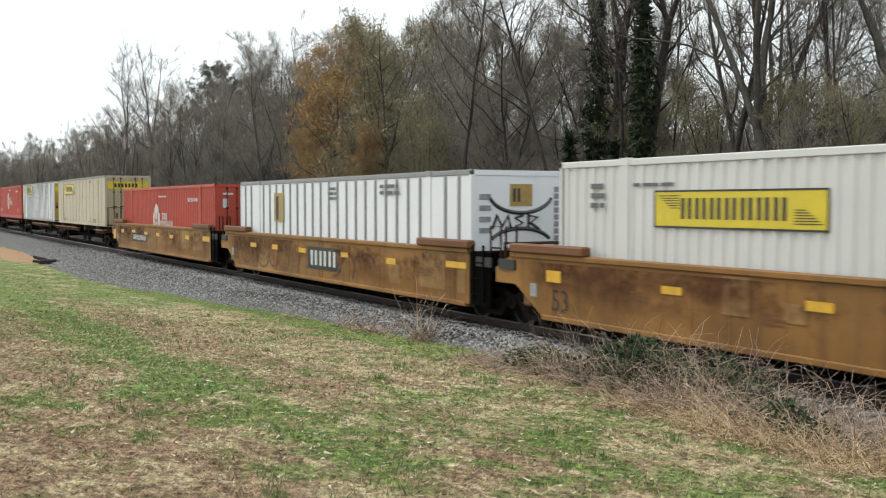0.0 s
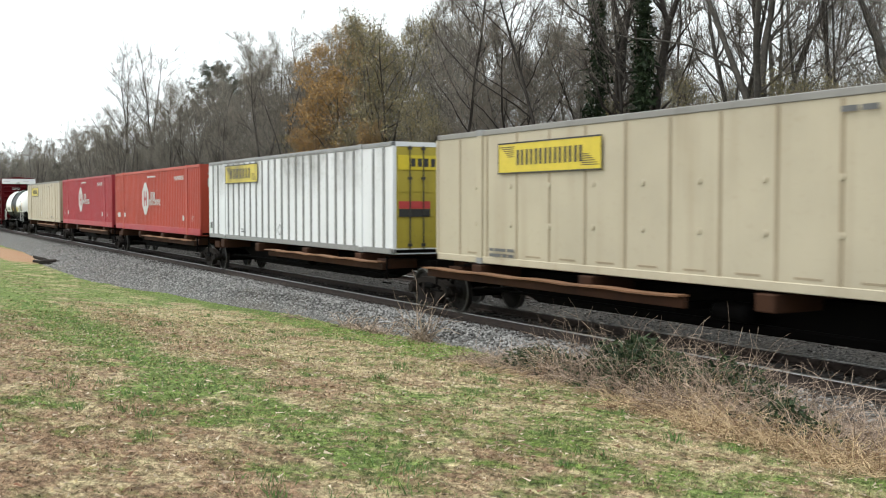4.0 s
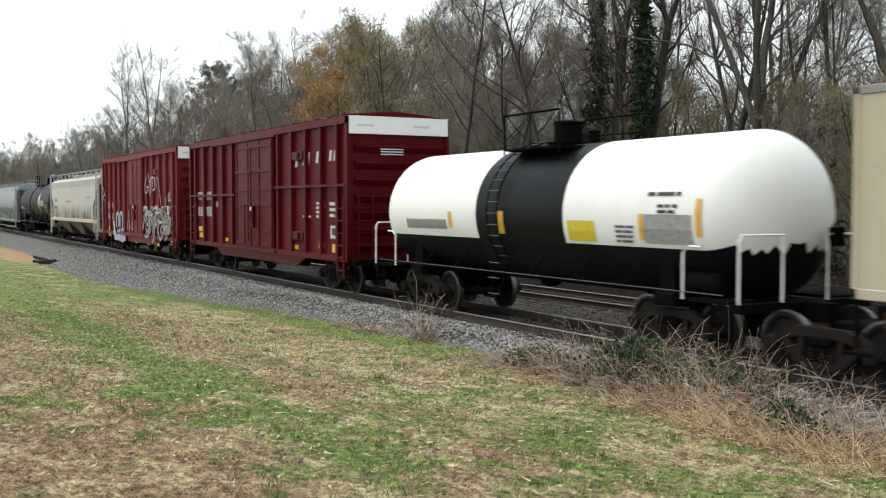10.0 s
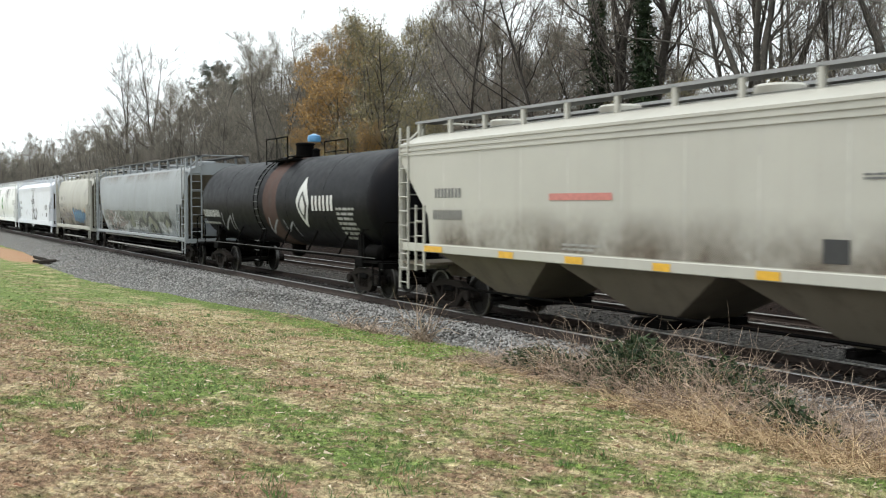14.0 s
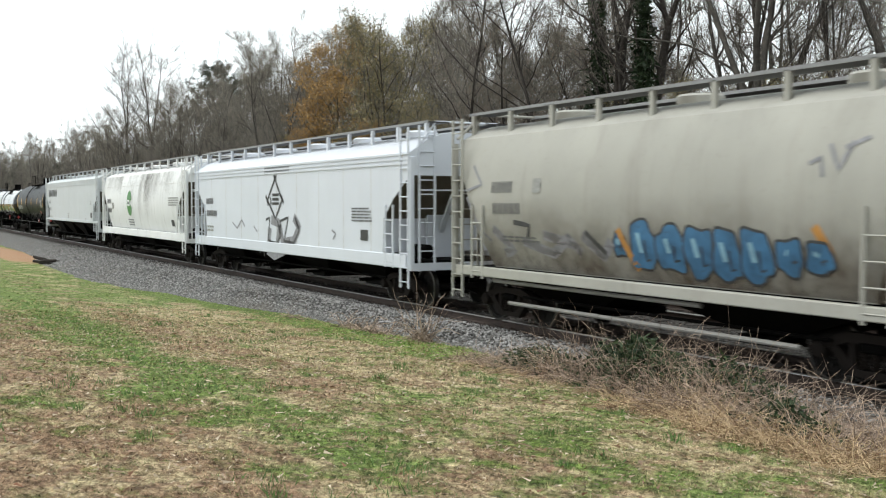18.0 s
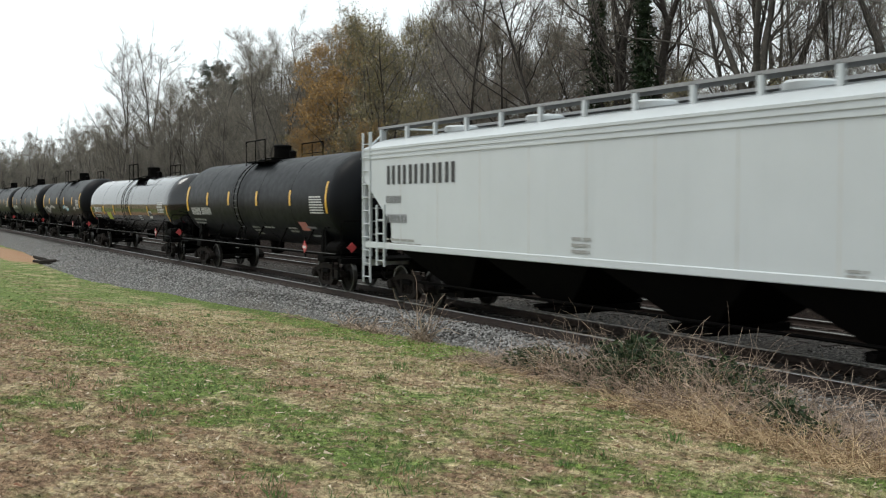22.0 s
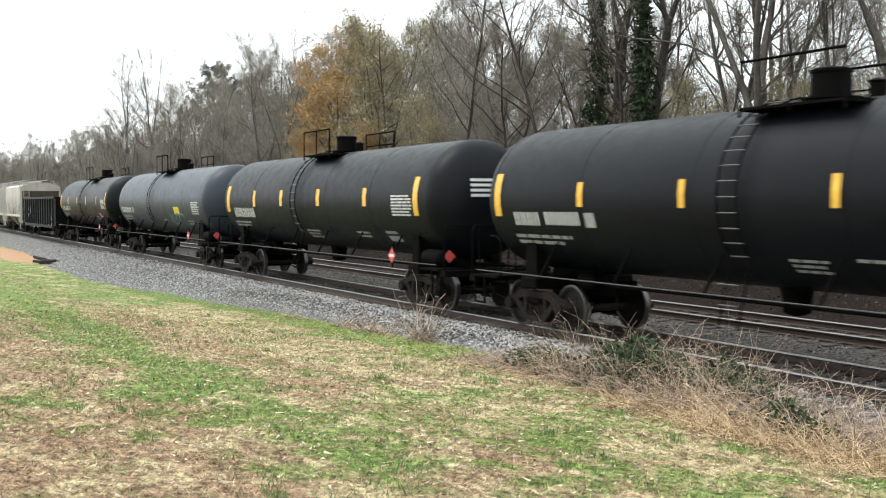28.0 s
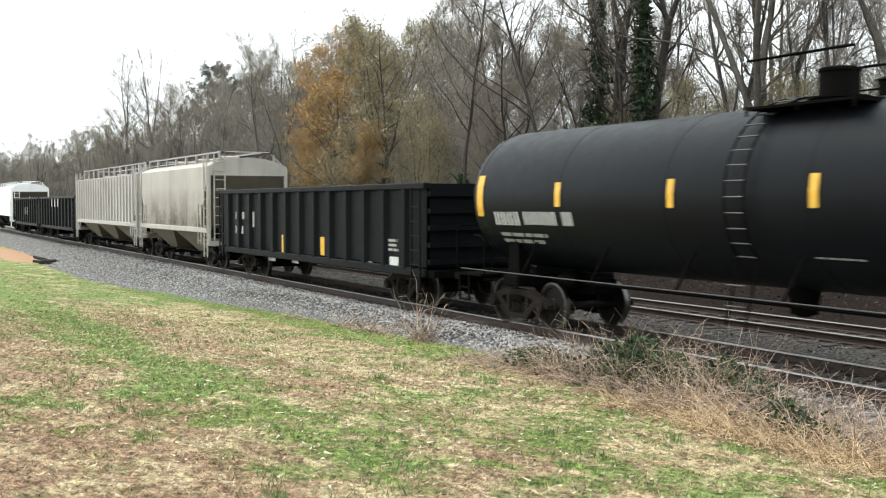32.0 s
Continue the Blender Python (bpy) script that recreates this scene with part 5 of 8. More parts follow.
def grass_material():
    k = Nodes("grass_blades")
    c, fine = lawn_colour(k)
    g = k.n.new("ShaderNodeNewGeometry")
    c = k.mix(1.0, c, k.mix(g.outputs["Random Per Island"], (0.72, 0.72, 0.7), (1.28, 1.28, 1.26)), "MULTIPLY")
    return k.done(c, 0.8, 0, 0.2)


def build_grass():
    rng = np.random.default_rng(5)
    verts, faces = [], []
    for near, far, count, hgt, wid in ((4.5, 12, 120000, 0.03, 0.0045), (12, 26, 80000, 0.04, 0.009), (26, 60, 36000, 0.04, 0.016)):
        a = rng.uniform(radians(61.13 - 26), radians(61.13 + 26), count)
        r = np.sqrt(rng.uniform(near ** 2, far ** 2, count))
        for ang, rr, q, s, ln in zip(a, r, rng.uniform(0, 6.28, count), rng.uniform(0.5, 1.5, count), rng.uniform(-1, 1, count)):
            x, y = -rr * math.sin(ang), EYE[1] + rr * math.cos(ang)
            if y > toe(x) + 0.25 * noise.noise((x * 1.7, y, 0)) - 0.1 or (x < -64 and y > -5.6):
                continue
            z = ground_z(x, y) - 0.005
            dx, dy = math.cos(q) * wid * s, math.sin(q) * wid * s
            h = hgt * s
            i = len(verts)
            verts += [(x - dx, y - dy, z), (x + dx, y + dy, z), (x + ln * h * 1.8, y + math.cos(q * 3) * h * 1.8, z + h * 0.8)]
            faces.append((i, i + 1, i + 2))
    return raw("grass", verts, faces, grass_material())


tagged(put("grass", build_grass()), "short patchy grass, green and straw-coloured", "grass", kind="stuff")


# ---- two tracks on ballast ----
def ballast_material():
    k = Nodes("ballast")
    v = k.n.new("ShaderNodeTexVoronoi")
    v.inputs["Scale"].default_value = 17
    k.l.new(k.co, v.inputs["Vector"])
    stone = k.mix(v.outputs["Color"], (0.1, 0.098, 0.095), (0.5, 0.49, 0.47))
    c = k.mix(k.ramp(v.outputs["Distance"], 0.3, 0.65), stone, (0.05, 0.048, 0.045))
    c = k.mix(k.math("MULTIPLY", k.ramp(k.noise(0.7, 3), 0.45, 0.7), 0.4), c, (0.14, 0.11, 0.085))
    pos = k.n.new("ShaderNodeSeparateXYZ")
    k.l.new(k.co, pos.inputs[0])
    # from the near rail on: rust stains and the train's shade painted in
    stained_shade = k.ramp(k.math("ADD", pos.outputs[1], k.math("MULTIPLY", k.noise(1.2, 4), 0.8)), -1.5, -0.6)
    c = k.mix(1.0, c, k.mix(stained_shade, (1, 1, 1), (0.38, 0.35, 0.325)), "MULTIPLY")
    k.bump(k.math("SUBTRACT", 1.0, v.outputs["Distance"]), 0.9, 0.05)
    return k.done(c, 0.9, 0, 0.3)


M_BALLAST = ballast_material()
M_STONE = island_leaf("ballast_stone", (0.5, 0.485, 0.47), (0.08, 0.078, 0.076), 0.9)
# stones under and beyond the train, stained and with its shade in their colour
M_STONEDARK = island_leaf("stained_shaded_stone", (0.22, 0.205, 0.19), (0.038, 0.035, 0.033), 0.9)


def ballast_z(x, y):
    t = toe(x)
    if y < crest(x):
        k = smooth(t - 0.25, crest(x), y)
        return (ground_z(x, t - 0.3) - 0.05) * (1 - k) - 0.2 * k
    if y < 6.4:
        return -0.2 - 0.12 * smooth(1.4, 2.1, y) * (1 - smooth(2.2, 3.0, y))
    return -0.2 - 0.5 * smooth(6.4, 7.8, y)


def build_ballast():
    xs = list(np.arange(-150, 14, 0.8)) + [14.0]
    xs = [-700, -400, -250] + xs + [60, 200, 600]
    verts, faces = [], []
    rows = 26
    for x in xs:
        for j in range(rows):
            y = toe(x) - 0.25 + (8.0 - toe(x) + 0.25) * j / (rows - 1)
            verts.append((x, y, ballast_z(x, y) + 0.025 * noise.noise((x * 1.5, y * 1.5, 2.0))))
    faces = [(i * rows + j, (i + 1) * rows + j, (i + 1) * rows + j + 1, i * rows + j + 1) for i in range(len(xs) - 1) for j in range(rows - 1)]
    return raw("ballast", verts, faces, M_BALLAST, True)


tagged(put("ballast", build_ballast()), "bed of grey crushed-stone ballast", "ballast", kind="structure")


def build_stones(seed, count, clean, mat):
    rng = np.random.default_rng(seed)
    verts, faces = [], []
    for x, f, s, q in zip(rng.triangular(-75, -22, 2, count), rng.uniform(0, 1, count), rng.uniform(0.022, 0.05, count), rng.uniform(0, 6.28, count)):
        y = toe(x) - 0.35 + (-0.9 - toe(x) + 0.35) * f if clean else -1.0 + f * 5.8
        z = ballast_z(x, y) + s * 0.25
        i = len(verts)
        c, d = math.cos(q) * s, math.sin(q) * s
        verts += [(x + c, y + d, z), (x - d * 0.8, y + c * 0.8, z), (x - c, y - d, z + s * 0.2), (x + d * 0.9, y - c * 0.9, z), (x + c * 0.2, y, z + s * 0.75), (x, y, z - s * 0.6)]
        faces += [(i, i + 1, i + 4), (i + 1, i + 2, i + 4), (i + 2, i + 3, i + 4), (i + 3, i, i + 4), (i + 1, i, i + 5), (i + 2, i + 1, i + 5), (i + 3, i + 2, i + 5), (i, i + 3, i + 5)]
    return raw("ballast_stones", verts, faces, mat)


tagged(put("ballast_stones", build_stones(8, 19000, True, M_STONE)), "loose grey ballast stones along the track", "stones", kind="stuff")
tagged(put("ballast_stones", build_stones(9, 9000, False, M_STONEDARK)), "dark stained ballast stones between the two tracks, shade painted in", "stones", kind="stuff")


def build_track(name, yc, x0, x1, label):
    t = thing(name, label, "railway track", None, kind="structure")
    bm = bmesh.new()
    box(bm, -0.115, -1.3, -0.36, 0.115, 1.3, -0.175)
    bmesh.ops.bevel(bm, geom=bm.edges[:], offset=0.012, segments=1, affect="EDGES")
    tie = finish("tie", bm, M_TIE)
    bm = bmesh.new()
    for s in (-1, 1):
        box(bm, -0.1, s * 0.75 - 0.18, -0.178, 0.1, s * 0.75 + 0.18, -0.16)
        for a in (-0.12, 0.1):
            box(bm, -0.05, s * 0.75 + a, -0.165, -0.02, s * 0.75 + a + 0.03, -0.135)
    plate = finish("tie_plate", bm, M_RAILSIDE)
    rng = random.Random(int(yc * 10) + 3)
    x = x0
    while x < x1:
        o = put("tie", tie, t, pose(x, yc + rng.uniform(-0.04, 0.04), rng.uniform(-0.012, 0.004), 0, 0, rng.uniform(-1.2, 1.2)))
        if x > -60:
            put("tie_plate", plate, o, (0, 0, 0))
        x += 0.53
    for s in (-1, 1):
        y = yc + s * 0.7525
        prof = [(-0.07, -0.175), (0.07, -0.175), (0.07, -0.16), (0.012, -0.14), (0.01, -0.05), (0.036, -0.035), (0.036, -0.018), (0.02, -0.012), (-0.02, -0.012), (-0.036, -0.018), (-0.036, -0.035), (-0.01, -0.05), (-0.012, -0.14), (-0.07, -0.16)]
        bm = bmesh.new()
        loft(bm, [[(u, y + a, b) for a, b in prof] for u in (-600, 300)])
        r = part("rail", bm, M_RAILSIDE, t)
        bm = bmesh.new()
        head = [(-0.0365, -0.02), (-0.034, -0.01), (-0.026, -0.003), (-0.012, 0.0), (0.012, 0.0), (0.026, -0.003), (0.034, -0.01), (0.0365, -0.02)]
        loft(bm, [[(u, y + a, b) for a, b in head] for u in (-600, 300)])
        part("rail_head", bm, M_RAILTOP, r, "polished running surface", True)
    return t


build_track("railway_track", 0.0, -110, 6, "steel rails on dark wooden ties, worn shiny")
build_track("second_railway_track", 4.4, -85, 6, "second track of steel rails on wooden ties")


# ---- woods ----
def cross(a, b):
    return np.array((a[1] * b[2] - a[2] * b[1], a[2] * b[0] - a[0] * b[2], a[0] * b[1] - a[1] * b[0]))


def size(a):
    return math.sqrt(a[0] * a[0] + a[1] * a[1] + a[2] * a[2])


def tube(verts, faces, pts, rads, n):
    base = len(verts)
    for i, (p, r) in enumerate(zip(pts, rads)):
        d = pts[min(i + 1, len(pts) - 1)] - pts[max(i - 1, 0)]
        d = d / (size(d) + 1e-9)
        u = cross(d, (0.3, 0.9, 0.1))
        u = u / (size(u) + 1e-9)
        w = cross(d, u)
        for k in range(n):
            a = 2 * math.pi * k / n
            verts.append(tuple(p + (u * math.cos(a) + w * math.sin(a)) * r))
    for i in range(len(pts) - 1):
        for k in range(n):
            a, b = base + i * n + k, base + i * n + (k + 1) % n
            faces.append((a, b, b + n, a + n))


def grow(rng, start, way, length, bend, up, n):
    pts = [np.array(start, float)]
    d = np.array(way, float)
    for i in range(n):
        d = d + rng.normal(0, bend, 3) + np.array((0, 0, up))
        d = d / size(d)
        pts.append(pts[-1] + d * length / n)
    return pts


def blade(verts, faces, p, d, length, width, rng):
    """A thin twig as a single sliver."""
    u = cross(d, rng.normal(0, 1, 3))
    u = u / (size(u) + 1e-9) * width
    i = len(verts)
    q = p + d * length
    verts += [tuple(p - u), tuple(p + u), tuple(q)]
    faces.append((i, i + 1, i + 2))


def slivers(p, d, length, width, rng):
    """Many thin blades at once: their vertices and faces."""
    u = np.cross(d, rng.normal(0, 1, d.shape))
    u *= (width / (np.linalg.norm(u, axis=1) + 1e-9))[:, None]
    v = np.stack([p - u, p + u, p + d * length[:, None]], 1).reshape(-1, 3)
    return v.tolist(), np.arange(len(v)).reshape(-1, 3).tolist()


def along(pts, g):
    """The point at the share g of a line of points."""
    k = min(g, 0.999) * (len(pts) - 1)
    i = int(k)
    return pts[i] + (pts[i + 1] - pts[i]) * (k - i)


def bare_tree(seed, h, r0, limbs, first, spread, twigs, bark, twig_mat, label, lean=0.0, leaf=None, name="bare_tree", fine=0, fork=0.0, leaders=2):
    """A trunk that may fork into leaders, crooked limbs, branches and twigs."""
    rng = np.random.default_rng(seed)
    tv, tf, cv, cf, lv, lf, tips = [], [], [], [], [], [], []
    trunk = grow(rng, (0, 0, -0.3), (lean, 0, 1), h * (fork or 1.0), 0.06, 0.05, 10)
    rf = r0 * (1 - 0.9 * (fork or 1.0)) + 0.012
    tube(tv, tf, trunk, [r0 + (rf - r0) * i / 10 for i in range(11)], 7)
    stems = []
    turn = rng.uniform(0, 6.28)
    for k in range(leaders if fork else 0):
        az = turn + 6.28 * k / leaders + rng.uniform(-0.5, 0.5)
        stem = grow(rng, trunk[-1], (math.cos(az) * 0.27, math.sin(az) * 0.27, 1), h * (1 - fork) * rng.uniform(0.85, 1.05), 0.07, 0.05, 9)
        tube(tv, tf, stem, [rf * 0.72 * (1 - 0.92 * i / 9) + 0.008 for i in range(10)], 6)
        stems.append(stem)
    for k in range(limbs):
        f = first + (0.97 - first) * (k + rng.uniform(0, 1)) / limbs
        if stems and f > fork:
            p = along(stems[int(rng.integers(len(stems)))], (f - fork) / (1 - fork))
        else:
            p = along(trunk, f / (fork or 1.0))
        az = rng.uniform(0, 2 * math.pi)
        length = h * spread * (1.1 - 0.64 * f) * rng.uniform(0.5, 1.25)
        limb = grow(rng, p, (math.cos(az), math.sin(az), rng.uniform(0.3, 1.0) + 0.4 * f), length, 0.17, 0.07, 7)
        rl = r0 * (1 - 0.85 * f) * 0.3 + 0.008
        tube(tv, tf, limb, [rl * (1 - 0.88 * j / 7) + 0.005 for j in range(8)], 4)
        for s in range(7):
            g = rng.uniform(0.2, 1.0)
            q = along(limb, g)
            d = rng.normal(0, 0.8, 3) + (limb[-1] - limb[0]) / (length + 1e-6) + (0, 0, 0.35)
            d = d / size(d)
            sl = length * rng.uniform(0.2, 0.48)
            sub = grow(rng, q, d, sl, 0.3, 0.1, 4)
            tube(cv, cf, sub, [0.017, 0.013, 0.010, 0.008, 0.004], 3)
            tips += [(sub[1], sub[2] - sub[1], d), (sub[3], sub[4] - sub[3], d)]
            for t in range(twigs):
                q2 = along(sub, rng.uniform(0.15, 1))
                d2 = rng.normal(0, 1, 3) * 0.8 + d + (0, 0, 0.35)
                d2 = d2 / size(d2)
                tl = rng.uniform(0.3, 0.85)
                blade(cv, cf, q2, d2, tl, rng.uniform(0.005, 0.010), rng)
                if leaf:
                    for m in range(leaf[1]):
                        c = q2 + d2 * tl * rng.uniform(0.1, 1) + rng.normal(0, 0.16, 3)
                        blade(lv, lf, c, rng.normal(0, 1, 3) * 0.6, leaf[2] * rng.uniform(0.7, 1.4), leaf[2] * 0.35, rng)
    tree = tagged(new(name), label, "tree", "woods behind the track")
    put("trunk", raw("trunk", tv, tf, bark, True), tree)
    put("crown", raw("crown", cv, cf, twig_mat), tree)
    if fine:
        pick = rng.integers(0, len(tips), fine)
        base = np.array([t[0] for t in tips])[pick] + np.array([t[1] for t in tips])[pick] * rng.uniform(0, 1.1, (fine, 1)) + rng.normal(0, 0.2, (fine, 3))
        way = np.array([t[2] for t in tips])[pick] + rng.normal(0, 0.6, (fine, 3)) + (0, 0, 0.35)
        way /= np.linalg.norm(way, axis=1)[:, None]
        put("twig_haze", raw("twig_haze", *slivers(base, way, rng.uniform(0.25, 0.8, fine), rng.uniform(0.003, 0.0065, fine), rng), M_FINETWIG), tree)
    if leaf:
        put("leaves", raw("leaves", lv, lf, leaf[0]), tree)
    return tree


def ivy_on(tree, seed, h, r, count):
    rng = np.random.default_rng(seed)
    v, f = [], []
    for i in range(count):
        z = h * rng.uniform(0.0, 1.0) ** 1.2
        a = rng.uniform(0, 6.28)
        rad = r * max(0.3, 1.0 + 1.5 * noise.noise((z * 0.55, a * 0.8, seed))) * (1.2 - 0.75 * z / h) * rng.uniform(0.3, 1.2)
        blade(v, f, np.array((rad * math.cos(a), rad * math.sin(a), z)), rng.normal(0, 1, 3), rng.uniform(0.12, 0.22), 0.07, rng)
    put("ivy", raw("ivy", v, f, M_IVY), tree, label="dark green ivy climbing the trunk")


def pine_tree(seed, h, label, base=0.62):
    """A tall bare stem with a rounded crown of needle clumps at its top."""
    rng = np.random.default_rng(seed)
    tv, tf, lv, lf = [], [], [], []
    trunk = grow(rng, (0, 0, -0.3), (0, 0, 1), h, 0.02, 0.05, 8)
    tube(tv, tf, trunk, [0.2 * (1 - 0.9 * i / 8) + 0.02 for i in range(9)], 6)
    for k in range(80):
        f = base + (0.99 - base) * rng.uniform(0, 1)
        p = along(trunk, f)
        az = rng.uniform(0, 6.28)
        u = (f - base) / (1 - base)
        ln = h * 0.2 * math.sqrt(max(0.06, 1 - (1.5 * u - 0.5) ** 2)) * rng.uniform(0.6, 1.15)
        limb = grow(rng, p, (math.cos(az), math.sin(az), 0.3), ln, 0.14, 0.05, 3)
        tube(tv, tf, limb, [0.04, 0.03, 0.02, 0.01], 3)
        for c in range(7):
            hub = along(limb, rng.uniform(0.35, 1.0)) + rng.normal(0, 0.18, 3)
            for t in range(40):
                d = rng.normal(0, 1, 3) + (0, 0, 0.5)
                d = d / size(d)
                blade(lv, lf, hub + d * rng.uniform(0.05, 0.3), d, rng.uniform(0.14, 0.3), 0.028, rng)
    tree = tagged(new("pine_tree"), label, "tree", "woods behind the track")
    put("trunk", raw("trunk", tv, tf, M_BARKDARK, True), tree)
    put("crown", raw("crown", lv, lf, M_PINE), tree)
    return tree


def sits(x, y, s=1.0, rz=0.0):
    return Matrix.LocRotScale((x, y, ground_z(x, y)), Euler((0, 0, rz)), (s, s, s))


def plant(protos, spots, rng):
    used = set()
    for x, y, s in spots:
        k = rng.randrange(len(protos))
        m = sits(x, y, s, rng.uniform(0, 6.28))
        if k not in used:
            protos[k].matrix_basis = m
            used.add(k)
        else:
            keep = protos[k].scale.copy()
            protos[k].scale = (1, 1, 1)
            copy_thing(protos[k], m)
            protos[k].scale = keep


BARE = [bare_tree(11 + i, 14.5 + (i % 3), 0.1 + 0.02 * (i % 3), 30, 0.14, 0.33, 9, M_BARK, M_TWIG, "bare grey-brown deciduous tree at the edge of the woods", fine=9000, fork=(0.0, 0.35, 0.22, 0.5, 0.3, 0.42)[i], leaders=2 + i % 2) for i in range(6)]
SLIM = [bare_tree(41 + i, 12.0, 0.06, 22, 0.12, 0.27, 9, M_BARKDARK, M_TWIGDARK, "slim bare young tree among the woods", fine=5000, fork=(0.0, 0.3, 0.0)[i]) for i in range(3)]
rng_w = random.Random(4)
spots = []
x = -330.0
while x < 30:
    step = 1.9 if x > -130 else 3.6
    for row in range(3):
        px, py = x + rng_w.uniform(-1.5, 1.5), 12.5 + row * 6.0 + rng_w.uniform(-2.5, 2.5)
        ps = rng_w.uniform(0.8, 1.05) * (1.0 if x > -58 else 1.1 if row > 0 and -98 < x < -62 else 0.88 if x > -100 else 0.76 if x > -130 else 0.84)
        if px > -46 and rng_w.random() < 0.7:
            continue
        if py < 15.5 and -64 < px < -38:
            continue
        spots.append((px, py, ps))
    x += step
plant(BARE, [s for i, s in enumerate(spots) if i % 3 != 1], rng_w)
plant(SLIM, [s for i, s in enumerate(spots) if i % 3 == 1], rng_w)
# trees that stand out: two tall ones, autumn trees, a pine, ivy-clad trunks
tall = bare_tree(71, 19.5, 0.22, 40, 0.4, 0.34, 8, M_BARK, M_TWIGDARK, "tall bare tree rising above the others", fine=5500, fork=0.45)
tall.matrix_basis = sits(-117, 12.0)
copy_thing(tall, sits(-106, 12.5, 0.95, 2.0))
beech = bare_tree(77, 12.4, 0.14, 46, 0.06, 0.36, 9, M_BARKDARK, M_TWIG, "tree still full of tan and orange autumn leaves", leaf=(M_ORANGELEAF, 11, 0.1), name="autumn_tree", fine=9000)
beech.matrix_basis = sits(-56.5, 11.0, 0.95)
copy_thing(beech, sits(-56.0, 10.2, 0.5, 2.2))
copy_thing(beech, sits(-51.5, 10.0, 0.52, 4.0))
olive = bare_tree(78, 12.6, 0.14, 44, 0.1, 0.38, 8, M_BARKDARK, M_TWIG, "spreading tree with thin olive-brown autumn leaves", leaf=(M_OLIVELEAF, 6, 0.1), name="autumn_tree", fine=9000, fork=0.4, leaders=3)
olive.matrix_basis = sits(-51.0, 11.2, 0.95)
for px, py, ps, pr in ((-57.5, 14.0, 1.05, 0.9), (-47.0, 11.5, 0.6, 4.2), (-44.0, 11.0, 0.5, 1.2), (-31.5, 13.5, 0.5, 2.2), (-27.0, 12.5, 0.52, 3.2), (-23.0, 12.0, 0.5, 0.3), (-20.0, 11.0, 0.46, 5.0), (-17.5, 11.5, 0.44, 1.0)):
    copy_thing(olive, sits(px, py, ps, pr))
russet = bare_tree(79, 10.4, 0.12, 46, 0.1, 0.36, 9, M_BARKDARK, M_TWIG, "round-headed tree thick with fine russet twigs", leaf=(M_RUSSETLEAF, 2, 0.06), name="bare_tree", fine=18000, fork=0.25, leaders=3)
russet.matrix_basis = sits(-40.0, 12.5, 1.0)
copy_thing(russet, sits(-43.0, 14.0, 0.9, 2.0))
copy_thing(russet, sits(-37.0, 15.0, 0.95, 3.7))
copy_thing(russet, sits(-33.5, 16.0, 0.9, 5.2))
pine = pine_tree(81, 19.0, "dark green pine among bare trees")
pine.matrix_basis = sits(-113.0, 20.0, 0.92)
copy_thing(pine, sits(-108.0, 21.5, 0.9, 1.2))
for px, py, ps in ((-205, 12, 0.56), (-214, 14, 0.5), (-230, 13, 0.52), (-250, 13, 0.58), (-176, 14, 0.5)):
    copy_thing(pine, sits(px, py, ps, px))
for n, (px, py, hh, rr, cnt) in enumerate(((-33.4, 12.5, 12.0, 0.5, 3400), (-29.4, 11.5, 11.0, 0.42, 2800), (-33.2, 11.0, 5.0, 0.34, 1100), (-40.6, 10.5, 3.6, 0.3, 700), (-31.8, 12.0, 4.6, 0.6, 1300), (-22.4, 13.0, 5.0, 0.3, 500))):
    t = bare_tree(90 + n, 16.5, 0.26 if n < 2 else 0.09, 24, 0.34, 0.36, 8, M_BARKDARK, M_TWIGDARK, "dark tree with ivy climbing its trunk", name="ivy_clad_tree", fine=2000, fork=0.55 if n < 2 else 0.0, lean=-0.12 if n == 2 else 0.0)
    t.matrix_basis = sits(px, py)
    ivy_on(t, 200 + n, hh, rr, cnt)
big = bare_tree(97, 17.5, 0.18, 24, 0.34, 0.36, 9, M_BARK, M_TWIGDARK, "large bare tree with spreading limbs", lean=0.05, fine=3500, fork=0.28, leaders=3)
big.matrix_basis = sits(-23.2, 11.5)
for px, py, ps, pr in ((-26.3, 12.5, 0.85, 2.5), (-19.6, 12.0, 1.0, 4.0), (-28.0, 15.5, 0.95, 3.1)):
    copy_thing(big, sits(px, py, ps, pr))


def build_thicket(seed, count, y0, y1, hmin, hmax, lmin, lmax, wmin, wmax, up):
    rng = np.random.default_rng(seed)
    xs = np.concatenate([rng.uniform(-130, 30, count * 2 // 3), rng.uniform(-360, -130, count // 3)])
    n = len(xs)
    ys = rng.uniform(y0, y1, n)
    hs = rng.uniform(hmin, hmax, n) * rng.uniform(0.15, 1, n) * np.where(xs > -46, 0.52, 1.0)
    zs = np.array([ground_z(x, y) + h * (0.75 + 0.5 * noise.noise((x * 0.12, y * 0.1, seed))) for x, y, h in zip(xs, ys, hs)])
    d = rng.normal(0, 1, (n, 3)) * (1, 1, 0.6) + (0, 0, up)
    d /= np.linalg.norm(d, axis=1)[:, None]
    return slivers(np.stack([xs, ys, zs], 1), d, rng.uniform(lmin, lmax, n), rng.uniform(wmin, wmax, n) * np.where(xs > -110, 1.0, 1.7), rng)


M_THICKET = island_leaf("thicket_twigs", (0.4, 0.35, 0.295), (0.13, 0.12, 0.1), 0.95)
M_FARWOOD = island_leaf("far_wood_stems", (0.26, 0.23, 0.2), (0.12, 0.105, 0.09), 0.95)
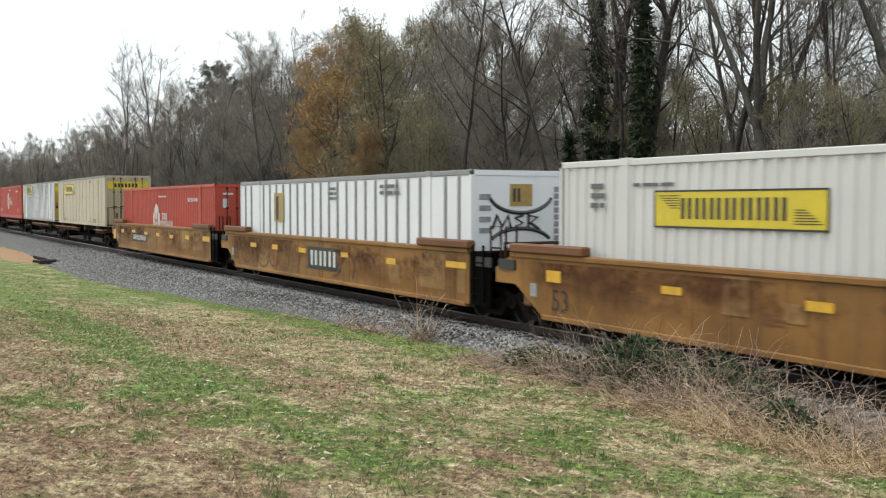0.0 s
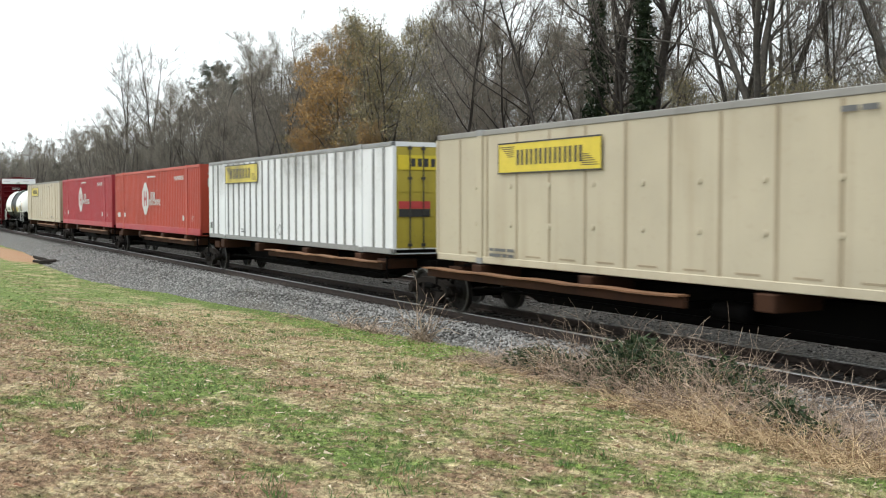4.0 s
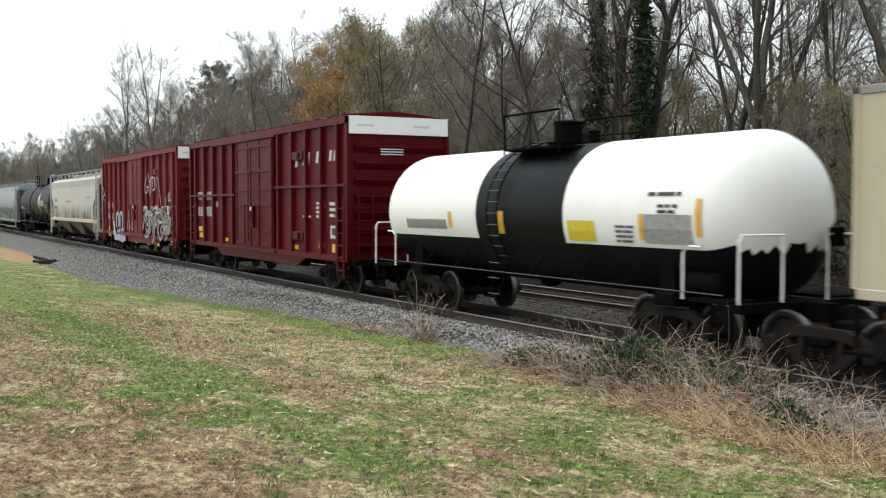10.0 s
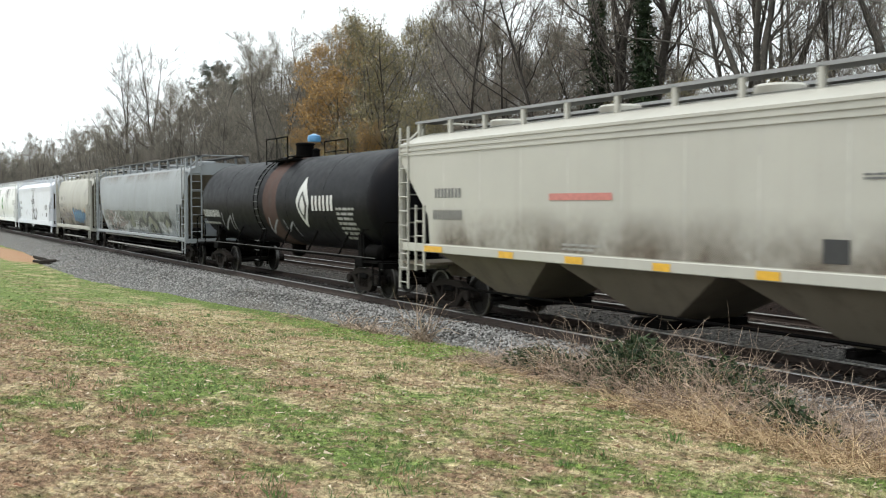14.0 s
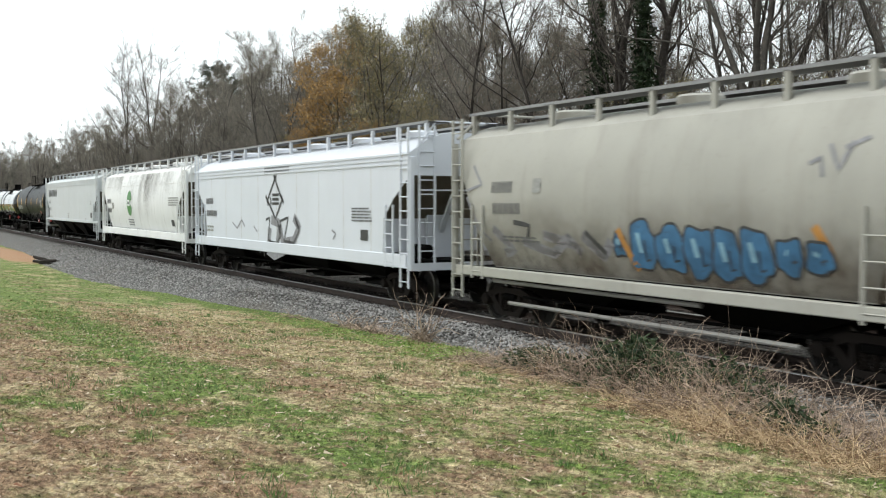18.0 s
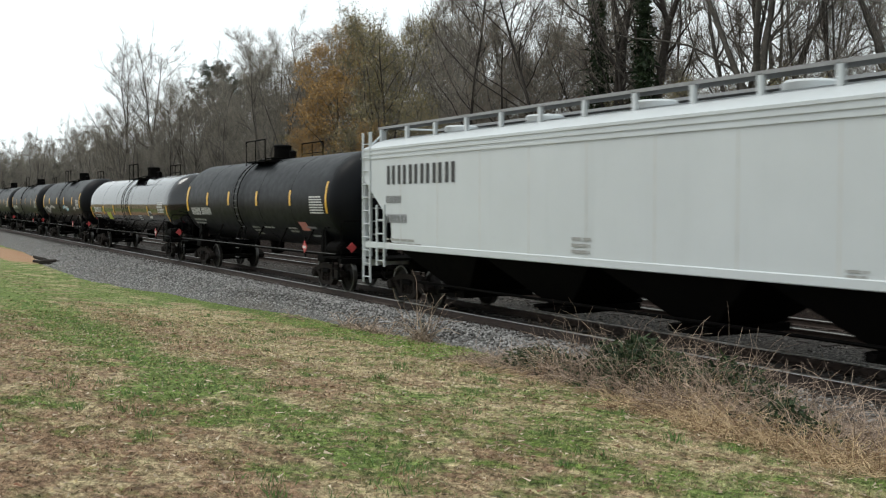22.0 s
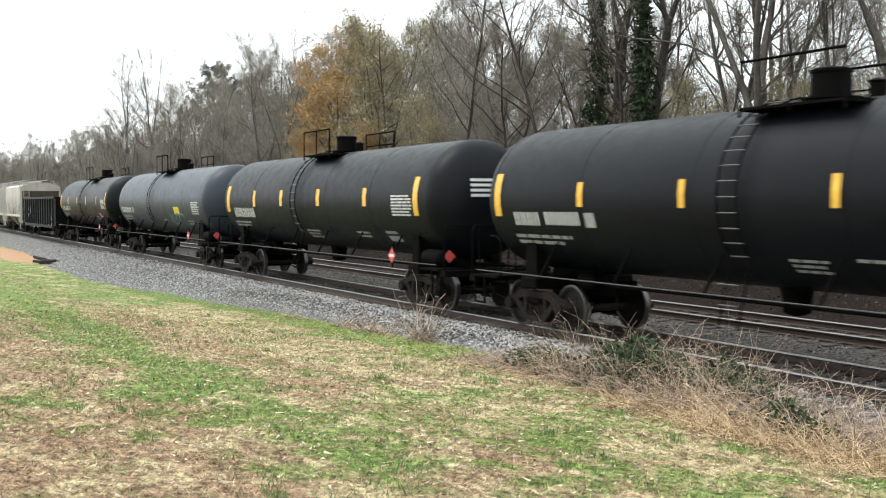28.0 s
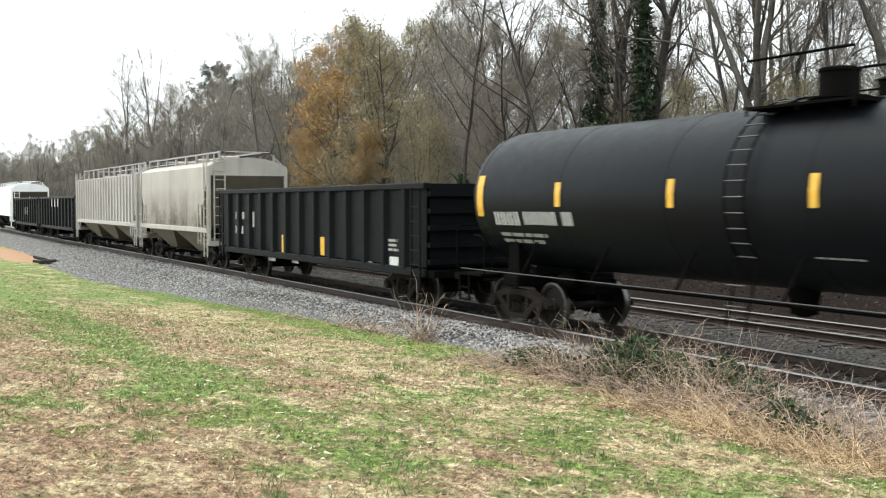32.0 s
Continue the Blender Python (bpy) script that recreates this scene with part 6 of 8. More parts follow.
tagged(put("thicket", raw("thicket", *build_thicket(3, 190000, 11.5, 34, 0.0, 9.5, 0.6, 1.8, 0.005, 0.011, 0.9), M_THICKET)), "dense tangle of bare twigs in the woods", "undergrowth", kind="stuff")
tagged(put("far_woods", raw("far_woods", *build_thicket(6, 30000, 36, 62, 0.0, 1.5, 4.0, 9.5, 0.04, 0.09, 4.0), M_FARWOOD)), "deep woods of thin bare stems", "woods", kind="stuff")
tagged(put("shrub_layer", raw("shrub_layer", *build_thicket(9, 80000, 8.6, 20, 0.0, 2.6, 0.06, 0.14, 0.018, 0.035, 0.2), M_BRUSHLEAF)), "low brown and olive shrubs under the trees", "shrubs", kind="stuff")


# ---- brambles and weeds beside the track ----
def build_canes(seed, count, cx, cy, sx, sy, hgt, rad, length):
    rng = np.random.default_rng(seed)
    v, f = [], []
    for i in range(count):
        x, y = cx + rng.uniform(-1, 1) * sx, cy + rng.uniform(-1, 1) * sy
        a = rng.uniform(0, 6.28)
        pts = grow(rng, (x, y, ground_z(x, y) - 0.02), (math.cos(a) * 0.8, math.sin(a) * 0.8, 1.0), length * rng.uniform(0.4, 1.2), 0.28, -0.22, 6)
        z0 = ground_z(x, y)
        pts = [np.array((p[0], p[1], max(z0 + 0.02, z0 + (p[2] - z0) * hgt))) for p in pts]
        tube(v, f, pts, [rad * (1 - 0.1 * j) for j in range(7)], 3)
    return v, f


for n, (cnt, cx, cy, sx, sy, hg, ln, mt, nm) in enumerate((
        (1700, -11.2, -3.5, 1.9, 0.6, 1.0, 1.25, M_CANE, "bramble_canes"), (900, -14.2, -3.5, 1.9, 0.5, 0.75, 0.8, M_CANE, "bramble_canes"),
        (1500, -8.6, -3.8, 1.7, 0.7, 0.85, 1.1, M_CANE, "bramble_canes"), (600, -8.0, -4.5, 2.4, 0.45, 0.65, 0.6, M_STRAW, "dry_straw"), (300, -9.6, -3.9, 0.5, 0.4, 1.1, 0.7, M_STRAW, "dry_straw"), (700, -7.4, -4.9, 1.3, 0.35, 1.0, 0.55, M_STRAW, "dry_straw"), (450, -9.4, -4.6, 1.1, 0.3, 0.9, 0.5, M_STRAW, "dry_straw"), (260, -13.1, -3.6, 0.35, 0.3, 1.0, 0.7, M_STRAW, "dry_straw"), (300, -12.6, -4.1, 2.6, 0.3, 0.55, 0.5, M_STRAW, "dry_straw"),
        (90, -19.8, -2.5, 0.35, 0.15, 1.35, 1.1, M_CANE, "dead_weed"), (140, -22.6, -2.6, 1.2, 0.2, 1.0, 0.75, M_CANE, "dead_weed"), (20, -26.5, -2.8, 0.6, 0.2, 1.0, 0.6, M_CANE, "dead_weed"))):
    tagged(put(nm, raw(nm, *build_canes(300 + n, cnt, cx, cy, sx, sy, hg, 0.009 if nm == "dead_weed" else 0.0042, ln), mt)), "tangle of dry thorny stems beside the ballast" if mt is M_CANE else "matted dry straw-coloured grass", "weeds", kind="stuff")


def build_bramble_leaves():
    rng = np.random.default_rng(33)
    v, f = [], []
    for cx, cy, sx, sy, top, count in ((-11.3, -3.5, 1.3, 0.5, 0.8, 3600), (-9.8, -3.4, 1.1, 0.5, 0.7, 1300), (-13.6, -3.5, 1.2, 0.4, 0.45, 1100), (-8.0, -4.2, 0.7, 0.3, 0.4, 500)):
        for i in range(count):
            a, b = rng.normal(0, 0.5, 2)
            x, y = cx + a * sx, cy + b * sy
            z = ground_z(x, y) + top * rng.uniform(0, 1) * max(0.15, 1 - 0.5 * (a * a + b * b)) + 0.2 * noise.noise((x * 2, y * 2, 3))
            blade(v, f, np.array((x, y, z)), rng.normal(0, 1, 3), rng.uniform(0.04, 0.09), 0.022, rng)
    return v, f


tagged(put("bramble_leaves", raw("bramble_leaves", *build_bramble_leaves(), M_BRAMBLE)), "dark green leaves among the brambles", "weeds", kind="stuff")


def build_tufts():
    rng = np.random.default_rng(17)
    v, f = [], []
    for i in range(150):
        ang, rr = rng.uniform(radians(36), radians(86)), math.sqrt(rng.uniform(5.2 ** 2, 24 ** 2))
        cx, cy = -rr * math.sin(ang), EYE[1] + rr * math.cos(ang)
        if cy > toe(cx) - 0.2:
            continue
        n, s = int(rng.uniform(14, 46)), rng.uniform(0.04, 0.13)
        for j in range(n):
            x, y = cx + rng.normal(0, s), cy + rng.normal(0, s)
            blade(v, f, np.array((x, y, ground_z(x, y) - 0.01)), np.array((rng.normal(0, 0.35), rng.normal(0, 0.35), 1.0)), rng.uniform(0.05, 0.13), rng.uniform(0.004, 0.008), rng)
    return v, f


def build_thatch(seed, count, hgt, wid):
    """Small clumps of blades over the whole lawn."""
    rng = np.random.default_rng(seed)
    a = rng.uniform(radians(35), radians(87), count)
    r = np.sqrt(rng.uniform(5.0 ** 2, 30 ** 2, count))
    cx, cy = -r * np.sin(a), EYE[1] + r * np.cos(a)
    keep = [i for i in range(count) if cy[i] < toe(cx[i]) - 0.15]
    n = 9
    p = np.repeat(np.stack([cx[keep], cy[keep]], 1), n, 0) + rng.normal(0, 0.035, (len(keep) * n, 2))
    p = np.array([(x, y, ground_z(x, y) - 0.004) for x, y in p])
    d = rng.normal(0, 0.75, p.shape) + (0, 0, 1)
    d /= np.linalg.norm(d, axis=1)[:, None]
    big = np.clip(np.repeat(r[keep], n) / 12, 0.7, 2.0)
    return slivers(p, d, rng.uniform(0.4, 1, len(p)) * hgt, rng.uniform(0.6, 1, len(p)) * wid * big, rng)


M_TUFT = island_leaf("green_tufts", (0.08, 0.17, 0.05), (0.2, 0.32, 0.1), 0.7)
tagged(put("grass_tufts", raw("grass_tufts", *build_tufts(), M_TUFT)), "small upright tufts of green grass", "grass", kind="stuff")


M_DRYTUFT = island_leaf("dry_grass_tufts", (0.85, 0.7, 0.42), (0.3, 0.2, 0.1), 0.8)
tagged(put("dry_grass", raw("dry_grass", *build_thatch(61, 6500, 0.06, 0.0045), M_DRYTUFT)), "pale dead grass standing in small clumps", "grass", kind="stuff")
tagged(put("green_grass", raw("green_grass", *build_thatch(62, 4500, 0.055, 0.005), M_TUFT)), "small green clumps among the dead grass", "grass", kind="stuff")


def build_litter():
    rng = np.random.default_rng(12)
    v, f = [], []
    for ang, rr in zip(rng.uniform(radians(35), radians(87), 15000), np.sqrt(rng.uniform(5.0 ** 2, 24 ** 2, 15000))):
        x, y = -rr * math.sin(ang), EYE[1] + rr * math.cos(ang)
        if y < toe(x) - 0.1:
            blade(v, f, np.array((x, y, ground_z(x, y) + rng.uniform(0.01, 0.04))), rng.normal(0, 1, 3) * (1, 1, 0.35), rng.uniform(0.02, 0.055), rng.uniform(0.005, 0.014), rng)
    return v, f


M_LITTER = island_leaf("fallen_leaves", (0.76, 0.64, 0.48), (0.22, 0.1, 0.055), 0.8)
tagged(put("fallen_leaves", raw("fallen_leaves", *build_litter(), M_LITTER)), "small dry leaves scattered over the lawn", "leaves", kind="stuff")


def build_debris():
    t = tagged(new("debris_pile"), "small pile of dark broken timber on the bank", "debris")
    rng = random.Random(21)
    for i in range(14):
        bm = bmesh.new()
        l = rng.uniform(0.5, 1.3)
        cbox(bm, -l / 2, -0.09, -0.07, l / 2, 0.09, 0.07, 0.02)
        x, y = -62.5 + rng.uniform(-1.8, 1.8), -3.8 + rng.uniform(-0.5, 0.4)
        part("broken_tie", bm, M_TIE, t, at=pose(x, y, ground_z(x, y) + rng.uniform(0.05, 0.3), rng.uniform(-20, 20), rng.uniform(-15, 15), rng.uniform(0, 180)))


build_debris()


# ---- the train, front to rear ----
well_a, well_a_side = well_car(-8.8, "ochre well car with faded paint carrying a container")
box_a, box_a_side = container(-8.4, 0.45, "corrugated", M_WARMWHITE, "off-white corrugated container with a yellow sign")
well_b, well_b_side = well_car(-27.9, "ochre well car with a black and white plate")
box_b, box_b_side = container(-27.9, 0.42, "ribbed", M_WHITE, "white ribbed container with spray paint on its end", M_GREYRAIL, doors=False)
well_c, well_c_side = well_car(-47.3, "ochre well car with a lettered plate and yellow markers")
box_c, box_c_side = container(-47.2, 0.42, "corrugated", M_RED_A, "red corrugated container with a white house emblem", rod_mat=M_RUST)
spine_unit(-68.15, "leading unit of a low rusty spine car", True, ((-8.2, 0.55), (6.1, 8.6)))
box_d, box_d_side = container(-68.15, 1.24, "smooth", M_CREAM, "cream container with stained doors and a yellow sign", M_DULLGREY, M_CREAM_OLD, rod_mat=M_DARKRAIL)
spine_unit(-86.6, "low rusty spine car unit under a white container", False)
box_e, box_e_side = container(-86.6, 1.24, "ribbed", M_WHITE, "white ribbed container with yellow doors and sign", M_GREYRAIL, M_DOORYEL, rod_mat=M_DARKRAIL)
spine_unit(-104.0, "low rusty spine car unit under a red container", False)
box_f, box_f_side = container(-104.0, 1.24, "corrugated", M_RED_A, "orange-red corrugated container with a white hexagon emblem", rod_mat=M_RUST)
spine_unit(-121.1, "low rusty spine car unit under a crimson container", False)
box_g, box_g_side = container(-121.1, 1.24, "corrugated", M_RED_B, "crimson corrugated container with a white hexagon emblem", rod_mat=M_RUST)
spine_unit(-138.6, "last unit of a low rusty spine car", False)
box_h, box_h_side = container(-138.6, 1.24, "smooth", M_CREAM, "cream smooth-sided container with a yellow sign", M_DULLGREY, M_CREAM_OLD, rod_mat=M_DARKRAIL)
tank_a, tank_a_side = tank_car(-155.0, 6.3, 1.42, 2.33, M_TANKWHITE, "white tank car with a black belly and centre band", -0.55, M_OLDBLACK, (-1.25, 1.95, M_BLACK), rail_mat=M_TANKWHITE)
boxcar_a, boxcar_a_side = boxcar(-170.7, 7.8, M_BOX_RED, "dark red boxcar with white slanted lettering", (-1.85, 1.88))
boxcar_b, boxcar_b_side = boxcar(-188.3, 7.8, M_BOX_RED_B, "red boxcar covered in white and blue graffiti", (-1.55, 1.5), False)
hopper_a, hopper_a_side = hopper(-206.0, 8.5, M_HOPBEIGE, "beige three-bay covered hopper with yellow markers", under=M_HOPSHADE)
tank_b, tank_b_side = tank_car(-224.3, 8.4, 1.45, 2.6, M_OLDBLACK, "old black tank car with rust band and white emblem", -1.05, None, (-0.95, 0.7, M_RUST))
hopper_b, hopper_b_side = hopper(-243.25, 9.3, M_HOPGREY, "dull grey covered hopper with graffiti along its foot", sill=(1.0, 1.14), cut=((0, 3.7), (1.9, 1.2)), grooves=False, bulge=0.24, peak=4.2)
hopper_c, hopper_c_side = hopper(-260.6, 6.1, M_HOPBEIGE_B, "short dusty beige covered hopper with blue graffiti", sill=(1.0, 1.2), cut=((0, 3.75), (0.3, 3.2), (1.3, 1.3)), grooves=False, bulge=0.3, bays=2)
hopper_d, hopper_d_side = hopper(-278.0, 9.25, M_HOPLIGHT, "pale grey covered hopper with a black diamond emblem", sill=(0.97, 1.3), eave=3.75, cut=((0, 3.2), (0.9, 2.65), (1.45, 2.15), (1.5, 1.3)), bays=4)
hopper_e, hopper_e_side = hopper(-297.2, 8.5, M_HOPWHITE, "stained white covered hopper with a green emblem", sill=(0.97, 1.3), cut=((0, 3.4), (1.1, 2.5), (1.45, 2.0), (1.5, 1.3)), grooves=False, bulge=0.22)
hopper_f, hopper_f_side = hopper(-316.6, 9.65, M_HOPPROC, "cool grey covered hopper with black lettering", sill=(1.4, 1.55), cut=((0, 3.2), (1.65, 2.05), (1.7, 1.55)), bays=4)
tank_c, tank_c_side = tank_car(-336.4, 8.25, 1.45, 2.63, M_BLACK, "satin black tank car with yellow reflective strips", -0.7)
tank_d, tank_d_side = tank_car(-356.2, 9.65, 1.38, 2.49, M_GLOSS, "long glossy black tank car with yellow strips", 0.2)
tank_e, tank_e_side = tank_car(-375.9, 8.25, 1.45, 2.63, M_BLACK, "satin black tank car with pale graffiti scrawls", 0.4)
tank_f, tank_f_side = tank_car(-394.75, 8.25, 1.45, 2.63, M_BLACK, "satin black tank car with yellow reflective strips", -0.6)
tank_g, tank_g_side = tank_car(-413.0, 8.55, 1.45, 2.63, M_BLACK, "satin black tank car with yellow reflective strips", -0.7)
tank_h, tank_h_side = tank_car(-431.45, 8.37, 1.45, 2.63, M_SLATE, "slate grey tank car with a yellow panel", -0.9)
tank_i, tank_i_side = tank_car(-450.2, 8.25, 1.45, 2.63, M_BLACK, "satin black tank car with yellow reflective strips", 0.2)
gondola_a, gondola_a_side, gondola_a_rib = gondola(-468.0, 8.1, "black ribbed open gondola with yellow markers")
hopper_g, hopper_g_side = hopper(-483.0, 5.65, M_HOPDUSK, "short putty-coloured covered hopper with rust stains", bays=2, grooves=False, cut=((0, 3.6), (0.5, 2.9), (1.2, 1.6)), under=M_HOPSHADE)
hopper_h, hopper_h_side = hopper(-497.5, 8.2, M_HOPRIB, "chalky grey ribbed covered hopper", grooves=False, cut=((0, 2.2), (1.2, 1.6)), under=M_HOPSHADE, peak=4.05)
for u in np.linspace(-7.6, 7.6, 22):
    boxes("side_rib", [(u - 0.06, -1.66, 1.62, u + 0.06, -1.57, 3.9)], M_HOPRIB, hopper_h)
gondola_b, gondola_b_side, gondola_b_rib = gondola(-514.0, 7.6, "black open gondola with a white sign", n=11)
gondola_c, gondola_c_side, gondola_c_rib = gondola(-529.5, 7.3, "black open gondola with a small white sign", n=11)
hopper_i, hopper_i_side = hopper(-547.0, 8.5, M_HOPWHITE, "white covered hopper with a raised catwalk", grooves=False)

# ---- painted marks, signs and graffiti ----
decal(well_a, "paint_patch", [(-3.01, 0.85, -2.44, 1.44), (-1.79, 0.84, -1.39, 1.12)], M_WELL_PALE, well_a_side)
for spot in ((-7.7, 1.04, -7.23, 1.26), (-4.4, 1.06, -3.91, 1.19), (-1.39, 1.05, -0.91, 1.19),):
    decal(well_a, "yellow_marker", [spot], M_YELLOW, well_a_side)
decal(well_b, "nameplate", [(-0.97, 0.64, 1.48, 1.28)], M_INK, well_b_side)
word(well_b, -0.71, 0.75, 1.31, 1.18, 3, M_LETTER, well_b_side)
for spot in ((-1.69, 1.07, -1.09, 1.21), (1.51, 1.07, 1.99, 1.2), (-6.19, 1.08, -5.59, 1.22), (-4.04, 1.07, -3.51, 1.23), (4.36, 1.03, 4.89, 1.18), (7.44, 1.11, 8.34, 1.25),):
    decal(well_b, "yellow_marker", [spot], M_YELLOW, well_b_side)
decal(well_b, "paint_patch", [(6.17, 0.59, 7.4, 1.39), (4.5, 0.57, 5.14, 1.04), (-5.47, 0.34, -3.97, 0.87), (7.96, 0.58, 8.3, 1.08)], M_WELL_PALE, well_b_side)
decal(well_c, "nameplate", [(-4.77, 0.72, -1.69, 1.12)], M_INK, well_c_side)
word(well_c, -4.56, 0.8, -1.83, 1.04, 10, M_LETTER, well_c_side)
for spot in ((-9.15, 0.71, -8.57, 1.21), (-7.22, 1.07, -6.62, 1.24), (-4.84, 1.13, -4.08, 1.26), (-2.21, 1.09, -1.63, 1.22), (0.04, 1.07, 0.65, 1.22), (2.42, 1.05, 3.0, 1.2), (4.94, 1.08, 5.5, 1.24), (7.46, 1.08, 8.39, 1.27),):
    decal(well_c, "yellow_marker", [spot], M_YELLOW, well_c_side)
decal(well_c, "paint_patch", [(4.43, 0.68, 5.5, 1.48), (6.1, 0.7, 7.41, 1.53), (2.25, 0.74, 2.76, 1.08)], M_WELL_PALE, well_c_side)
decal(box_a, "sign", [(-5.31, 1.68, -1.65, 2.3)], M_SIGNYEL, box_a_side)
word(box_a, -4.65, 1.83, -2.33, 2.17, 7, M_INKUP, box_a_side)
lines(box_a, -5.87, 2.37, -4.72, 2.48, 1, M_GREYLETTER, box_a_side)
lines(box_a, -7.08, 2.0, -6.58, 2.52, 3, M_GREYLETTER, box_a_side)
decal(box_b, "emblem", [(-4.55, 1.52, -3.67, 2.45)], M_OCHRE, box_b_side)
decal(box_b, "emblem_bar", [(-4.37, 1.59, -4.12, 2.34)], M_INKUP, box_b_side)
lines(box_b, 0.07, 2.22, 0.65, 2.63, 3, M_GREYLETTER, box_b_side)
lines(box_b, 3.45, 2.34, 4.7, 2.67, 2, M_GREYLETTER, box_b_side)
house_emblem(box_c, -1.72, 1.08, -0.47, 2.12, box_c_side)
word(box_c, -0.02, 1.38, 0.9, 1.69, 3, M_LETTER, box_c_side)
word(box_c, -0.35, 1.07, 1.84, 1.35, 9, M_LETTER, box_c_side)
lines(box_c, -0.65, 2.39, 0.9, 2.51, 1, M_LETTER, box_c_side)
word(box_c, 4.23, 2.19, 5.8, 2.34, 10, M_LETTER, box_c_side)
decal(box_d, "sign", [(-5.32, 1.9, -1.78, 2.54)], M_SIGNYEL, box_d_side)
word(box_d, -4.6, 2.07, -2.3, 2.38, 7, M_INKUP, box_d_side)
lines(box_d, 4.51, 0.18, 5.54, 0.43, 2, M_GREYLETTER, box_d_side)
lines(box_d, -5.66, 0.17, -4.68, 0.4, 2, M_GREYLETTER, box_d_side)
lines(box_d, 3.48, 2.53, 4.22, 2.68, 1, M_GREYLETTER, box_d_side)
decal(box_e, "sign", [(-5.89, 2.01, -2.26, 2.67)], M_SIGNYEL, box_e_side)
word(box_e, -5.31, 2.17, -2.95, 2.53, 7, M_INKUP, box_e_side)
lines(box_e, -4.06, 0.28, -3.49, 0.45, 2, M_GREYLETTER, box_e_side)
decal(box_e, "label_plate", [(-7.86, 0.36, -7.58, 0.58)], M_GREYLETTER, box_e_side)
spray(box_e, "diamond_mark", [(-0.12, 0.62), (0.09, 0.46), (-0.12, 0.28), (-0.33, 0.44), (-0.12, 0.62)], 0.04, M_GREYLETTER, box_e_side, 0.004)
hexagon_emblem(box_f, -1.95, 0.82, -0.52, 2.23, box_f_side)
word(box_f, -0.15, 1.49, 0.74, 1.82, 3, M_LETTER, box_f_side)
word(box_f, -0.47, 1.21, 1.7, 1.49, 9, M_LETTER, box_f_side)
lines(box_f, -0.82, 2.5, 0.88, 2.63, 1, M_LETTER, box_f_side)
word(box_f, 4.12, 2.29, 5.7, 2.47, 10, M_LETTER, box_f_side)
for spot in ((5.43, 0.58, 5.7, 0.79), (-7.38, 0.6, -6.8, 0.83), (-5.91, 0.61, -5.58, 0.82),):
    decal(box_f, "side_mark", [spot], M_LETTER, box_f_side)
hexagon_emblem(box_g, -2.01, 0.85, -0.58, 2.23, box_g_side)
word(box_g, -0.2, 1.59, 0.66, 1.88, 3, M_LETTER, box_g_side)
word(box_g, -0.5, 1.27, 1.67, 1.56, 9, M_LETTER, box_g_side)
lines(box_g, -0.87, 2.52, 0.7, 2.66, 1, M_LETTER, box_g_side)
word(box_g, 4.04, 2.3, 5.57, 2.49, 10, M_LETTER, box_g_side)
for spot in ((5.28, 0.59, 5.6, 0.81), (-6.01, 0.59, -5.64, 0.84),):
    decal(box_g, "side_mark", [spot], M_LETTER, box_g_side)
decal(box_h, "sign", [(-5.54, 1.87, -1.96, 2.52)], M_SIGNYEL, box_h_side)
word(box_h, -4.8, 2.02, -2.66, 2.35, 7, M_INKUP, box_h_side)
lines(box_h, 4.3, 0.24, 5.32, 0.41, 2, M_GREYLETTER, box_h_side)
lines(box_h, 4.41, 2.54, 5.13, 2.63, 1, M_GREYLETTER, box_h_side)
lines(box_h, 3.09, 2.49, 3.74, 2.64, 1, M_GREYLETTER, box_h_side)
decal(box_h, "white_patch", [(-0.39, 0.43, -0.1, 0.67)], M_LETTER, box_h_side)
decal(tank_a, "yellow_panel", [(1.97, 1.84, 2.81, 2.22)], M_SIGNYEL, tank_a_side)
for spot in ((-0.46, 1.91, -0.26, 2.38), (-2.6, 2.0, -2.44, 2.35), (4.05, 1.91, 4.17, 2.36), (5.45, 2.0, 5.58, 2.61),):
    decal(tank_a, "strip", [spot], M_YELLOW, tank_a_side)
word(tank_a, -4.64, 1.95, -2.65, 2.17, 8, M_INK, tank_a_side)
lines(tank_a, 4.26, 2.66, 5.15, 2.77, 1, M_INK, tank_a_side)
lines(tank_a, 4.53, 2.37, 5.1, 2.56, 2, M_INK, tank_a_side)
lines(tank_a, 3.4, 1.85, 3.99, 2.19, 4, M_GREYLETTER, tank_a_side)
decal(tank_a, "data_panel", [(4.18, 1.86, 5.36, 2.35)], M_DIMLETTER, tank_a_side)
word(boxcar_a, 3.31, 3.64, 4.02, 4.04, 1, M_LETTER, boxcar_a_side, lean=0.25)
word(boxcar_a, 4.28, 3.67, 4.97, 4.04, 1, M_LETTER, boxcar_a_side, lean=0.25)
word(boxcar_a, 5.32, 3.7, 5.97, 4.04, 1, M_LETTER, boxcar_a_side, lean=0.25)
word(boxcar_a, 6.3, 3.73, 6.96, 4.02, 1, M_LETTER, boxcar_a_side, lean=0.25)
word(boxcar_a, -6.95, 2.68, -5.09, 2.98, 4, M_LETTER, boxcar_a_side)
word(boxcar_a, -6.95, 2.04, -5.09, 2.41, 6, M_LETTER, boxcar_a_side)
lines(boxcar_a, -1.4, 4.11, -0.08, 4.39, 3, M_LETTER, boxcar_a_side)
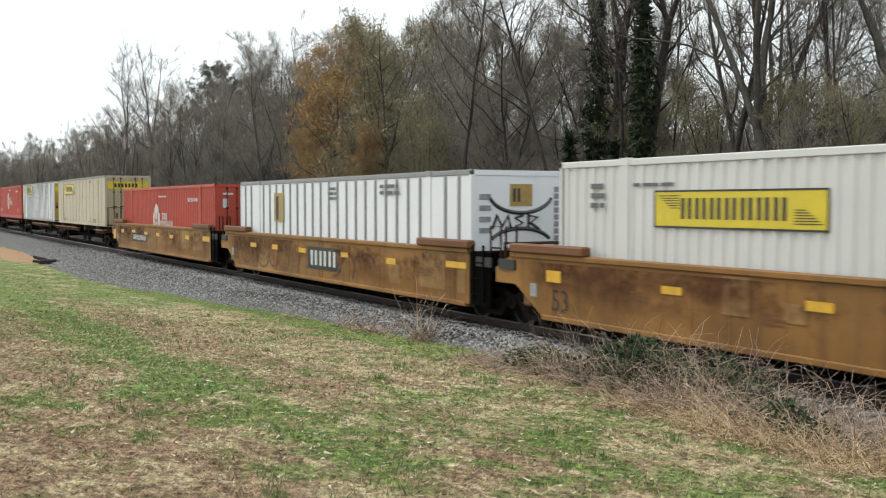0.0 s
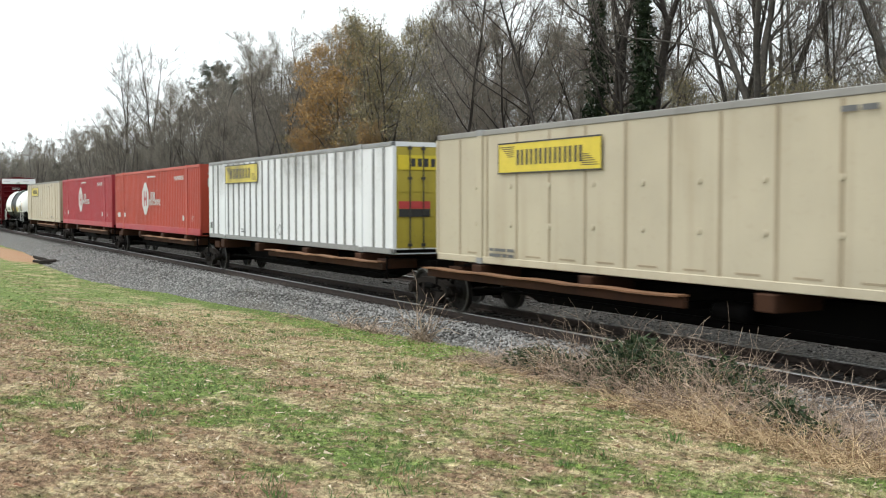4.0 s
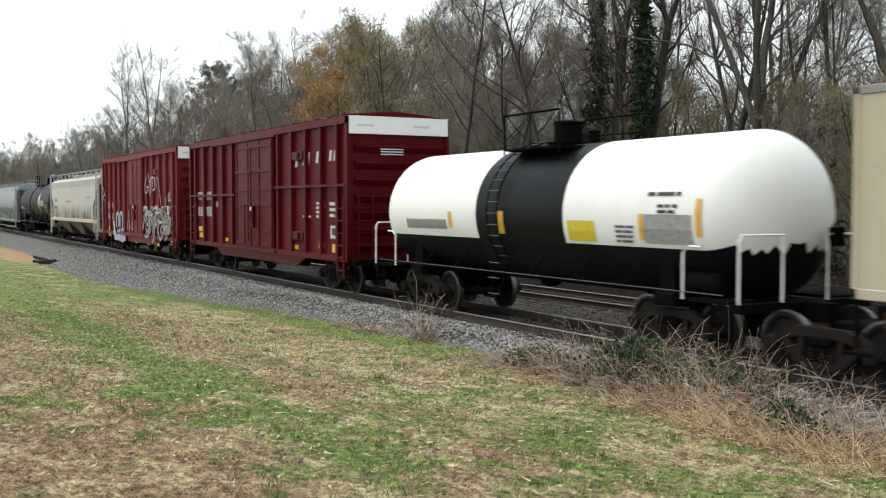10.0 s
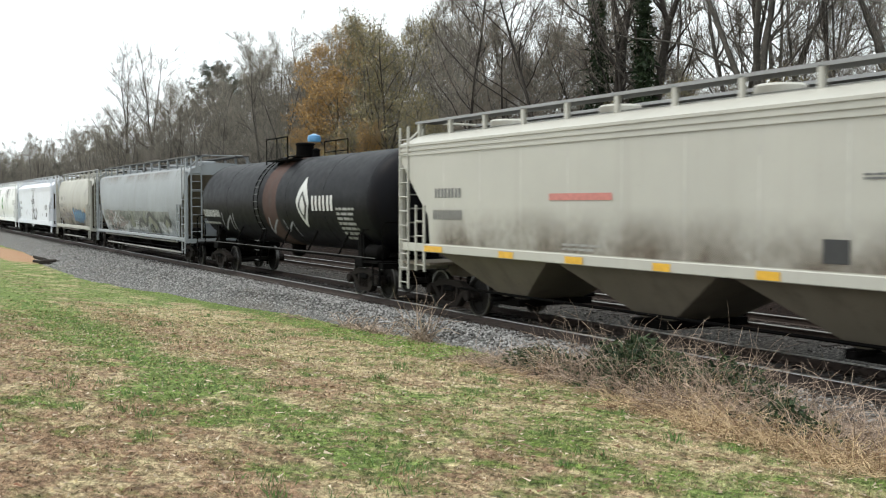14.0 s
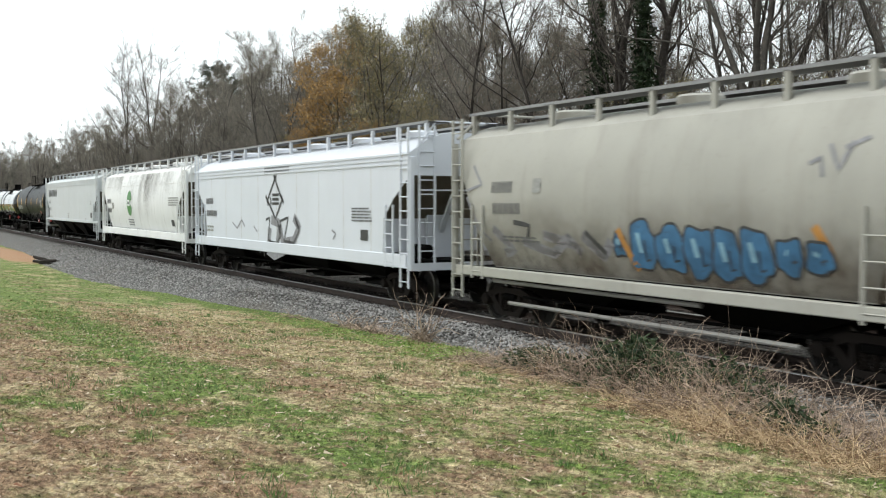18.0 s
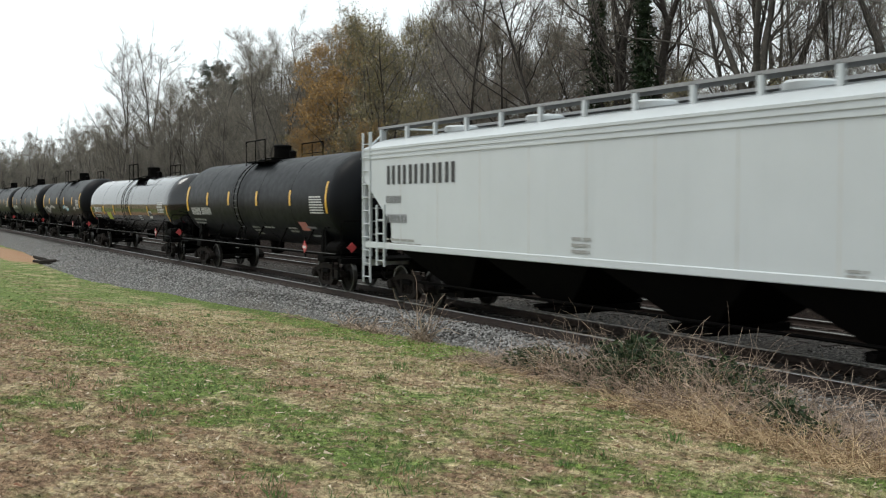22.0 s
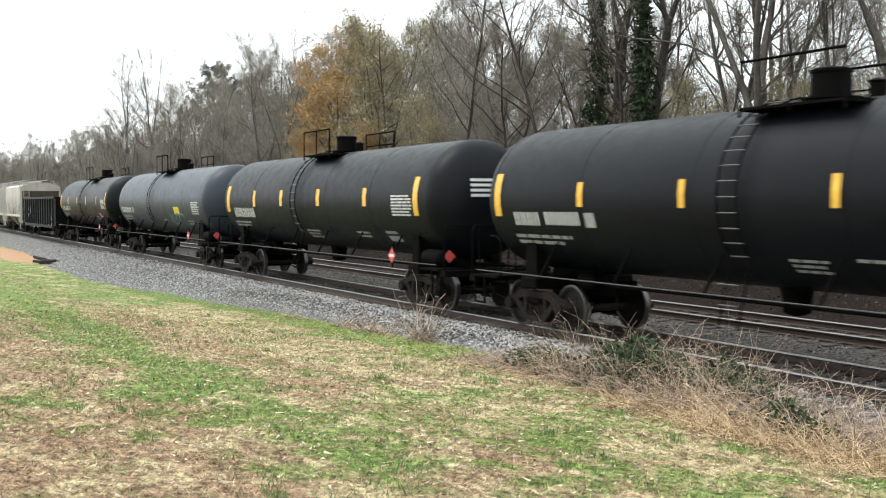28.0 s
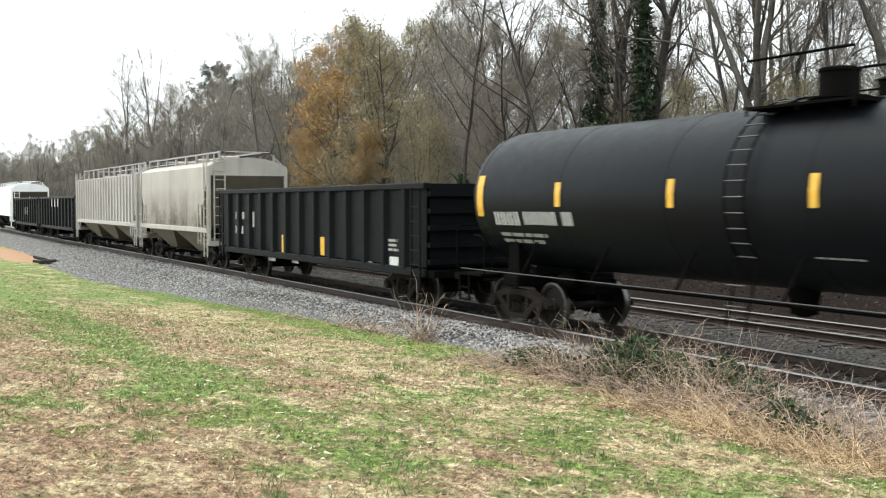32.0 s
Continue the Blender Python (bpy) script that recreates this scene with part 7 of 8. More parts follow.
for spot in ((-6.91, 1.46, -6.39, 1.64), (-6.8, 1.23, -6.35, 1.4), (-3.8, 1.16, -3.1, 1.29), (1.26, 1.27, 1.76, 1.42), (3.39, 1.14, 3.9, 1.28), (5.52, 1.24, 5.97, 1.42), (6.52, 1.16, 7.05, 1.4), (0.45, 0.67, 0.95, 0.79), (-1.58, 1.3, -1.1, 1.43),):
    decal(boxcar_a, "yellow_marker", [spot], M_YELLOW, boxcar_a_side)
decal(boxcar_a, "data_panel", [(6.39, 1.55, 6.93, 1.91)], M_LETTER, boxcar_a_side)
decal(boxcar_a, "data_mark", [(6.5, 1.64, 6.83, 1.84)], M_INKUP, boxcar_a_side)
lines(boxcar_a, 5.36, 2.12, 5.59, 2.63, 4, M_LETTER, boxcar_a_side)
lines(boxcar_a, 5.75, 2.13, 5.97, 2.62, 4, M_LETTER, boxcar_a_side)
lines(boxcar_a, 6.35, 2.15, 6.95, 2.64, 3, M_LETTER, boxcar_a_side)
lines(boxcar_a, 4.28, 2.12, 5.03, 2.22, 1, M_LETTER, boxcar_a_side)
for spot in ((-0.31, 2.36, 0.28, 2.51), (-0.27, 1.89, 0.01, 2.32), (0.67, 1.82, 0.9, 1.98), (-1.56, 1.7, -0.74, 1.8), (1.46, 1.57, 1.74, 1.76),):
    decal(boxcar_a, "white_mark", [spot], M_LETTER, boxcar_a_side)
decal(boxcar_a, "square_mark", [(-4.58, 2.4, -4.3, 2.62)], M_DIMLETTER, boxcar_a_side)
word(boxcar_b, -6.79, 2.25, -5.47, 2.58, 4, M_LETTER, boxcar_b_side)
word(boxcar_b, -6.79, 1.71, -5.47, 2.03, 6, M_LETTER, boxcar_b_side)
for spot in ((-6.72, 0.8, -6.25, 1.33), (-0.52, 0.63, 0.02, 0.77), (1.99, 0.63, 2.54, 0.77), (3.84, 0.62, 4.27, 0.76), (6.35, 1.21, 6.79, 1.36), (6.35, 0.83, 6.81, 0.98), (-0.59, 1.77, -0.07, 2.0),):
    decal(boxcar_b, "yellow_marker", [spot], M_YELLOW, boxcar_b_side)
lines(boxcar_b, -0.76, 3.99, 0.2, 4.34, 3, M_LETTER, boxcar_b_side)
lines(boxcar_b, 5.49, 1.9, 5.82, 2.33, 4, M_LETTER, boxcar_b_side)
decal(boxcar_b, "data_panel", [(6.31, 1.57, 6.81, 1.92)], M_LETTER, boxcar_b_side)
decal(boxcar_b, "data_mark", [(6.4, 1.63, 6.72, 1.85)], M_INKUP, boxcar_b_side)
for spot in ((-0.09, 3.14, 0.11, 3.31), (5.52, 3.02, 5.85, 3.2), (-0.36, 2.24, 0.2, 2.36), (0.92, 1.58, 1.45, 1.78),):
    decal(boxcar_b, "white_mark", [spot], M_LETTER, boxcar_b_side)
decal(boxcar_b, "grey_patch", [(-2.61, 1.2, -1.95, 1.67)], M_OLIVE, boxcar_b_side)
spray(boxcar_b, "graffiti", [(2.57, 3.74), (2.17, 3.39), (2.21, 3.07), (2.57, 3.01), (2.84, 3.26), (2.48, 3.32)], 0.07, M_SPRAYWHITE, boxcar_b_side, 0.132)
spray(boxcar_b, "graffiti", [(2.84, 3.93), (3.01, 3.51), (3.43, 3.54), (3.35, 3.14), (3.1, 2.89), (2.93, 3.26), (3.27, 3.45)], 0.07, M_SPRAYWHITE, boxcar_b_side, 0.132)
spray(boxcar_b, "graffiti", [(3.6, 3.58), (3.76, 3.13), (4.07, 3.17), (4.0, 3.76), (4.38, 3.21)], 0.07, M_SPRAYWHITE, boxcar_b_side, 0.132)
spray(boxcar_b, "graffiti", [(4.38, 3.69), (4.75, 3.57), (4.96, 3.0), (5.18, 2.44)], 0.07, M_SPRAYWHITE, boxcar_b_side, 0.132)
spray(boxcar_b, "graffiti", [(3.27, 3.6), (3.6, 3.73), (4.07, 3.61)], 0.07, M_SPRAYWHITE, boxcar_b_side, 0.132)
piece(boxcar_b, 2.2, 1.25, 6.9, 2.35, (M_TAUPE, M_SPRAYGREY, M_SPRAYWHITE, M_SPRAYBLACK, M_TAUPE), lambda z: boxcar_b_side(z) - 0.13, 11, 70, 0.17)
spray(boxcar_b, "graffiti", [(1.74, 1.34), (1.93, 1.78), (2.3, 2.16), (2.75, 2.22), (3.1, 1.72), (2.75, 1.08), (2.12, 1.04)], 0.13, M_SPRAYBLACK, boxcar_b_side, 0.167)
spray(boxcar_b, "graffiti", [(3.27, 2.03), (3.68, 2.14), (4.0, 1.65), (3.84, 0.96), (3.52, 0.83)], 0.13, M_SPRAYBLACK, boxcar_b_side, 0.167)
spray(boxcar_b, "graffiti", [(4.0, 1.95), (4.38, 2.15), (4.96, 2.21), (5.45, 1.9), (5.72, 1.55)], 0.13, M_SPRAYBLACK, boxcar_b_side, 0.167)
spray(boxcar_b, "graffiti", [(4.53, 1.49), (4.96, 0.95), (5.24, 1.06), (5.85, 1.51)], 0.13, M_SPRAYBLACK, boxcar_b_side, 0.167)
spray(boxcar_b, "graffiti", [(5.52, 1.54), (6.17, 1.62), (6.23, 1.14), (5.85, 0.98)], 0.13, M_SPRAYBLACK, boxcar_b_side, 0.167)
spray(boxcar_b, "graffiti", [(1.91, 1.28), (2.1, 1.71), (2.47, 2.09), (2.91, 2.15), (3.25, 1.65), (2.91, 1.02), (2.28, 0.98)], 0.08, M_SPRAYWHITE, boxcar_b_side, 0.17)
spray(boxcar_b, "graffiti", [(3.42, 1.96), (3.82, 2.07), (4.14, 1.59), (3.98, 0.9), (3.66, 0.78)], 0.08, M_SPRAYWHITE, boxcar_b_side, 0.17)
spray(boxcar_b, "graffiti", [(4.14, 1.88), (4.51, 2.09), (5.09, 2.15), (5.57, 1.84), (5.83, 1.49)], 0.08, M_SPRAYWHITE, boxcar_b_side, 0.17)
spray(boxcar_b, "graffiti", [(4.66, 1.43), (5.09, 0.9), (5.37, 1.01), (5.96, 1.45)], 0.08, M_SPRAYWHITE, boxcar_b_side, 0.17)
spray(boxcar_b, "graffiti", [(5.64, 1.48), (6.28, 1.56), (6.34, 1.09), (5.96, 0.92)], 0.08, M_SPRAYWHITE, boxcar_b_side, 0.17)
spray(boxcar_b, "graffiti", [(-4.82, 1.56), (-4.5, 0.88), (-2.75, 0.72), (-2.08, 0.83)], 0.3, M_PINK, boxcar_b_side, 0.132)
spray(boxcar_b, "graffiti", [(-4.95, 1.63), (-4.66, 1.29), (-4.82, 0.86)], 0.25, M_MINT, boxcar_b_side, 0.135)
spray(boxcar_b, "graffiti", [(-4.13, 1.31), (-4.13, 1.92), (-3.83, 2.06), (-3.54, 1.94), (-3.54, 1.34)], 0.2, M_SPRAYGREY, boxcar_b_side, 0.138)
spray(boxcar_b, "graffiti", [(-4.23, 1.35), (-4.23, 1.96), (-3.92, 2.1), (-3.63, 1.97), (-3.63, 1.37)], 0.07, M_LIGHTBLUE, boxcar_b_side, 0.141)
spray(boxcar_b, "graffiti", [(-3.25, 1.35), (-3.25, 1.94), (-2.97, 2.1), (-2.69, 1.95), (-2.69, 1.31)], 0.2, M_SPRAYGREY, boxcar_b_side, 0.138)
spray(boxcar_b, "graffiti", [(-3.34, 1.38), (-3.34, 1.98), (-3.05, 2.14), (-2.77, 1.99), (-2.77, 1.34)], 0.07, M_LIGHTBLUE, boxcar_b_side, 0.141)
spray(boxcar_b, "graffiti", [(-4.66, 1.29), (-4.6, 0.74), (-4.04, 0.73)], 0.16, M_LIGHTBLUE, boxcar_b_side, 0.144)
spray(boxcar_b, "graffiti", [(-3.83, 1.26), (-3.89, 0.75)], 0.16, M_LIGHTBLUE, boxcar_b_side, 0.144)
spray(boxcar_b, "graffiti", [(-3.17, 1.22), (-3.66, 1.06), (-3.17, 0.93), (-3.66, 0.73)], 0.16, M_LIGHTBLUE, boxcar_b_side, 0.144)
spray(boxcar_b, "graffiti", [(-2.47, 1.23), (-2.89, 1.21), (-2.89, 0.75), (-2.42, 0.74)], 0.16, M_LIGHTBLUE, boxcar_b_side, 0.144)
spray(boxcar_b, "graffiti", [(-2.89, 0.97), (-2.53, 0.98)], 0.16, M_LIGHTBLUE, boxcar_b_side, 0.144)
spray(boxcar_b, "graffiti", [(-1.31, 2.23), (-1.19, 1.56), (-0.95, 1.2)], 0.07, M_SPRAYWHITE, boxcar_b_side, 0.142)
spray(boxcar_b, "graffiti", [(-0.48, 1.58), (-0.25, 1.71), (-0.59, 1.34), (-0.13, 1.24)], 0.07, M_SPRAYWHITE, boxcar_b_side, 0.142)
spray(boxcar_b, "graffiti", [(-0.02, 2.36), (0.31, 2.07)], 0.07, M_SPRAYWHITE, boxcar_b_side, 0.142)
spray(boxcar_b, "graffiti", [(-7.68, 3.46), (-7.04, 2.99), (-7.53, 2.92), (-7.16, 2.69)], 0.07, M_SPRAYWHITE, boxcar_b_side, 0.142)
spray(boxcar_b, "graffiti", [(6.41, 2.79), (6.77, 3.04), (6.53, 2.62), (6.89, 2.7)], 0.07, M_SPRAYWHITE, boxcar_b_side, 0.142)
spray(boxcar_b, "graffiti", [(6.1, 2.8), (6.06, 2.36)], 0.07, M_SPRAYWHITE, boxcar_b_side, 0.142)
word(hopper_a, -6.69, 2.66, -5.45, 2.87, 4, M_GREYLETTER, hopper_a_side)
word(hopper_a, -6.77, 2.17, -5.42, 2.39, 6, M_GREYLETTER, hopper_a_side)
decal(hopper_a, "faded_text", [(-2.16, 2.59, -0.25, 2.72)], M_PINKTXT, hopper_a_side)
lines(hopper_a, 4.97, 2.84, 6.65, 2.95, 2, M_GREYLETTER, hopper_a_side)
lines(hopper_a, -1.74, 1.67, -0.53, 1.83, 2, M_DIMLETTER, hopper_a_side)
decal(hopper_a, "data_box", [(4.32, 1.72, 4.77, 2.05)], M_INKUP, hopper_a_side)
for spot in ((-7.16, -6.3), (-3.91, -3.37), (-1.6, -1.05), (0.87, 1.3), (3.15, 3.61), (5.74, 6.89)):
    decal(hopper_a, "yellow_marker", [(spot[0], 1.43, spot[1], 1.56)], M_YELLOW, flat_side(-1.62))
diamond(tank_b, "emblem", 2.98, 1.8, 3.34, 1.05, M_LETTER, tank_b_side)
diamond(tank_b, "emblem_core", 2.98, 2.02, 2.92, 0.75, M_INKUP, tank_b_side, 0.004)
diamond(tank_b, "emblem_heart", 2.98, 2.16, 2.78, 0.4, M_LETTER, tank_b_side, 0.008)
word(tank_b, 3.72, 2.32, 5.43, 2.76, 3, M_LETTER, tank_b_side)
lines(tank_b, 5.51, 1.53, 6.75, 2.48, 7, M_DIMLETTER, tank_b_side)
word(tank_b, -7.64, 2.03, -5.59, 2.3, 7, M_LETTER, tank_b_side)
lines(tank_b, -7.99, 1.76, -5.87, 1.91, 1, M_DIMLETTER, tank_b_side)
spray(tank_b, "graffiti", [(-5.33, 2.19), (-5.76, 1.55), (-4.32, 2.11), (-4.71, 1.58)], 0.07, M_SPRAYGREY, tank_b_side, 0.003)
spray(tank_b, "graffiti", [(-4.01, 2.2), (-4.46, 1.5)], 0.07, M_SPRAYGREY, tank_b_side, 0.003)
spray(tank_b, "graffiti", [(-0.22, 2.08), (-0.61, 1.53), (0.52, 2.02)], 0.07, M_SPRAYGREY, tank_b_side, 0.003)
spray(tank_b, "graffiti", [(1.05, 2.02), (1.08, 1.65), (1.83, 1.97), (1.82, 1.53)], 0.07, M_SPRAYGREY, tank_b_side, 0.003)
decal(hopper_b, "paint_patch", [(-7.4, 1.66, 6.53, 2.17)], M_BAND, hopper_b_side)
decal(hopper_b, "paint_patch", [(-7.4, 1.29, 6.53, 1.71)], M_PALEBAND, hopper_b_side)
piece(hopper_b, -7.2, 1.5, -2.0, 2.15, (M_BAND, M_WASHPINK, M_PALEBAND, M_TAUPE, M_WASHPINK), hopper_b_side, 5, 26, 0.14)
piece(hopper_b, -7.0, 1.16, -1.5, 1.45, (M_SPRAYWHITE, M_PALEBAND, M_WASHPINK), hopper_b_side, 6, 18, 0.12)
piece(hopper_b, -1.2, 1.5, 3.0, 2.1, (M_OLIVE, M_BAND), hopper_b_side, 7, 14, 0.2)
spray(hopper_b, "graffiti", [(0.59, 1.45), (1.06, 1.77), (1.6, 1.71), (2.03, 1.52), (2.39, 1.59)], 0.2, M_SPRAYBLACK, hopper_b_side, 0.022)
spray(hopper_b, "graffiti", [(2.36, 1.64), (2.68, 1.96), (3.14, 2.07), (3.58, 1.9), (4.14, 1.71), (4.54, 1.46), (4.35, 1.18)], 0.2, M_SPRAYBLACK, hopper_b_side, 0.022)
spray(hopper_b, "graffiti", [(5.54, 1.6), (5.99, 1.96), (6.43, 1.81), (6.59, 1.58)], 0.2, M_SPRAYBLACK, hopper_b_side, 0.022)
spray(hopper_b, "graffiti", [(2.68, 1.6), (3.14, 1.86), (3.73, 1.65), (4.14, 1.39)], 0.34, M_OLIVE, hopper_b_side, 0.02)
spray(hopper_b, "graffiti", [(5.77, 1.53), (6.16, 1.8), (6.48, 1.61)], 0.34, M_OLIVE, hopper_b_side, 0.02)
spray(hopper_b, "graffiti", [(2.19, 1.43), (2.36, 1.14)], 0.1, M_OLIVE, hopper_b_side, 0.018)
spray(hopper_b, "graffiti", [(2.83, 1.12), (2.99, 1.37)], 0.1, M_OLIVE, hopper_b_side, 0.018)
spray(hopper_b, "graffiti", [(3.14, 1.38), (3.44, 1.11)], 0.1, M_OLIVE, hopper_b_side, 0.018)
lines(hopper_b, -7.86, 2.17, -7.23, 2.76, 3, M_DIMLETTER, hopper_b_side)
word(hopper_c, -4.46, 2.75, -3.65, 2.98, 4, M_GREYLETTER, hopper_c_side)
word(hopper_c, -4.4, 2.32, -3.34, 2.54, 5, M_GREYLETTER, hopper_c_side)
decal(hopper_c, "square_mark", [(-2.95, 2.74, -2.68, 3.02)], M_DIMLETTER, hopper_c_side)
lines(hopper_c, -4.13, 1.76, -2.65, 1.91, 2, M_GREYLETTER, hopper_c_side)
for n, (u, w, z0, z1) in enumerate(((-0.35, 0.3, 1.62, 2.0), (0.25, 0.62, 1.4, 2.22), (0.95, 0.66, 1.42, 2.14), (1.6, 0.62, 1.38, 2.16), (2.2, 0.56, 1.34, 2.12), (2.8, 0.6, 1.36, 2.14), (3.45, 0.46, 1.52, 2.02), (3.98, 0.44, 1.56, 1.98))):
    blob(hopper_c, u, (z0 + z1) / 2, w / 2, (z1 - z0) / 2, M_BLUEPAINT, M_SPRAYBLACK, hopper_c_side, 40 + n, 0.002 + 0.0012 * n)
    spray(hopper_c, "graffiti", [(u - 0.12 * w, z1 - 0.18), (u - 0.05 * w, z0 + 0.3)], 0.1, M_LIGHTBLUE, hopper_c_side, 0.014)
    spray(hopper_c, "graffiti", [(u + 0.15 * w, z1 - 0.3), (u + 0.1 * w, z0 + 0.16), (u + 0.3 * w, z0 + 0.2)], 0.035, M_SPRAYBLACK, hopper_c_side, 0.015)
spray(hopper_c, "graffiti", [(3.95, 2.22), (4.15, 1.91), (4.21, 1.73)], 0.15, M_ORANGE, hopper_c_side, 0.004)
spray(hopper_c, "graffiti", [(-0.35, 2.09), (0.04, 1.39)], 0.14, M_ORANGE, hopper_c_side, 0.004)
spray(hopper_c, "graffiti", [(2.37, 1.85), (2.68, 1.48)], 0.14, M_ORANGE, hopper_c_side, 0.006)
decal(hopper_c, "paint_patch", [(2.37, 1.58, 3.12, 1.91)], M_SPRAYGREY, hopper_c_side)
spray(hopper_c, "graffiti", [(-4.46, 2.02), (-3.78, 1.59), (-4.18, 1.51)], 0.2, M_SPRAYGREY, hopper_c_side, 0.003)
spray(hopper_c, "graffiti", [(-3.4, 1.79), (-2.41, 1.57), (-1.84, 1.89), (-1.5, 1.61)], 0.2, M_SPRAYGREY, hopper_c_side, 0.003)
spray(hopper_c, "graffiti", [(-1.4, 1.96), (-0.86, 1.58), (-0.56, 1.87)], 0.2, M_SPRAYGREY, hopper_c_side, 0.003)
spray(hopper_c, "graffiti", [(-2.65, 1.93), (-1.73, 1.78)], 0.2, M_SPRAYGREY, hopper_c_side, 0.003)
spray(hopper_c, "graffiti", [(-3.65, 2.16), (-3.09, 2.1), (-3.19, 1.85)], 0.1, M_SPRAYBLACK, hopper_c_side, 0.004)
spray(hopper_c, "graffiti", [(-1.29, 2.02), (-0.76, 1.64)], 0.1, M_SPRAYBLACK, hopper_c_side, 0.004)
spray(hopper_c, "graffiti", [(3.82, 3.08), (4.02, 3.16), (4.08, 2.89)], 0.06, M_SPRAYGREY, hopper_c_side, 0.003)
spray(hopper_c, "graffiti", [(4.15, 3.34), (4.34, 2.98), (4.53, 3.36)], 0.06, M_SPRAYGREY, hopper_c_side, 0.003)
spray(hopper_c, "graffiti", [(4.41, 3.28), (4.78, 3.4)], 0.06, M_SPRAYGREY, hopper_c_side, 0.003)
spray(hopper_c, "graffiti", [(-5.31, 3.34), (-4.87, 2.93), (-5.45, 2.81)], 0.06, M_SPRAYGREY, hopper_c_side, 0.003)
spray(hopper_c, "graffiti", [(-5.45, 2.67), (-5.02, 2.01), (-4.59, 1.75)], 0.06, M_SPRAYGREY, hopper_c_side, 0.003)
word(hopper_d, -1.09, 3.46, 1.19, 3.69, 13, M_SPRAYGREY, hopper_d_side)
word(hopper_d, -7.74, 2.51, -6.81, 2.73, 4, M_GREYLETTER, hopper_d_side)
word(hopper_d, -7.65, 2.06, -6.36, 2.28, 6, M_GREYLETTER, hopper_d_side)
lines(hopper_d, 5.84, 2.06, 7.11, 2.46, 5, M_GREYLETTER, hopper_d_side)
decal(hopper_d, "data_box", [(6.41, 1.57, 6.87, 1.85)], M_INKUP, hopper_d_side)
lines(hopper_d, -5.43, 1.03, -3.82, 1.13, 1, M_GREYLETTER, hopper_d_side)
lines(hopper_d, -7.65, 1.5, -6.6, 1.77, 2, M_DIMLETTER, hopper_d_side)
spray(hopper_d, "diamond_emblem", [(-0.22, 3.43), (0.51, 2.64), (-0.08, 2.05), (-0.81, 2.64), (-0.0, 3.42)], 0.1, M_INKUP, hopper_d_side, 0.003)
spray(hopper_d, "diamond_emblem", [(-0.54, 2.73), (-0.48, 2.51)], 0.1, M_INKUP, hopper_d_side, 0.003)
spray(hopper_d, "diamond_emblem", [(-0.98, 2.8), (-0.76, 2.47)], 0.1, M_INKUP, hopper_d_side, 0.003)
spray(hopper_d, "diamond_emblem", [(0.43, 2.78), (0.66, 2.54)], 0.1, M_INKUP, hopper_d_side, 0.003)
for spot in ((-0.37, 2.76, 0.25, 2.85), (-0.37, 2.62, 0.25, 2.71), (-0.37, 2.49, 0.25, 2.57),):
    decal(hopper_d, "emblem_bar", [spot], M_INKUP, hopper_d_side)
spray(hopper_d, "graffiti", [(-0.62, 1.76), (-0.76, 1.11), (0.05, 1.21), (0.3, 1.91), (-0.48, 2.02)], 0.3, M_SPRAYGREY, hopper_d_side, 0.0025)
spray(hopper_d, "graffiti", [(0.3, 1.85), (0.56, 1.3), (1.52, 1.4), (1.97, 1.83), (1.52, 2.12)], 0.3, M_SPRAYGREY, hopper_d_side, 0.0025)
spray(hopper_d, "graffiti", [(-0.89, 1.04), (-0.22, 0.88), (1.29, 1.21)], 0.3, M_SPRAYGREY, hopper_d_side, 0.0025)
spray(hopper_d, "graffiti", [(1.52, 1.11), (1.52, 1.34)], 0.3, M_SPRAYGREY, hopper_d_side, 0.0025)
spray(hopper_d, "graffiti", [(-0.98, 2.01), (-0.62, 2.08), (-0.76, 1.37), (-0.08, 1.21), (0.43, 1.54), (0.05, 2.03)], 0.08, M_SPRAYBLACK, hopper_d_side, 0.004)
spray(hopper_d, "graffiti", [(0.3, 1.97), (1.05, 2.11), (0.68, 1.37), (1.52, 1.34), (1.97, 1.72), (1.63, 2.12), (1.97, 1.78)], 0.08, M_SPRAYBLACK, hopper_d_side, 0.004)
spray(hopper_d, "graffiti", [(-1.32, 1.14), (-1.61, 0.93)], 0.08, M_SPRAYBLACK, hopper_d_side, 0.004)
spray(hopper_d, "graffiti", [(-1.17, 1.02), (-1.17, 0.82)], 0.08, M_SPRAYBLACK, hopper_d_side, 0.004)
spray(hopper_d, "graffiti", [(1.17, 1.45), (1.05, 0.96)], 0.08, M_SPRAYBLACK, hopper_d_side, 0.004)
spray(hopper_d, "graffiti", [(1.97, 1.19), (2.2, 1.09)], 0.08, M_SPRAYBLACK, hopper_d_side, 0.004)
spray(hopper_d, "graffiti", [(-0.48, 1.31), (0.3, 1.26)], 0.08, M_SPRAYBLACK, hopper_d_side, 0.004)
spray(hopper_d, "graffiti", [(-4.51, 1.87), (-3.99, 1.67), (-3.48, 1.97), (-3.15, 1.76)], 0.06, M_SPRAYGREY, hopper_d_side, 0.003)
spray(hopper_d, "graffiti", [(-2.21, 1.78), (-1.84, 1.59)], 0.06, M_SPRAYGREY, hopper_d_side, 0.003)
spray(hopper_d, "graffiti", [(4.48, 1.8), (4.75, 1.7), (4.57, 1.54)], 0.06, M_SPRAYGREY, hopper_d_side, 0.003)
green_emblem(hopper_e, -2.43, 1.93, -1.36, 3.17, hopper_e_side)
word(hopper_e, -7.2, 2.54, -6.14, 2.76, 4, M_GREYLETTER, hopper_e_side)
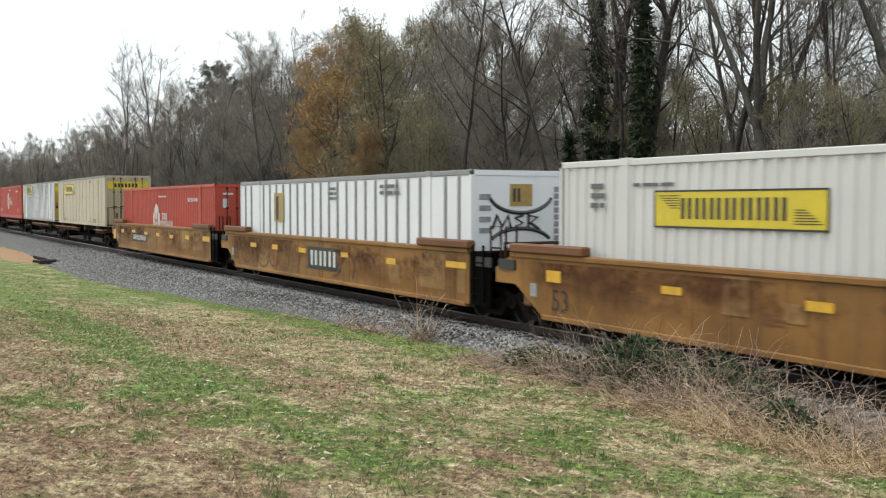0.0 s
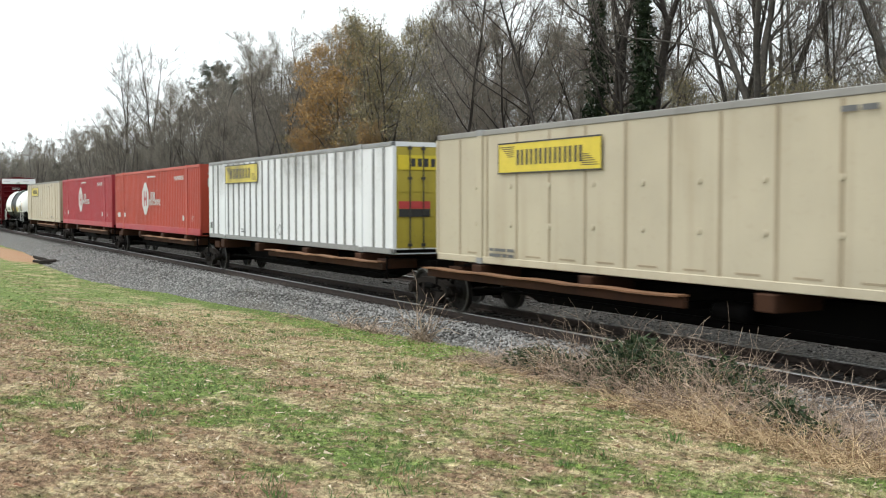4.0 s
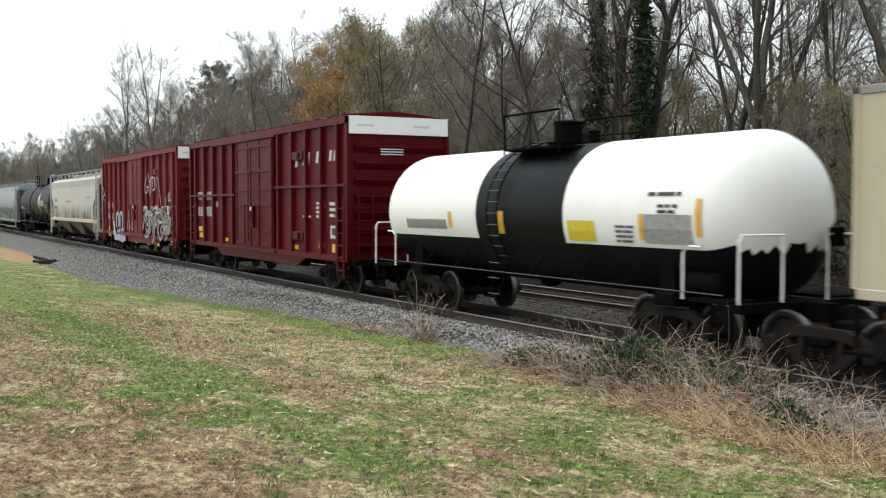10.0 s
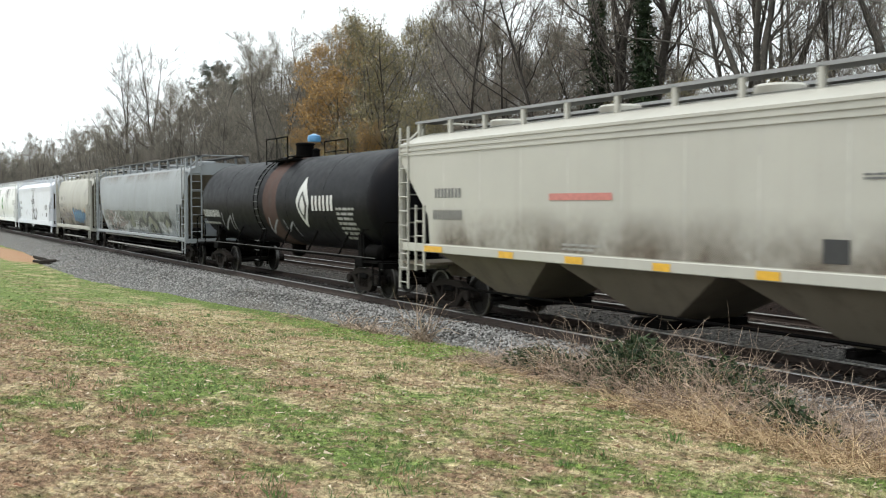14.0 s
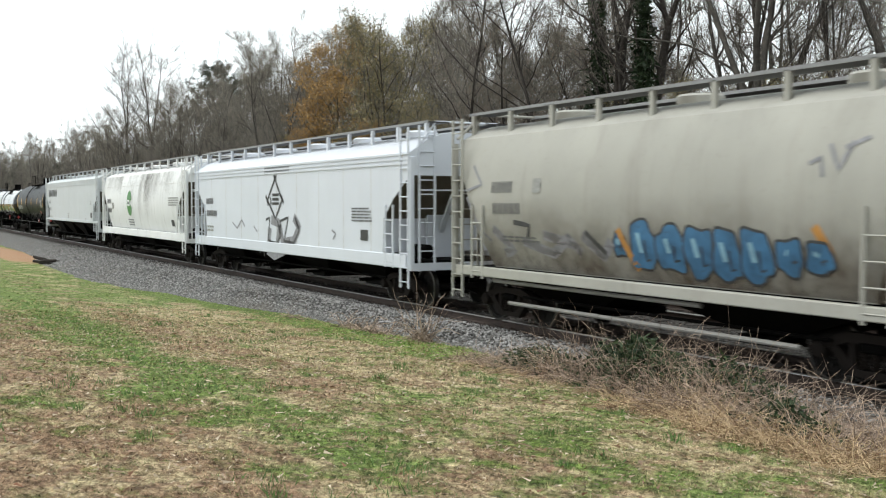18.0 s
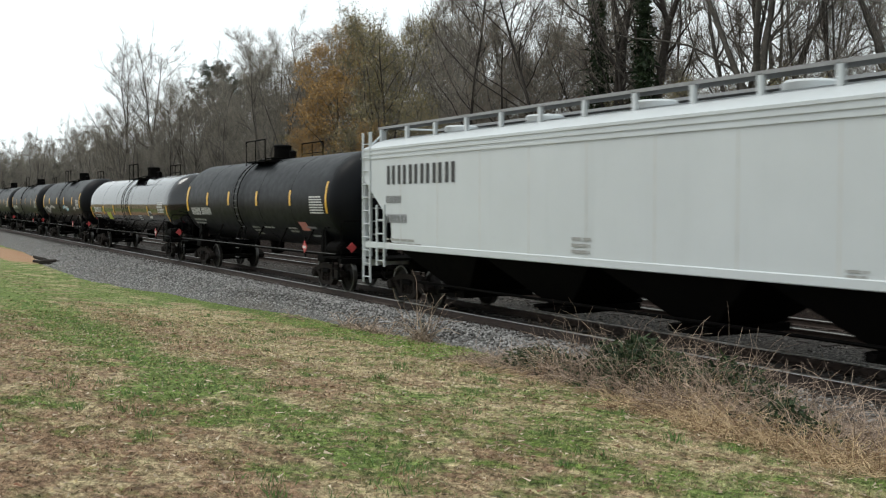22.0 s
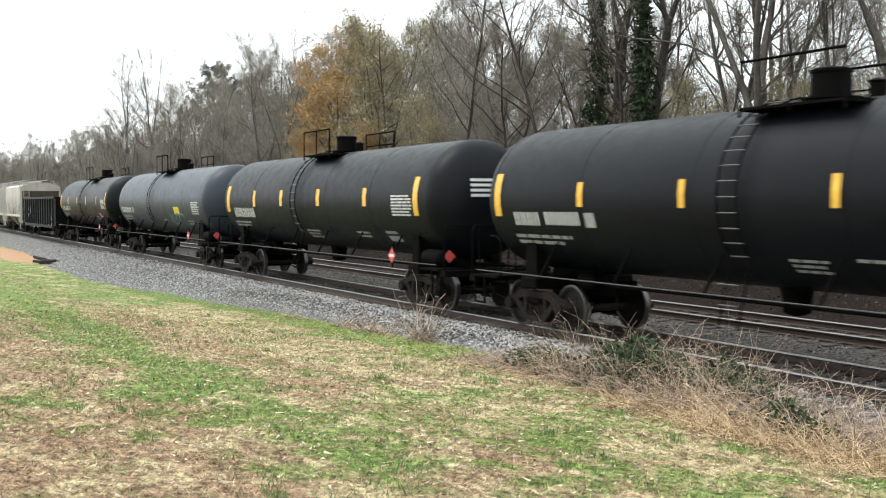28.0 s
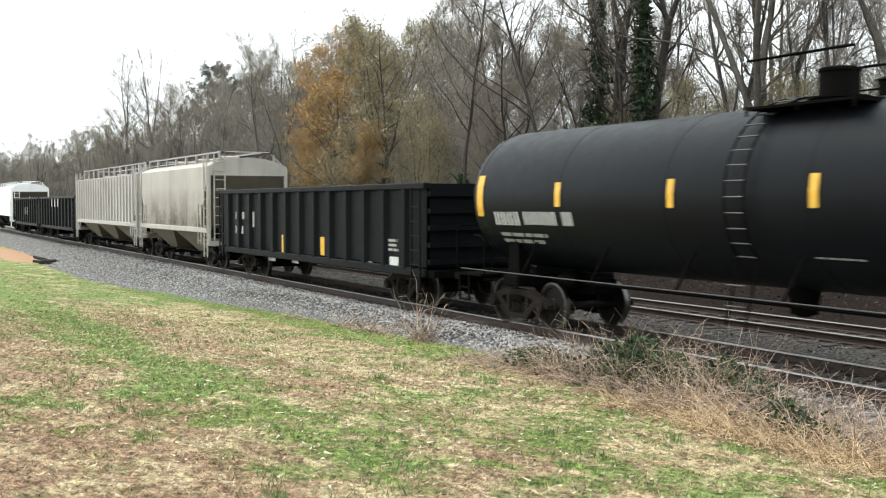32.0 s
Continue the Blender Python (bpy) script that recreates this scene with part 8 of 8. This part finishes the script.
word(hopper_e, -7.16, 2.06, -6.11, 2.3, 4, M_GREYLETTER, hopper_e_side)
lines(hopper_e, 5.71, 2.44, 7.4, 2.84, 4, M_DIMLETTER, hopper_e_side)
decal(hopper_e, "data_box", [(5.86, 1.56, 6.34, 1.83)], M_INKUP, hopper_e_side)
decal(hopper_e, "square_mark", [(-5.99, 2.26, -5.52, 2.57)], M_DIMLETTER, hopper_e_side)
lines(hopper_e, -2.49, 1.46, -1.24, 1.83, 3, M_SPRAYGREY, hopper_e_side)
word(hopper_f, -8.19, 3.0, -4.63, 3.46, 6, M_INK, hopper_f_side)
word(hopper_f, -8.24, 2.54, -7.37, 2.72, 4, M_GREYLETTER, hopper_f_side)
word(hopper_f, -8.19, 2.06, -7.07, 2.27, 6, M_GREYLETTER, hopper_f_side)
decal(hopper_f, "data_box", [(7.32, 1.7, 7.78, 2.0)], M_INKUP, hopper_f_side)
lines(hopper_f, 7.19, 2.45, 7.73, 2.69, 3, M_DIMLETTER, hopper_f_side)
lines(hopper_f, -0.43, 1.62, 0.25, 1.97, 3, M_DIMLETTER, hopper_f_side)
lines(hopper_f, -8.24, 1.53, -6.25, 1.72, 2, M_DIMLETTER, hopper_f_side)
lines(hopper_f, 5.71, 1.55, 6.12, 1.69, 2, M_DIMLETTER, hopper_f_side)
for spot in ((-4.611, 2.46, -4.409, 2.95), (-1.941, 2.47, -1.739, 2.96), (1.165, 2.46, 1.345, 2.94), (4.342, 2.47, 4.498, 2.94),):
    decal(tank_c, "reflective_strip", [spot], M_YELLOW, tank_c_side)
for spot in ((-7.436, 2.24, -7.194, 3.21), (7.249, 2.25, 7.381, 3.16),):
    decal(tank_c, "end_reflective_strip", [spot], M_YELLOW, tank_c_side)
word(tank_c, -6.8, 2.09, -5.55, 2.38, 4, M_LETTER, tank_c_side)
word(tank_c, -5.43, 2.11, -4.17, 2.38, 6, M_LETTER, tank_c_side)
lines(tank_c, -6.91, 1.73, -5.04, 2.0, 2, M_DIMLETTER, tank_c_side)
lines(tank_c, 6.04, 2.24, 7.13, 2.78, 7, M_LETTER, tank_c_side)
decal(tank_c, "red_panel", [(4.74, 1.7, 5.36, 1.97)], M_PINKTXT, tank_c_side)
decal(tank_c, "data_panel", [(5.21, 1.52, 5.97, 1.84)], M_SPRAYGREY, tank_c_side)
lines(tank_c, 3.6, 1.63, 4.57, 1.83, 2, M_DIMLETTER, tank_c_side)
lines(tank_c, -0.02, 1.48, 0.81, 1.8, 3, M_DIMLETTER, tank_c_side)
lines(tank_c, 1.28, 1.72, 2.24, 1.82, 1, M_DIMLETTER, tank_c_side)
for spot in ((-5.368, 1.95, -5.142, 2.41), (-2.68, 1.95, -2.47, 2.44), (1.166, 1.96, 1.354, 2.43), (5.002, 1.95, 5.158, 2.4),):
    decal(tank_d, "reflective_strip", [spot], M_YELLOW, tank_d_side)
for spot in ((-8.96, 1.74, -8.68, 2.36), (8.639, 1.69, 8.771, 2.42),):
    decal(tank_d, "end_reflective_strip", [spot], M_YELLOW, tank_d_side)
word(tank_d, -7.86, 2.04, -5.99, 2.34, 9, M_LETTER, tank_d_side)
lines(tank_d, -7.94, 1.76, -6.25, 1.97, 2, M_DIMLETTER, tank_d_side)
decal(tank_d, "yellow_panel", [(-4.53, 1.69, -3.5, 2.07)], M_LIME, tank_d_side)
lines(tank_d, 7.07, 2.11, 8.24, 2.61, 7, M_LETTER, tank_d_side)
decal(tank_d, "data_panel", [(5.15, 1.84, 5.7, 2.17)], M_LETTER, tank_d_side)
decal(tank_d, "data_mark", [(5.27, 1.96, 5.63, 2.11)], M_INKUP, tank_d_side)
lines(tank_d, 3.01, 1.74, 3.63, 2.01, 3, M_LETTER, tank_d_side)
for spot in ((-4.71, 2.49, -4.43, 2.93), (-1.463, 2.51, -1.197, 2.93), (1.485, 2.48, 1.735, 2.94), (4.651, 2.47, 4.869, 2.94),):
    decal(tank_e, "reflective_strip", [spot], M_YELLOW, tank_e_side)
for spot in ((-7.464, 2.29, -7.136, 3.17), (7.271, 2.26, 7.489, 3.17),):
    decal(tank_e, "end_reflective_strip", [spot], M_YELLOW, tank_e_side)
lines(tank_e, 6.06, 2.22, 7.18, 2.78, 7, M_LETTER, tank_e_side)
spray(tank_e, "graffiti", [(-6.76, 2.16), (-5.81, 2.32), (-4.95, 2.09), (-3.74, 2.37), (-2.42, 2.24)], 0.16, M_SPRAYWHITE, tank_e_side, 0.003)
spray(tank_e, "graffiti", [(-6.3, 2.08), (-5.19, 1.91), (-4.35, 2.19)], 0.16, M_SPRAYGREY, tank_e_side, 0.003)
spray(tank_e, "graffiti", [(1.1, 2.24), (1.98, 2.36), (2.53, 2.13), (3.21, 2.19)], 0.16, M_LIGHTBLUE, tank_e_side, 0.003)
spray(tank_e, "graffiti", [(1.43, 2.31), (2.95, 2.28)], 0.16, M_SPRAYWHITE, tank_e_side, 0.003)
spray(tank_e, "graffiti", [(5.01, 2.21), (5.73, 2.28), (5.37, 2.12)], 0.16, M_SPRAYWHITE, tank_e_side, 0.003)
lines(tank_e, 1.23, 1.7, 2.13, 1.83, 1, M_DIMLETTER, tank_e_side)
lines(tank_e, 5.16, 1.55, 6.0, 1.83, 3, M_DIMLETTER, tank_e_side)
for spot in ((-4.517, 2.47, -4.353, 2.92), (-1.779, 2.46, -1.631, 2.92), (1.281, 2.47, 1.429, 2.94), (4.549, 2.48, 4.681, 2.93),):
    decal(tank_f, "reflective_strip", [spot], M_YELLOW, tank_f_side)
for spot in ((-7.387, 2.27, -7.153, 3.14), (7.389, 2.26, 7.521, 3.16),):
    decal(tank_f, "end_reflective_strip", [spot], M_YELLOW, tank_f_side)
word(tank_f, -6.68, 2.1, -5.78, 2.36, 4, M_LETTER, tank_f_side)
word(tank_f, -5.61, 2.12, -4.47, 2.37, 6, M_LETTER, tank_f_side)
decal(tank_f, "square_mark", [(-4.34, 2.09, -4.04, 2.36)], M_DIMLETTER, tank_f_side)
lines(tank_f, -6.83, 1.73, -4.84, 1.97, 2, M_DIMLETTER, tank_f_side)
lines(tank_f, 6.21, 2.23, 7.29, 2.76, 8, M_LETTER, tank_f_side)
decal(tank_f, "red_panel", [(4.96, 1.61, 5.48, 1.86)], M_PINKTXT, tank_f_side)
decal(tank_f, "data_panel", [(5.47, 1.54, 6.05, 1.83)], M_SPRAYGREY, tank_f_side)
lines(tank_f, 3.75, 1.66, 4.74, 1.84, 2, M_DIMLETTER, tank_f_side)
lines(tank_f, 0.27, 1.52, 1.1, 1.76, 3, M_DIMLETTER, tank_f_side)
lines(tank_f, 1.5, 1.73, 2.5, 1.82, 1, M_DIMLETTER, tank_f_side)
for spot in ((-4.678, 2.43, -4.452, 2.96), (-2.087, 2.45, -1.853, 2.95), (0.982, 2.46, 1.208, 2.95), (4.231, 2.46, 4.449, 2.94),):
    decal(tank_g, "reflective_strip", [spot], M_YELLOW, tank_g_side)
for spot in ((-7.576, 2.23, -7.264, 3.15), (7.134, 2.24, 7.376, 3.17),):
    decal(tank_g, "end_reflective_strip", [spot], M_YELLOW, tank_g_side)
word(tank_g, -6.81, 2.07, -4.66, 2.38, 9, M_LETTER, tank_g_side)
lines(tank_g, -7.09, 1.75, -5.18, 1.97, 2, M_DIMLETTER, tank_g_side)
lines(tank_g, 5.95, 2.23, 7.07, 2.77, 7, M_LETTER, tank_g_side)
lines(tank_g, -0.48, 1.52, 0.55, 1.79, 3, M_DIMLETTER, tank_g_side)
lines(tank_g, 3.27, 1.63, 4.28, 1.82, 2, M_DIMLETTER, tank_g_side)
decal(tank_g, "data_panel", [(5.1, 1.56, 5.77, 1.83)], M_SPRAYGREY, tank_g_side)
word(tank_h, -7.1, 2.09, -5.04, 2.35, 9, M_LETTER, tank_h_side)
decal(tank_h, "square_mark", [(-4.87, 2.09, -4.51, 2.36)], M_DIMLETTER, tank_h_side)
lines(tank_h, -7.09, 1.72, -5.01, 2.0, 2, M_DIMLETTER, tank_h_side)
lines(tank_h, 5.98, 2.1, 7.13, 2.63, 6, M_LETTER, tank_h_side)
decal(tank_h, "yellow_panel", [(3.1, 2.09, 3.97, 2.39)], M_SIGNYEL, tank_h_side)
lines(tank_h, 4.69, 1.66, 5.68, 1.88, 2, M_DIMLETTER, tank_h_side)
lines(tank_h, 0.71, 1.78, 1.48, 1.87, 1, M_DIMLETTER, tank_h_side)
spray(tank_h, "graffiti", [(2.27, 2.13), (2.19, 1.78), (2.66, 2.08), (2.39, 1.61)], 0.08, M_WASHGREEN, tank_h_side, 0.003)
spray(tank_h, "graffiti", [(1.92, 1.83), (2.72, 1.62)], 0.08, M_WASHGREEN, tank_h_side, 0.003)
spray(tank_h, "graffiti", [(2.83, 1.8), (3.37, 2.09), (3.82, 2.05), (3.24, 1.64)], 0.08, M_WASHGREEN, tank_h_side, 0.003)
spray(tank_h, "graffiti", [(3.85, 2.1), (4.46, 2.06), (4.41, 1.69), (4.19, 1.35)], 0.08, M_WASHGREEN, tank_h_side, 0.003)
spray(tank_h, "graffiti", [(2.29, 1.49), (3.29, 1.76), (2.97, 1.28)], 0.08, M_WASHGREEN, tank_h_side, 0.003)
for spot in ((-4.576, 2.47, -4.404, 2.93), (-1.398, 2.46, -1.242, 2.93), (1.552, 2.47, 1.708, 2.95), (4.809, 2.48, 4.941, 2.94),):
    decal(tank_i, "reflective_strip", [spot], M_YELLOW, tank_i_side)
for spot in ((-7.456, 2.26, -7.214, 3.12), (7.32, 2.24, 7.46, 3.14),):
    decal(tank_i, "end_reflective_strip", [spot], M_YELLOW, tank_i_side)
word(tank_i, -6.8, 2.09, -5.84, 2.36, 4, M_LETTER, tank_i_side)
word(tank_i, -5.71, 2.11, -4.56, 2.37, 6, M_LETTER, tank_i_side)
decal(tank_i, "square_mark", [(-4.41, 2.11, -4.07, 2.37)], M_DIMLETTER, tank_i_side)
lines(tank_i, -6.75, 1.73, -4.91, 1.99, 2, M_DIMLETTER, tank_i_side)
lines(tank_i, 6.14, 2.22, 7.26, 2.77, 8, M_LETTER, tank_i_side)
decal(tank_i, "red_panel", [(4.89, 1.74, 5.46, 1.99)], M_PINKTXT, tank_i_side)
decal(tank_i, "data_panel", [(5.35, 1.53, 6.01, 1.83)], M_SPRAYGREY, tank_i_side)
lines(tank_i, 3.66, 1.66, 4.67, 1.83, 2, M_DIMLETTER, tank_i_side)
lines(tank_i, 1.44, 1.75, 2.42, 1.8, 1, M_DIMLETTER, tank_i_side)
for spot in ((-3.79, 0.86, -3.4, 1.55), (-1.67, 1.0, -1.32, 1.55), (1.53, 1.05, 1.83, 1.57),):
    decal(gondola_a, "yellow_marker", [spot], M_YELLOW, gondola_a_side)
word(gondola_a, -6.36, 1.99, -5.35, 2.24, 4, M_LETTER, gondola_a_side)
word(gondola_a, -6.36, 1.49, -5.47, 1.75, 4, M_LETTER, gondola_a_side)
lines(gondola_a, 6.02, 1.35, 6.56, 1.7, 3, M_DIMLETTER, gondola_a_side)
decal(gondola_a, "data_panel", [(6.08, 0.86, 6.56, 1.21)], M_LETTER, gondola_a_side)
for spot in ((-4.56, 1.74, -4.32, 2.25), (4.62, 0.89, 5.05, 1.03), (-2.9, 0.68, -2.25, 0.79), (-0.77, 0.71, -0.24, 0.82),):
    decal(gondola_a, "white_mark", [spot], M_DIMLETTER, gondola_a_side)
decal(gondola_b, "white_sign", [(-2.58, 2.32, 1.16, 2.86)], M_LETTER, gondola_b_side)
decal(gondola_c, "white_sign", [(-1.41, 1.63, 1.37, 2.23)], M_LETTER, gondola_c_side)
number(well_a, "53", -7.55, 0.5, 0.42, M_INKUP, well_a_side)
number(well_b, "53", -8.05, 0.62, 0.42, M_INKUP, well_b_side)
number(well_c, "53", -8.0, 0.55, 0.42, M_INKUP, well_c_side)
number(box_f, "53'", 6.8, 0.57, 0.2, M_LETTER, box_f_side)
number(box_g, "53'", 6.65, 0.6, 0.2, M_LETTER, box_g_side)
number(box_g, "53'", -7.4, 0.6, 0.2, M_LETTER, box_g_side)
number(box_f, "53'", -7.5, 0.6, 0.2, M_LETTER, box_f_side)
for w, s in ((well_a, well_a_side), (well_b, well_b_side), (well_c, well_c_side)):
    decal(w, "white_panel", [(-8.25, 0.72, -8.02, 0.98)], M_DIMLETTER, s)
    for u, q in ((-5.2, 0.9), (-2.2, 1.3), (1.2, 0.8), (3.6, 1.2), (6.3, 1.0)):
        lines(w, u, 1.1 - 0.25 * q, u + 0.5, 1.3 - 0.25 * q, 3, M_WELL_DARK, s)
for k, s in ((tank_c, 5.8), (tank_d, 7.3), (tank_e, 5.35), (tank_f, 6.25), (tank_g, 6.1), (tank_h, 5.8), (tank_i, 6.15)):
    placard(k, s, -1.5, 1.24)
    bm = bmesh.new()
    ex = 8.22 if k is not tank_d else 9.62
    loft(bm, [[(ex + d, -1.05 - 0.15, 1.3), (ex + d, -1.05, 1.15), (ex + d, -1.05 + 0.15, 1.3), (ex + d, -1.05, 1.45)] for d in (0, 0.02)])
    part("end_placard", bm, M_REDSIGN, k)


def end_marks(c, rects, mat, name, x=C_HALF + 0.004):
    """Painted patches on the end that faces along the track: (y0, z0, y1, z1)."""
    for y0, z0, y1, z1 in rects:
        boxes(name, [(x, y0, z0, x + 0.004, y1, z1)], mat, c)


end_marks(box_d, [(-1.12, 2.1, 1.12, 2.52)], M_SIGNYEL, "end_sign")
end_marks(box_d, [(-0.75 + i * 0.19, 2.2, -0.63 + i * 0.19, 2.42) for i in range(7)], M_INKUP, "sign_letter", C_HALF + 0.009)
end_marks(box_d, [(0.75, 1.05, 1.05, 1.4)], M_SIGNYEL, "end_panel")
end_marks(box_e, [(-1.12, 2.15, 1.12, 2.52)], M_SIGNYEL, "end_sign")
end_marks(box_e, [(-0.75 + i * 0.19, 2.23, -0.63 + i * 0.19, 2.44) for i in range(7)], M_INKUP, "sign_letter", C_HALF + 0.009)
end_marks(box_e, [(-1.1, 0.95, -0.2, 1.15)], M_INKUP, "dark_panel")
end_marks(box_e, [(-1.1, 1.16, -0.2, 1.35)], M_REDSIGN, "red_panel")
end_marks(box_b, [(-0.25, 2.05, 0.35, 2.55)], M_OCHRE, "end_emblem", C_HALF - 0.012)
end_marks(box_b, [(-0.05 - 0.12 * i, 2.15, 0.02 - 0.12 * i, 2.45) for i in range(2)], M_INKUP, "emblem_bar", C_HALF - 0.007)
end_marks(box_b, [(-1.05, 2.2 - 0.25 * i, -0.75, 2.32 - 0.25 * i) for i in range(4)] + [(0.95, 1.1 + 0.16 * i, 1.08, 1.22 + 0.16 * i) for i in range(9)], M_SPRAYGREY, "end_print", C_HALF - 0.012)
for pts in (loop(0.05, 2.35, 0.85, 0.45, 195, 345), loop(0.05, 1.15, 0.85, 0.4, 25, 155), [(-0.7, 1.55), (-0.6, 1.85), (-0.45, 1.6), (-0.3, 1.85), (-0.22, 1.55)], [(0.1, 1.85), (-0.1, 1.78), (0.1, 1.68), (-0.1, 1.58)], [(0.25, 1.55), (0.25, 1.85), (0.5, 1.8), (0.3, 1.68), (0.55, 1.52)]):
    bm = bmesh.new()
    pipe(bm, [(C_HALF - 0.012, y, z) for y, z in pts], 0.045, 4)
    part("graffiti", bm, M_SPRAYBLACK, box_b)
for c, m in ((box_c, M_LETTER), (box_f, M_LETTER), (box_g, M_LETTER)):
    number_end = [(-0.95, 1.95, -0.75, 2.3), (-0.95, 2.45, -0.55, 2.52), (0.2, 2.1, 0.7, 2.3), (0.2, 1.8, 0.85, 1.95), (-0.9, 0.9, -0.55, 1.1), (0.25, 1.0, 0.8, 1.1), (0.25, 0.8, 0.8, 0.9)]
    end_marks(c, number_end, m, "end_print")
for c, x in ((tank_c, 0), (tank_e, 0), (tank_f, 0), (tank_g, 0), (tank_h, 0), (tank_i, 0), (tank_d, 1.4)):
    r, hh = (1.45 if c is not tank_d else 1.38), (8.25 if c is not tank_d else 9.65) + (0.12 if c is tank_h else 0.3 if c is tank_g else 0)
    for i in range(4):
        z = 3.05 - 0.12 * i
        bm = bmesh.new()
        ys = np.linspace(-0.62, 0.05 - 0.1 * (i % 2), 8)
        rows = []
        for y in ys:
            row = []
            for zz in (z, z + 0.065):
                rr = math.sqrt(y * y + (zz - (2.63 if c is not tank_d else 2.49)) ** 2) / r
                xx = hh - 0.55 * r * (1 - math.sqrt(max(0, 1 - rr * rr))) + 0.006
                row.append(bm.verts.new((xx, y, zz)))
            rows.append(row)
        for a, b in zip(rows, rows[1:]):
            bm.faces.new((a[0], b[0], b[1], a[1]))
        part("head_lettering", bm, M_LETTER, c)
bm = bmesh.new()
lathe(bm, [(0.0, 0.2), (0.08, 0.23), (0.2, 0.2), (0.27, 0.02)], "z", 14, (0.35, 0, 4.55))
part("valve_cap", bm, M_BLUECAP, tank_b, "blue valve cap", smooth=True)
for car, u0, u1, z in ((hopper_b, -7.6, 7.4, 0.92), (hopper_b, -7.0, 8.0, 0.5), (hopper_c, -4.6, 1.6, 0.92), (hopper_c, -4.0, 3.6, 0.5)):
    bm = bmesh.new()
    pipe(bm, [(u0, -1.42, z), (u1, -1.42, z)], 0.04, 8)
    part("side_pipe", bm, M_DULLGREY, car, "pale outlet pipe along the foot of the car")
for c, s, (u0, z0, u1, z1) in ((box_a, box_a_side, (-5.31, 1.68, -1.65, 2.3)), (box_d, box_d_side, (-5.32, 1.9, -1.78, 2.54)), (box_e, box_e_side, (-5.89, 2.01, -2.26, 2.67)), (box_h, box_h_side, (-5.54, 1.87, -1.96, 2.52))):
    each_line = [(u0, z0, u1, z0 + 0.03), (u0, z1 - 0.03, u1, z1), (u0, z0, u0 + 0.03, z1), (u1 - 0.03, z0, u1, z1)]
    decal(c, "sign_border", each_line, M_INKUP, s)
    decal(c, "sign_stripe", [(u0 + 0.1 + 0.06 * i, z1 - 0.1 - 0.04 * i, u0 + 0.62, z1 - 0.085 - 0.04 * i) for i in range(6)] + [(u1 - 0.62, z0 + 0.1 + 0.04 * i, u1 - 0.1 - 0.06 * i, z0 + 0.115 + 0.04 * i) for i in range(6)], M_INKUP, s)
# faded swirls of old paint along the ochre car
for n, (u, z, ru, rz) in enumerate(((-6.6, 0.85, 0.45, 0.32), (-5.7, 0.95, 0.35, 0.36), (-4.9, 0.75, 0.5, 0.28), (-3.9, 0.9, 0.4, 0.38), (-3.0, 0.8, 0.45, 0.3), (-2.0, 0.95, 0.4, 0.32), (0.9, 0.85, 0.55, 0.34), (2.0, 0.8, 0.4, 0.36), (3.2, 0.9, 0.5, 0.3))):
    spray(well_b, "faded_graffiti", loop(u, z, ru, rz, 30 + 40 * n, 330 + 25 * n), 0.09, M_WELL_FADE, well_b_side, 0.002)
# grime that has run down from roofs or gathered at the foot of the sides
for c, face, u0, z0, u1, z1, m in (
        (hopper_e, hopper_e_side, -4.2, 1.7, 2.6, 3.92, M_SOOT), (hopper_e, hopper_e_side, 1.0, 2.6, 8.2, 3.92, M_SOOT), (hopper_e, hopper_e_side, -8.2, 3.0, -3.4, 3.92, M_SOOT),
        (hopper_b, hopper_b_side, -9.0, 3.5, 9.0, 3.92, M_RUSTRUN), (hopper_b, hopper_b_side, -7.6, 1.2, 8.4, 2.4, M_FOOTMOSS),
        (hopper_c, hopper_c_side, -5.9, 1.22, 5.9, 2.7, M_FOOTDIRT),
        (hopper_a, hopper_a_side, -7.0, 1.62, 7.0, 2.5, M_FOOTDIRT), (hopper_g, hopper_g_side, -5.4, 1.62, 5.4, 3.2, M_FOOTDIRT),
        (well_a, well_a_side, -8.6, 0.35, 8.6, 1.4, M_WELLRUST), (well_b, well_b_side, -8.6, 0.35, 8.6, 1.4, M_WELLRUST), (well_c, well_c_side, -8.6, 0.35, 8.6, 1.4, M_WELLRUST),
        (box_e, box_e_side, -7.9, 1.4, 7.9, 2.8, M_SOOT), (boxcar_b, boxcar_b_side, -7.6, 1.0, 7.6, 2.2, M_FOOTDIRT)):
    stain(c, u0, z0, u1, z1, m, face)
decal(hopper_e, "seam_line", [(-7.6, 3.38, 7.6, 3.395)], M_GRIMEDARK, hopper_e_side)


# ---- everything that travels ----
def motions():
    times = (0, 8, 16, 24, 32)
    for ob, x in MOVING:
        z = ob["base"] if "base" in ob else 0.0
        walk(ob, [(t, pose(x + SPEED * t, 0, z)) for t in times])
    # wheels roll without slip; all wheelsets share the one turn
    first = WHEELSETS[0]
    rate = math.degrees(SPEED / 0.457)
    n = 32 * FPS
    walk(first, [(i / FPS, pose(0, 0, 0, 0, (rate * i / FPS) % 360, 0)) for i in range(n + 1)])
    keys = first.animation_data
    for w in WHEELSETS[1:]:
        w.rotation_mode = "QUATERNION"
        w.animation_data_create()
        w.animation_data.action = keys.action
        w.animation_data.action_slot = keys.action_slot


motions()
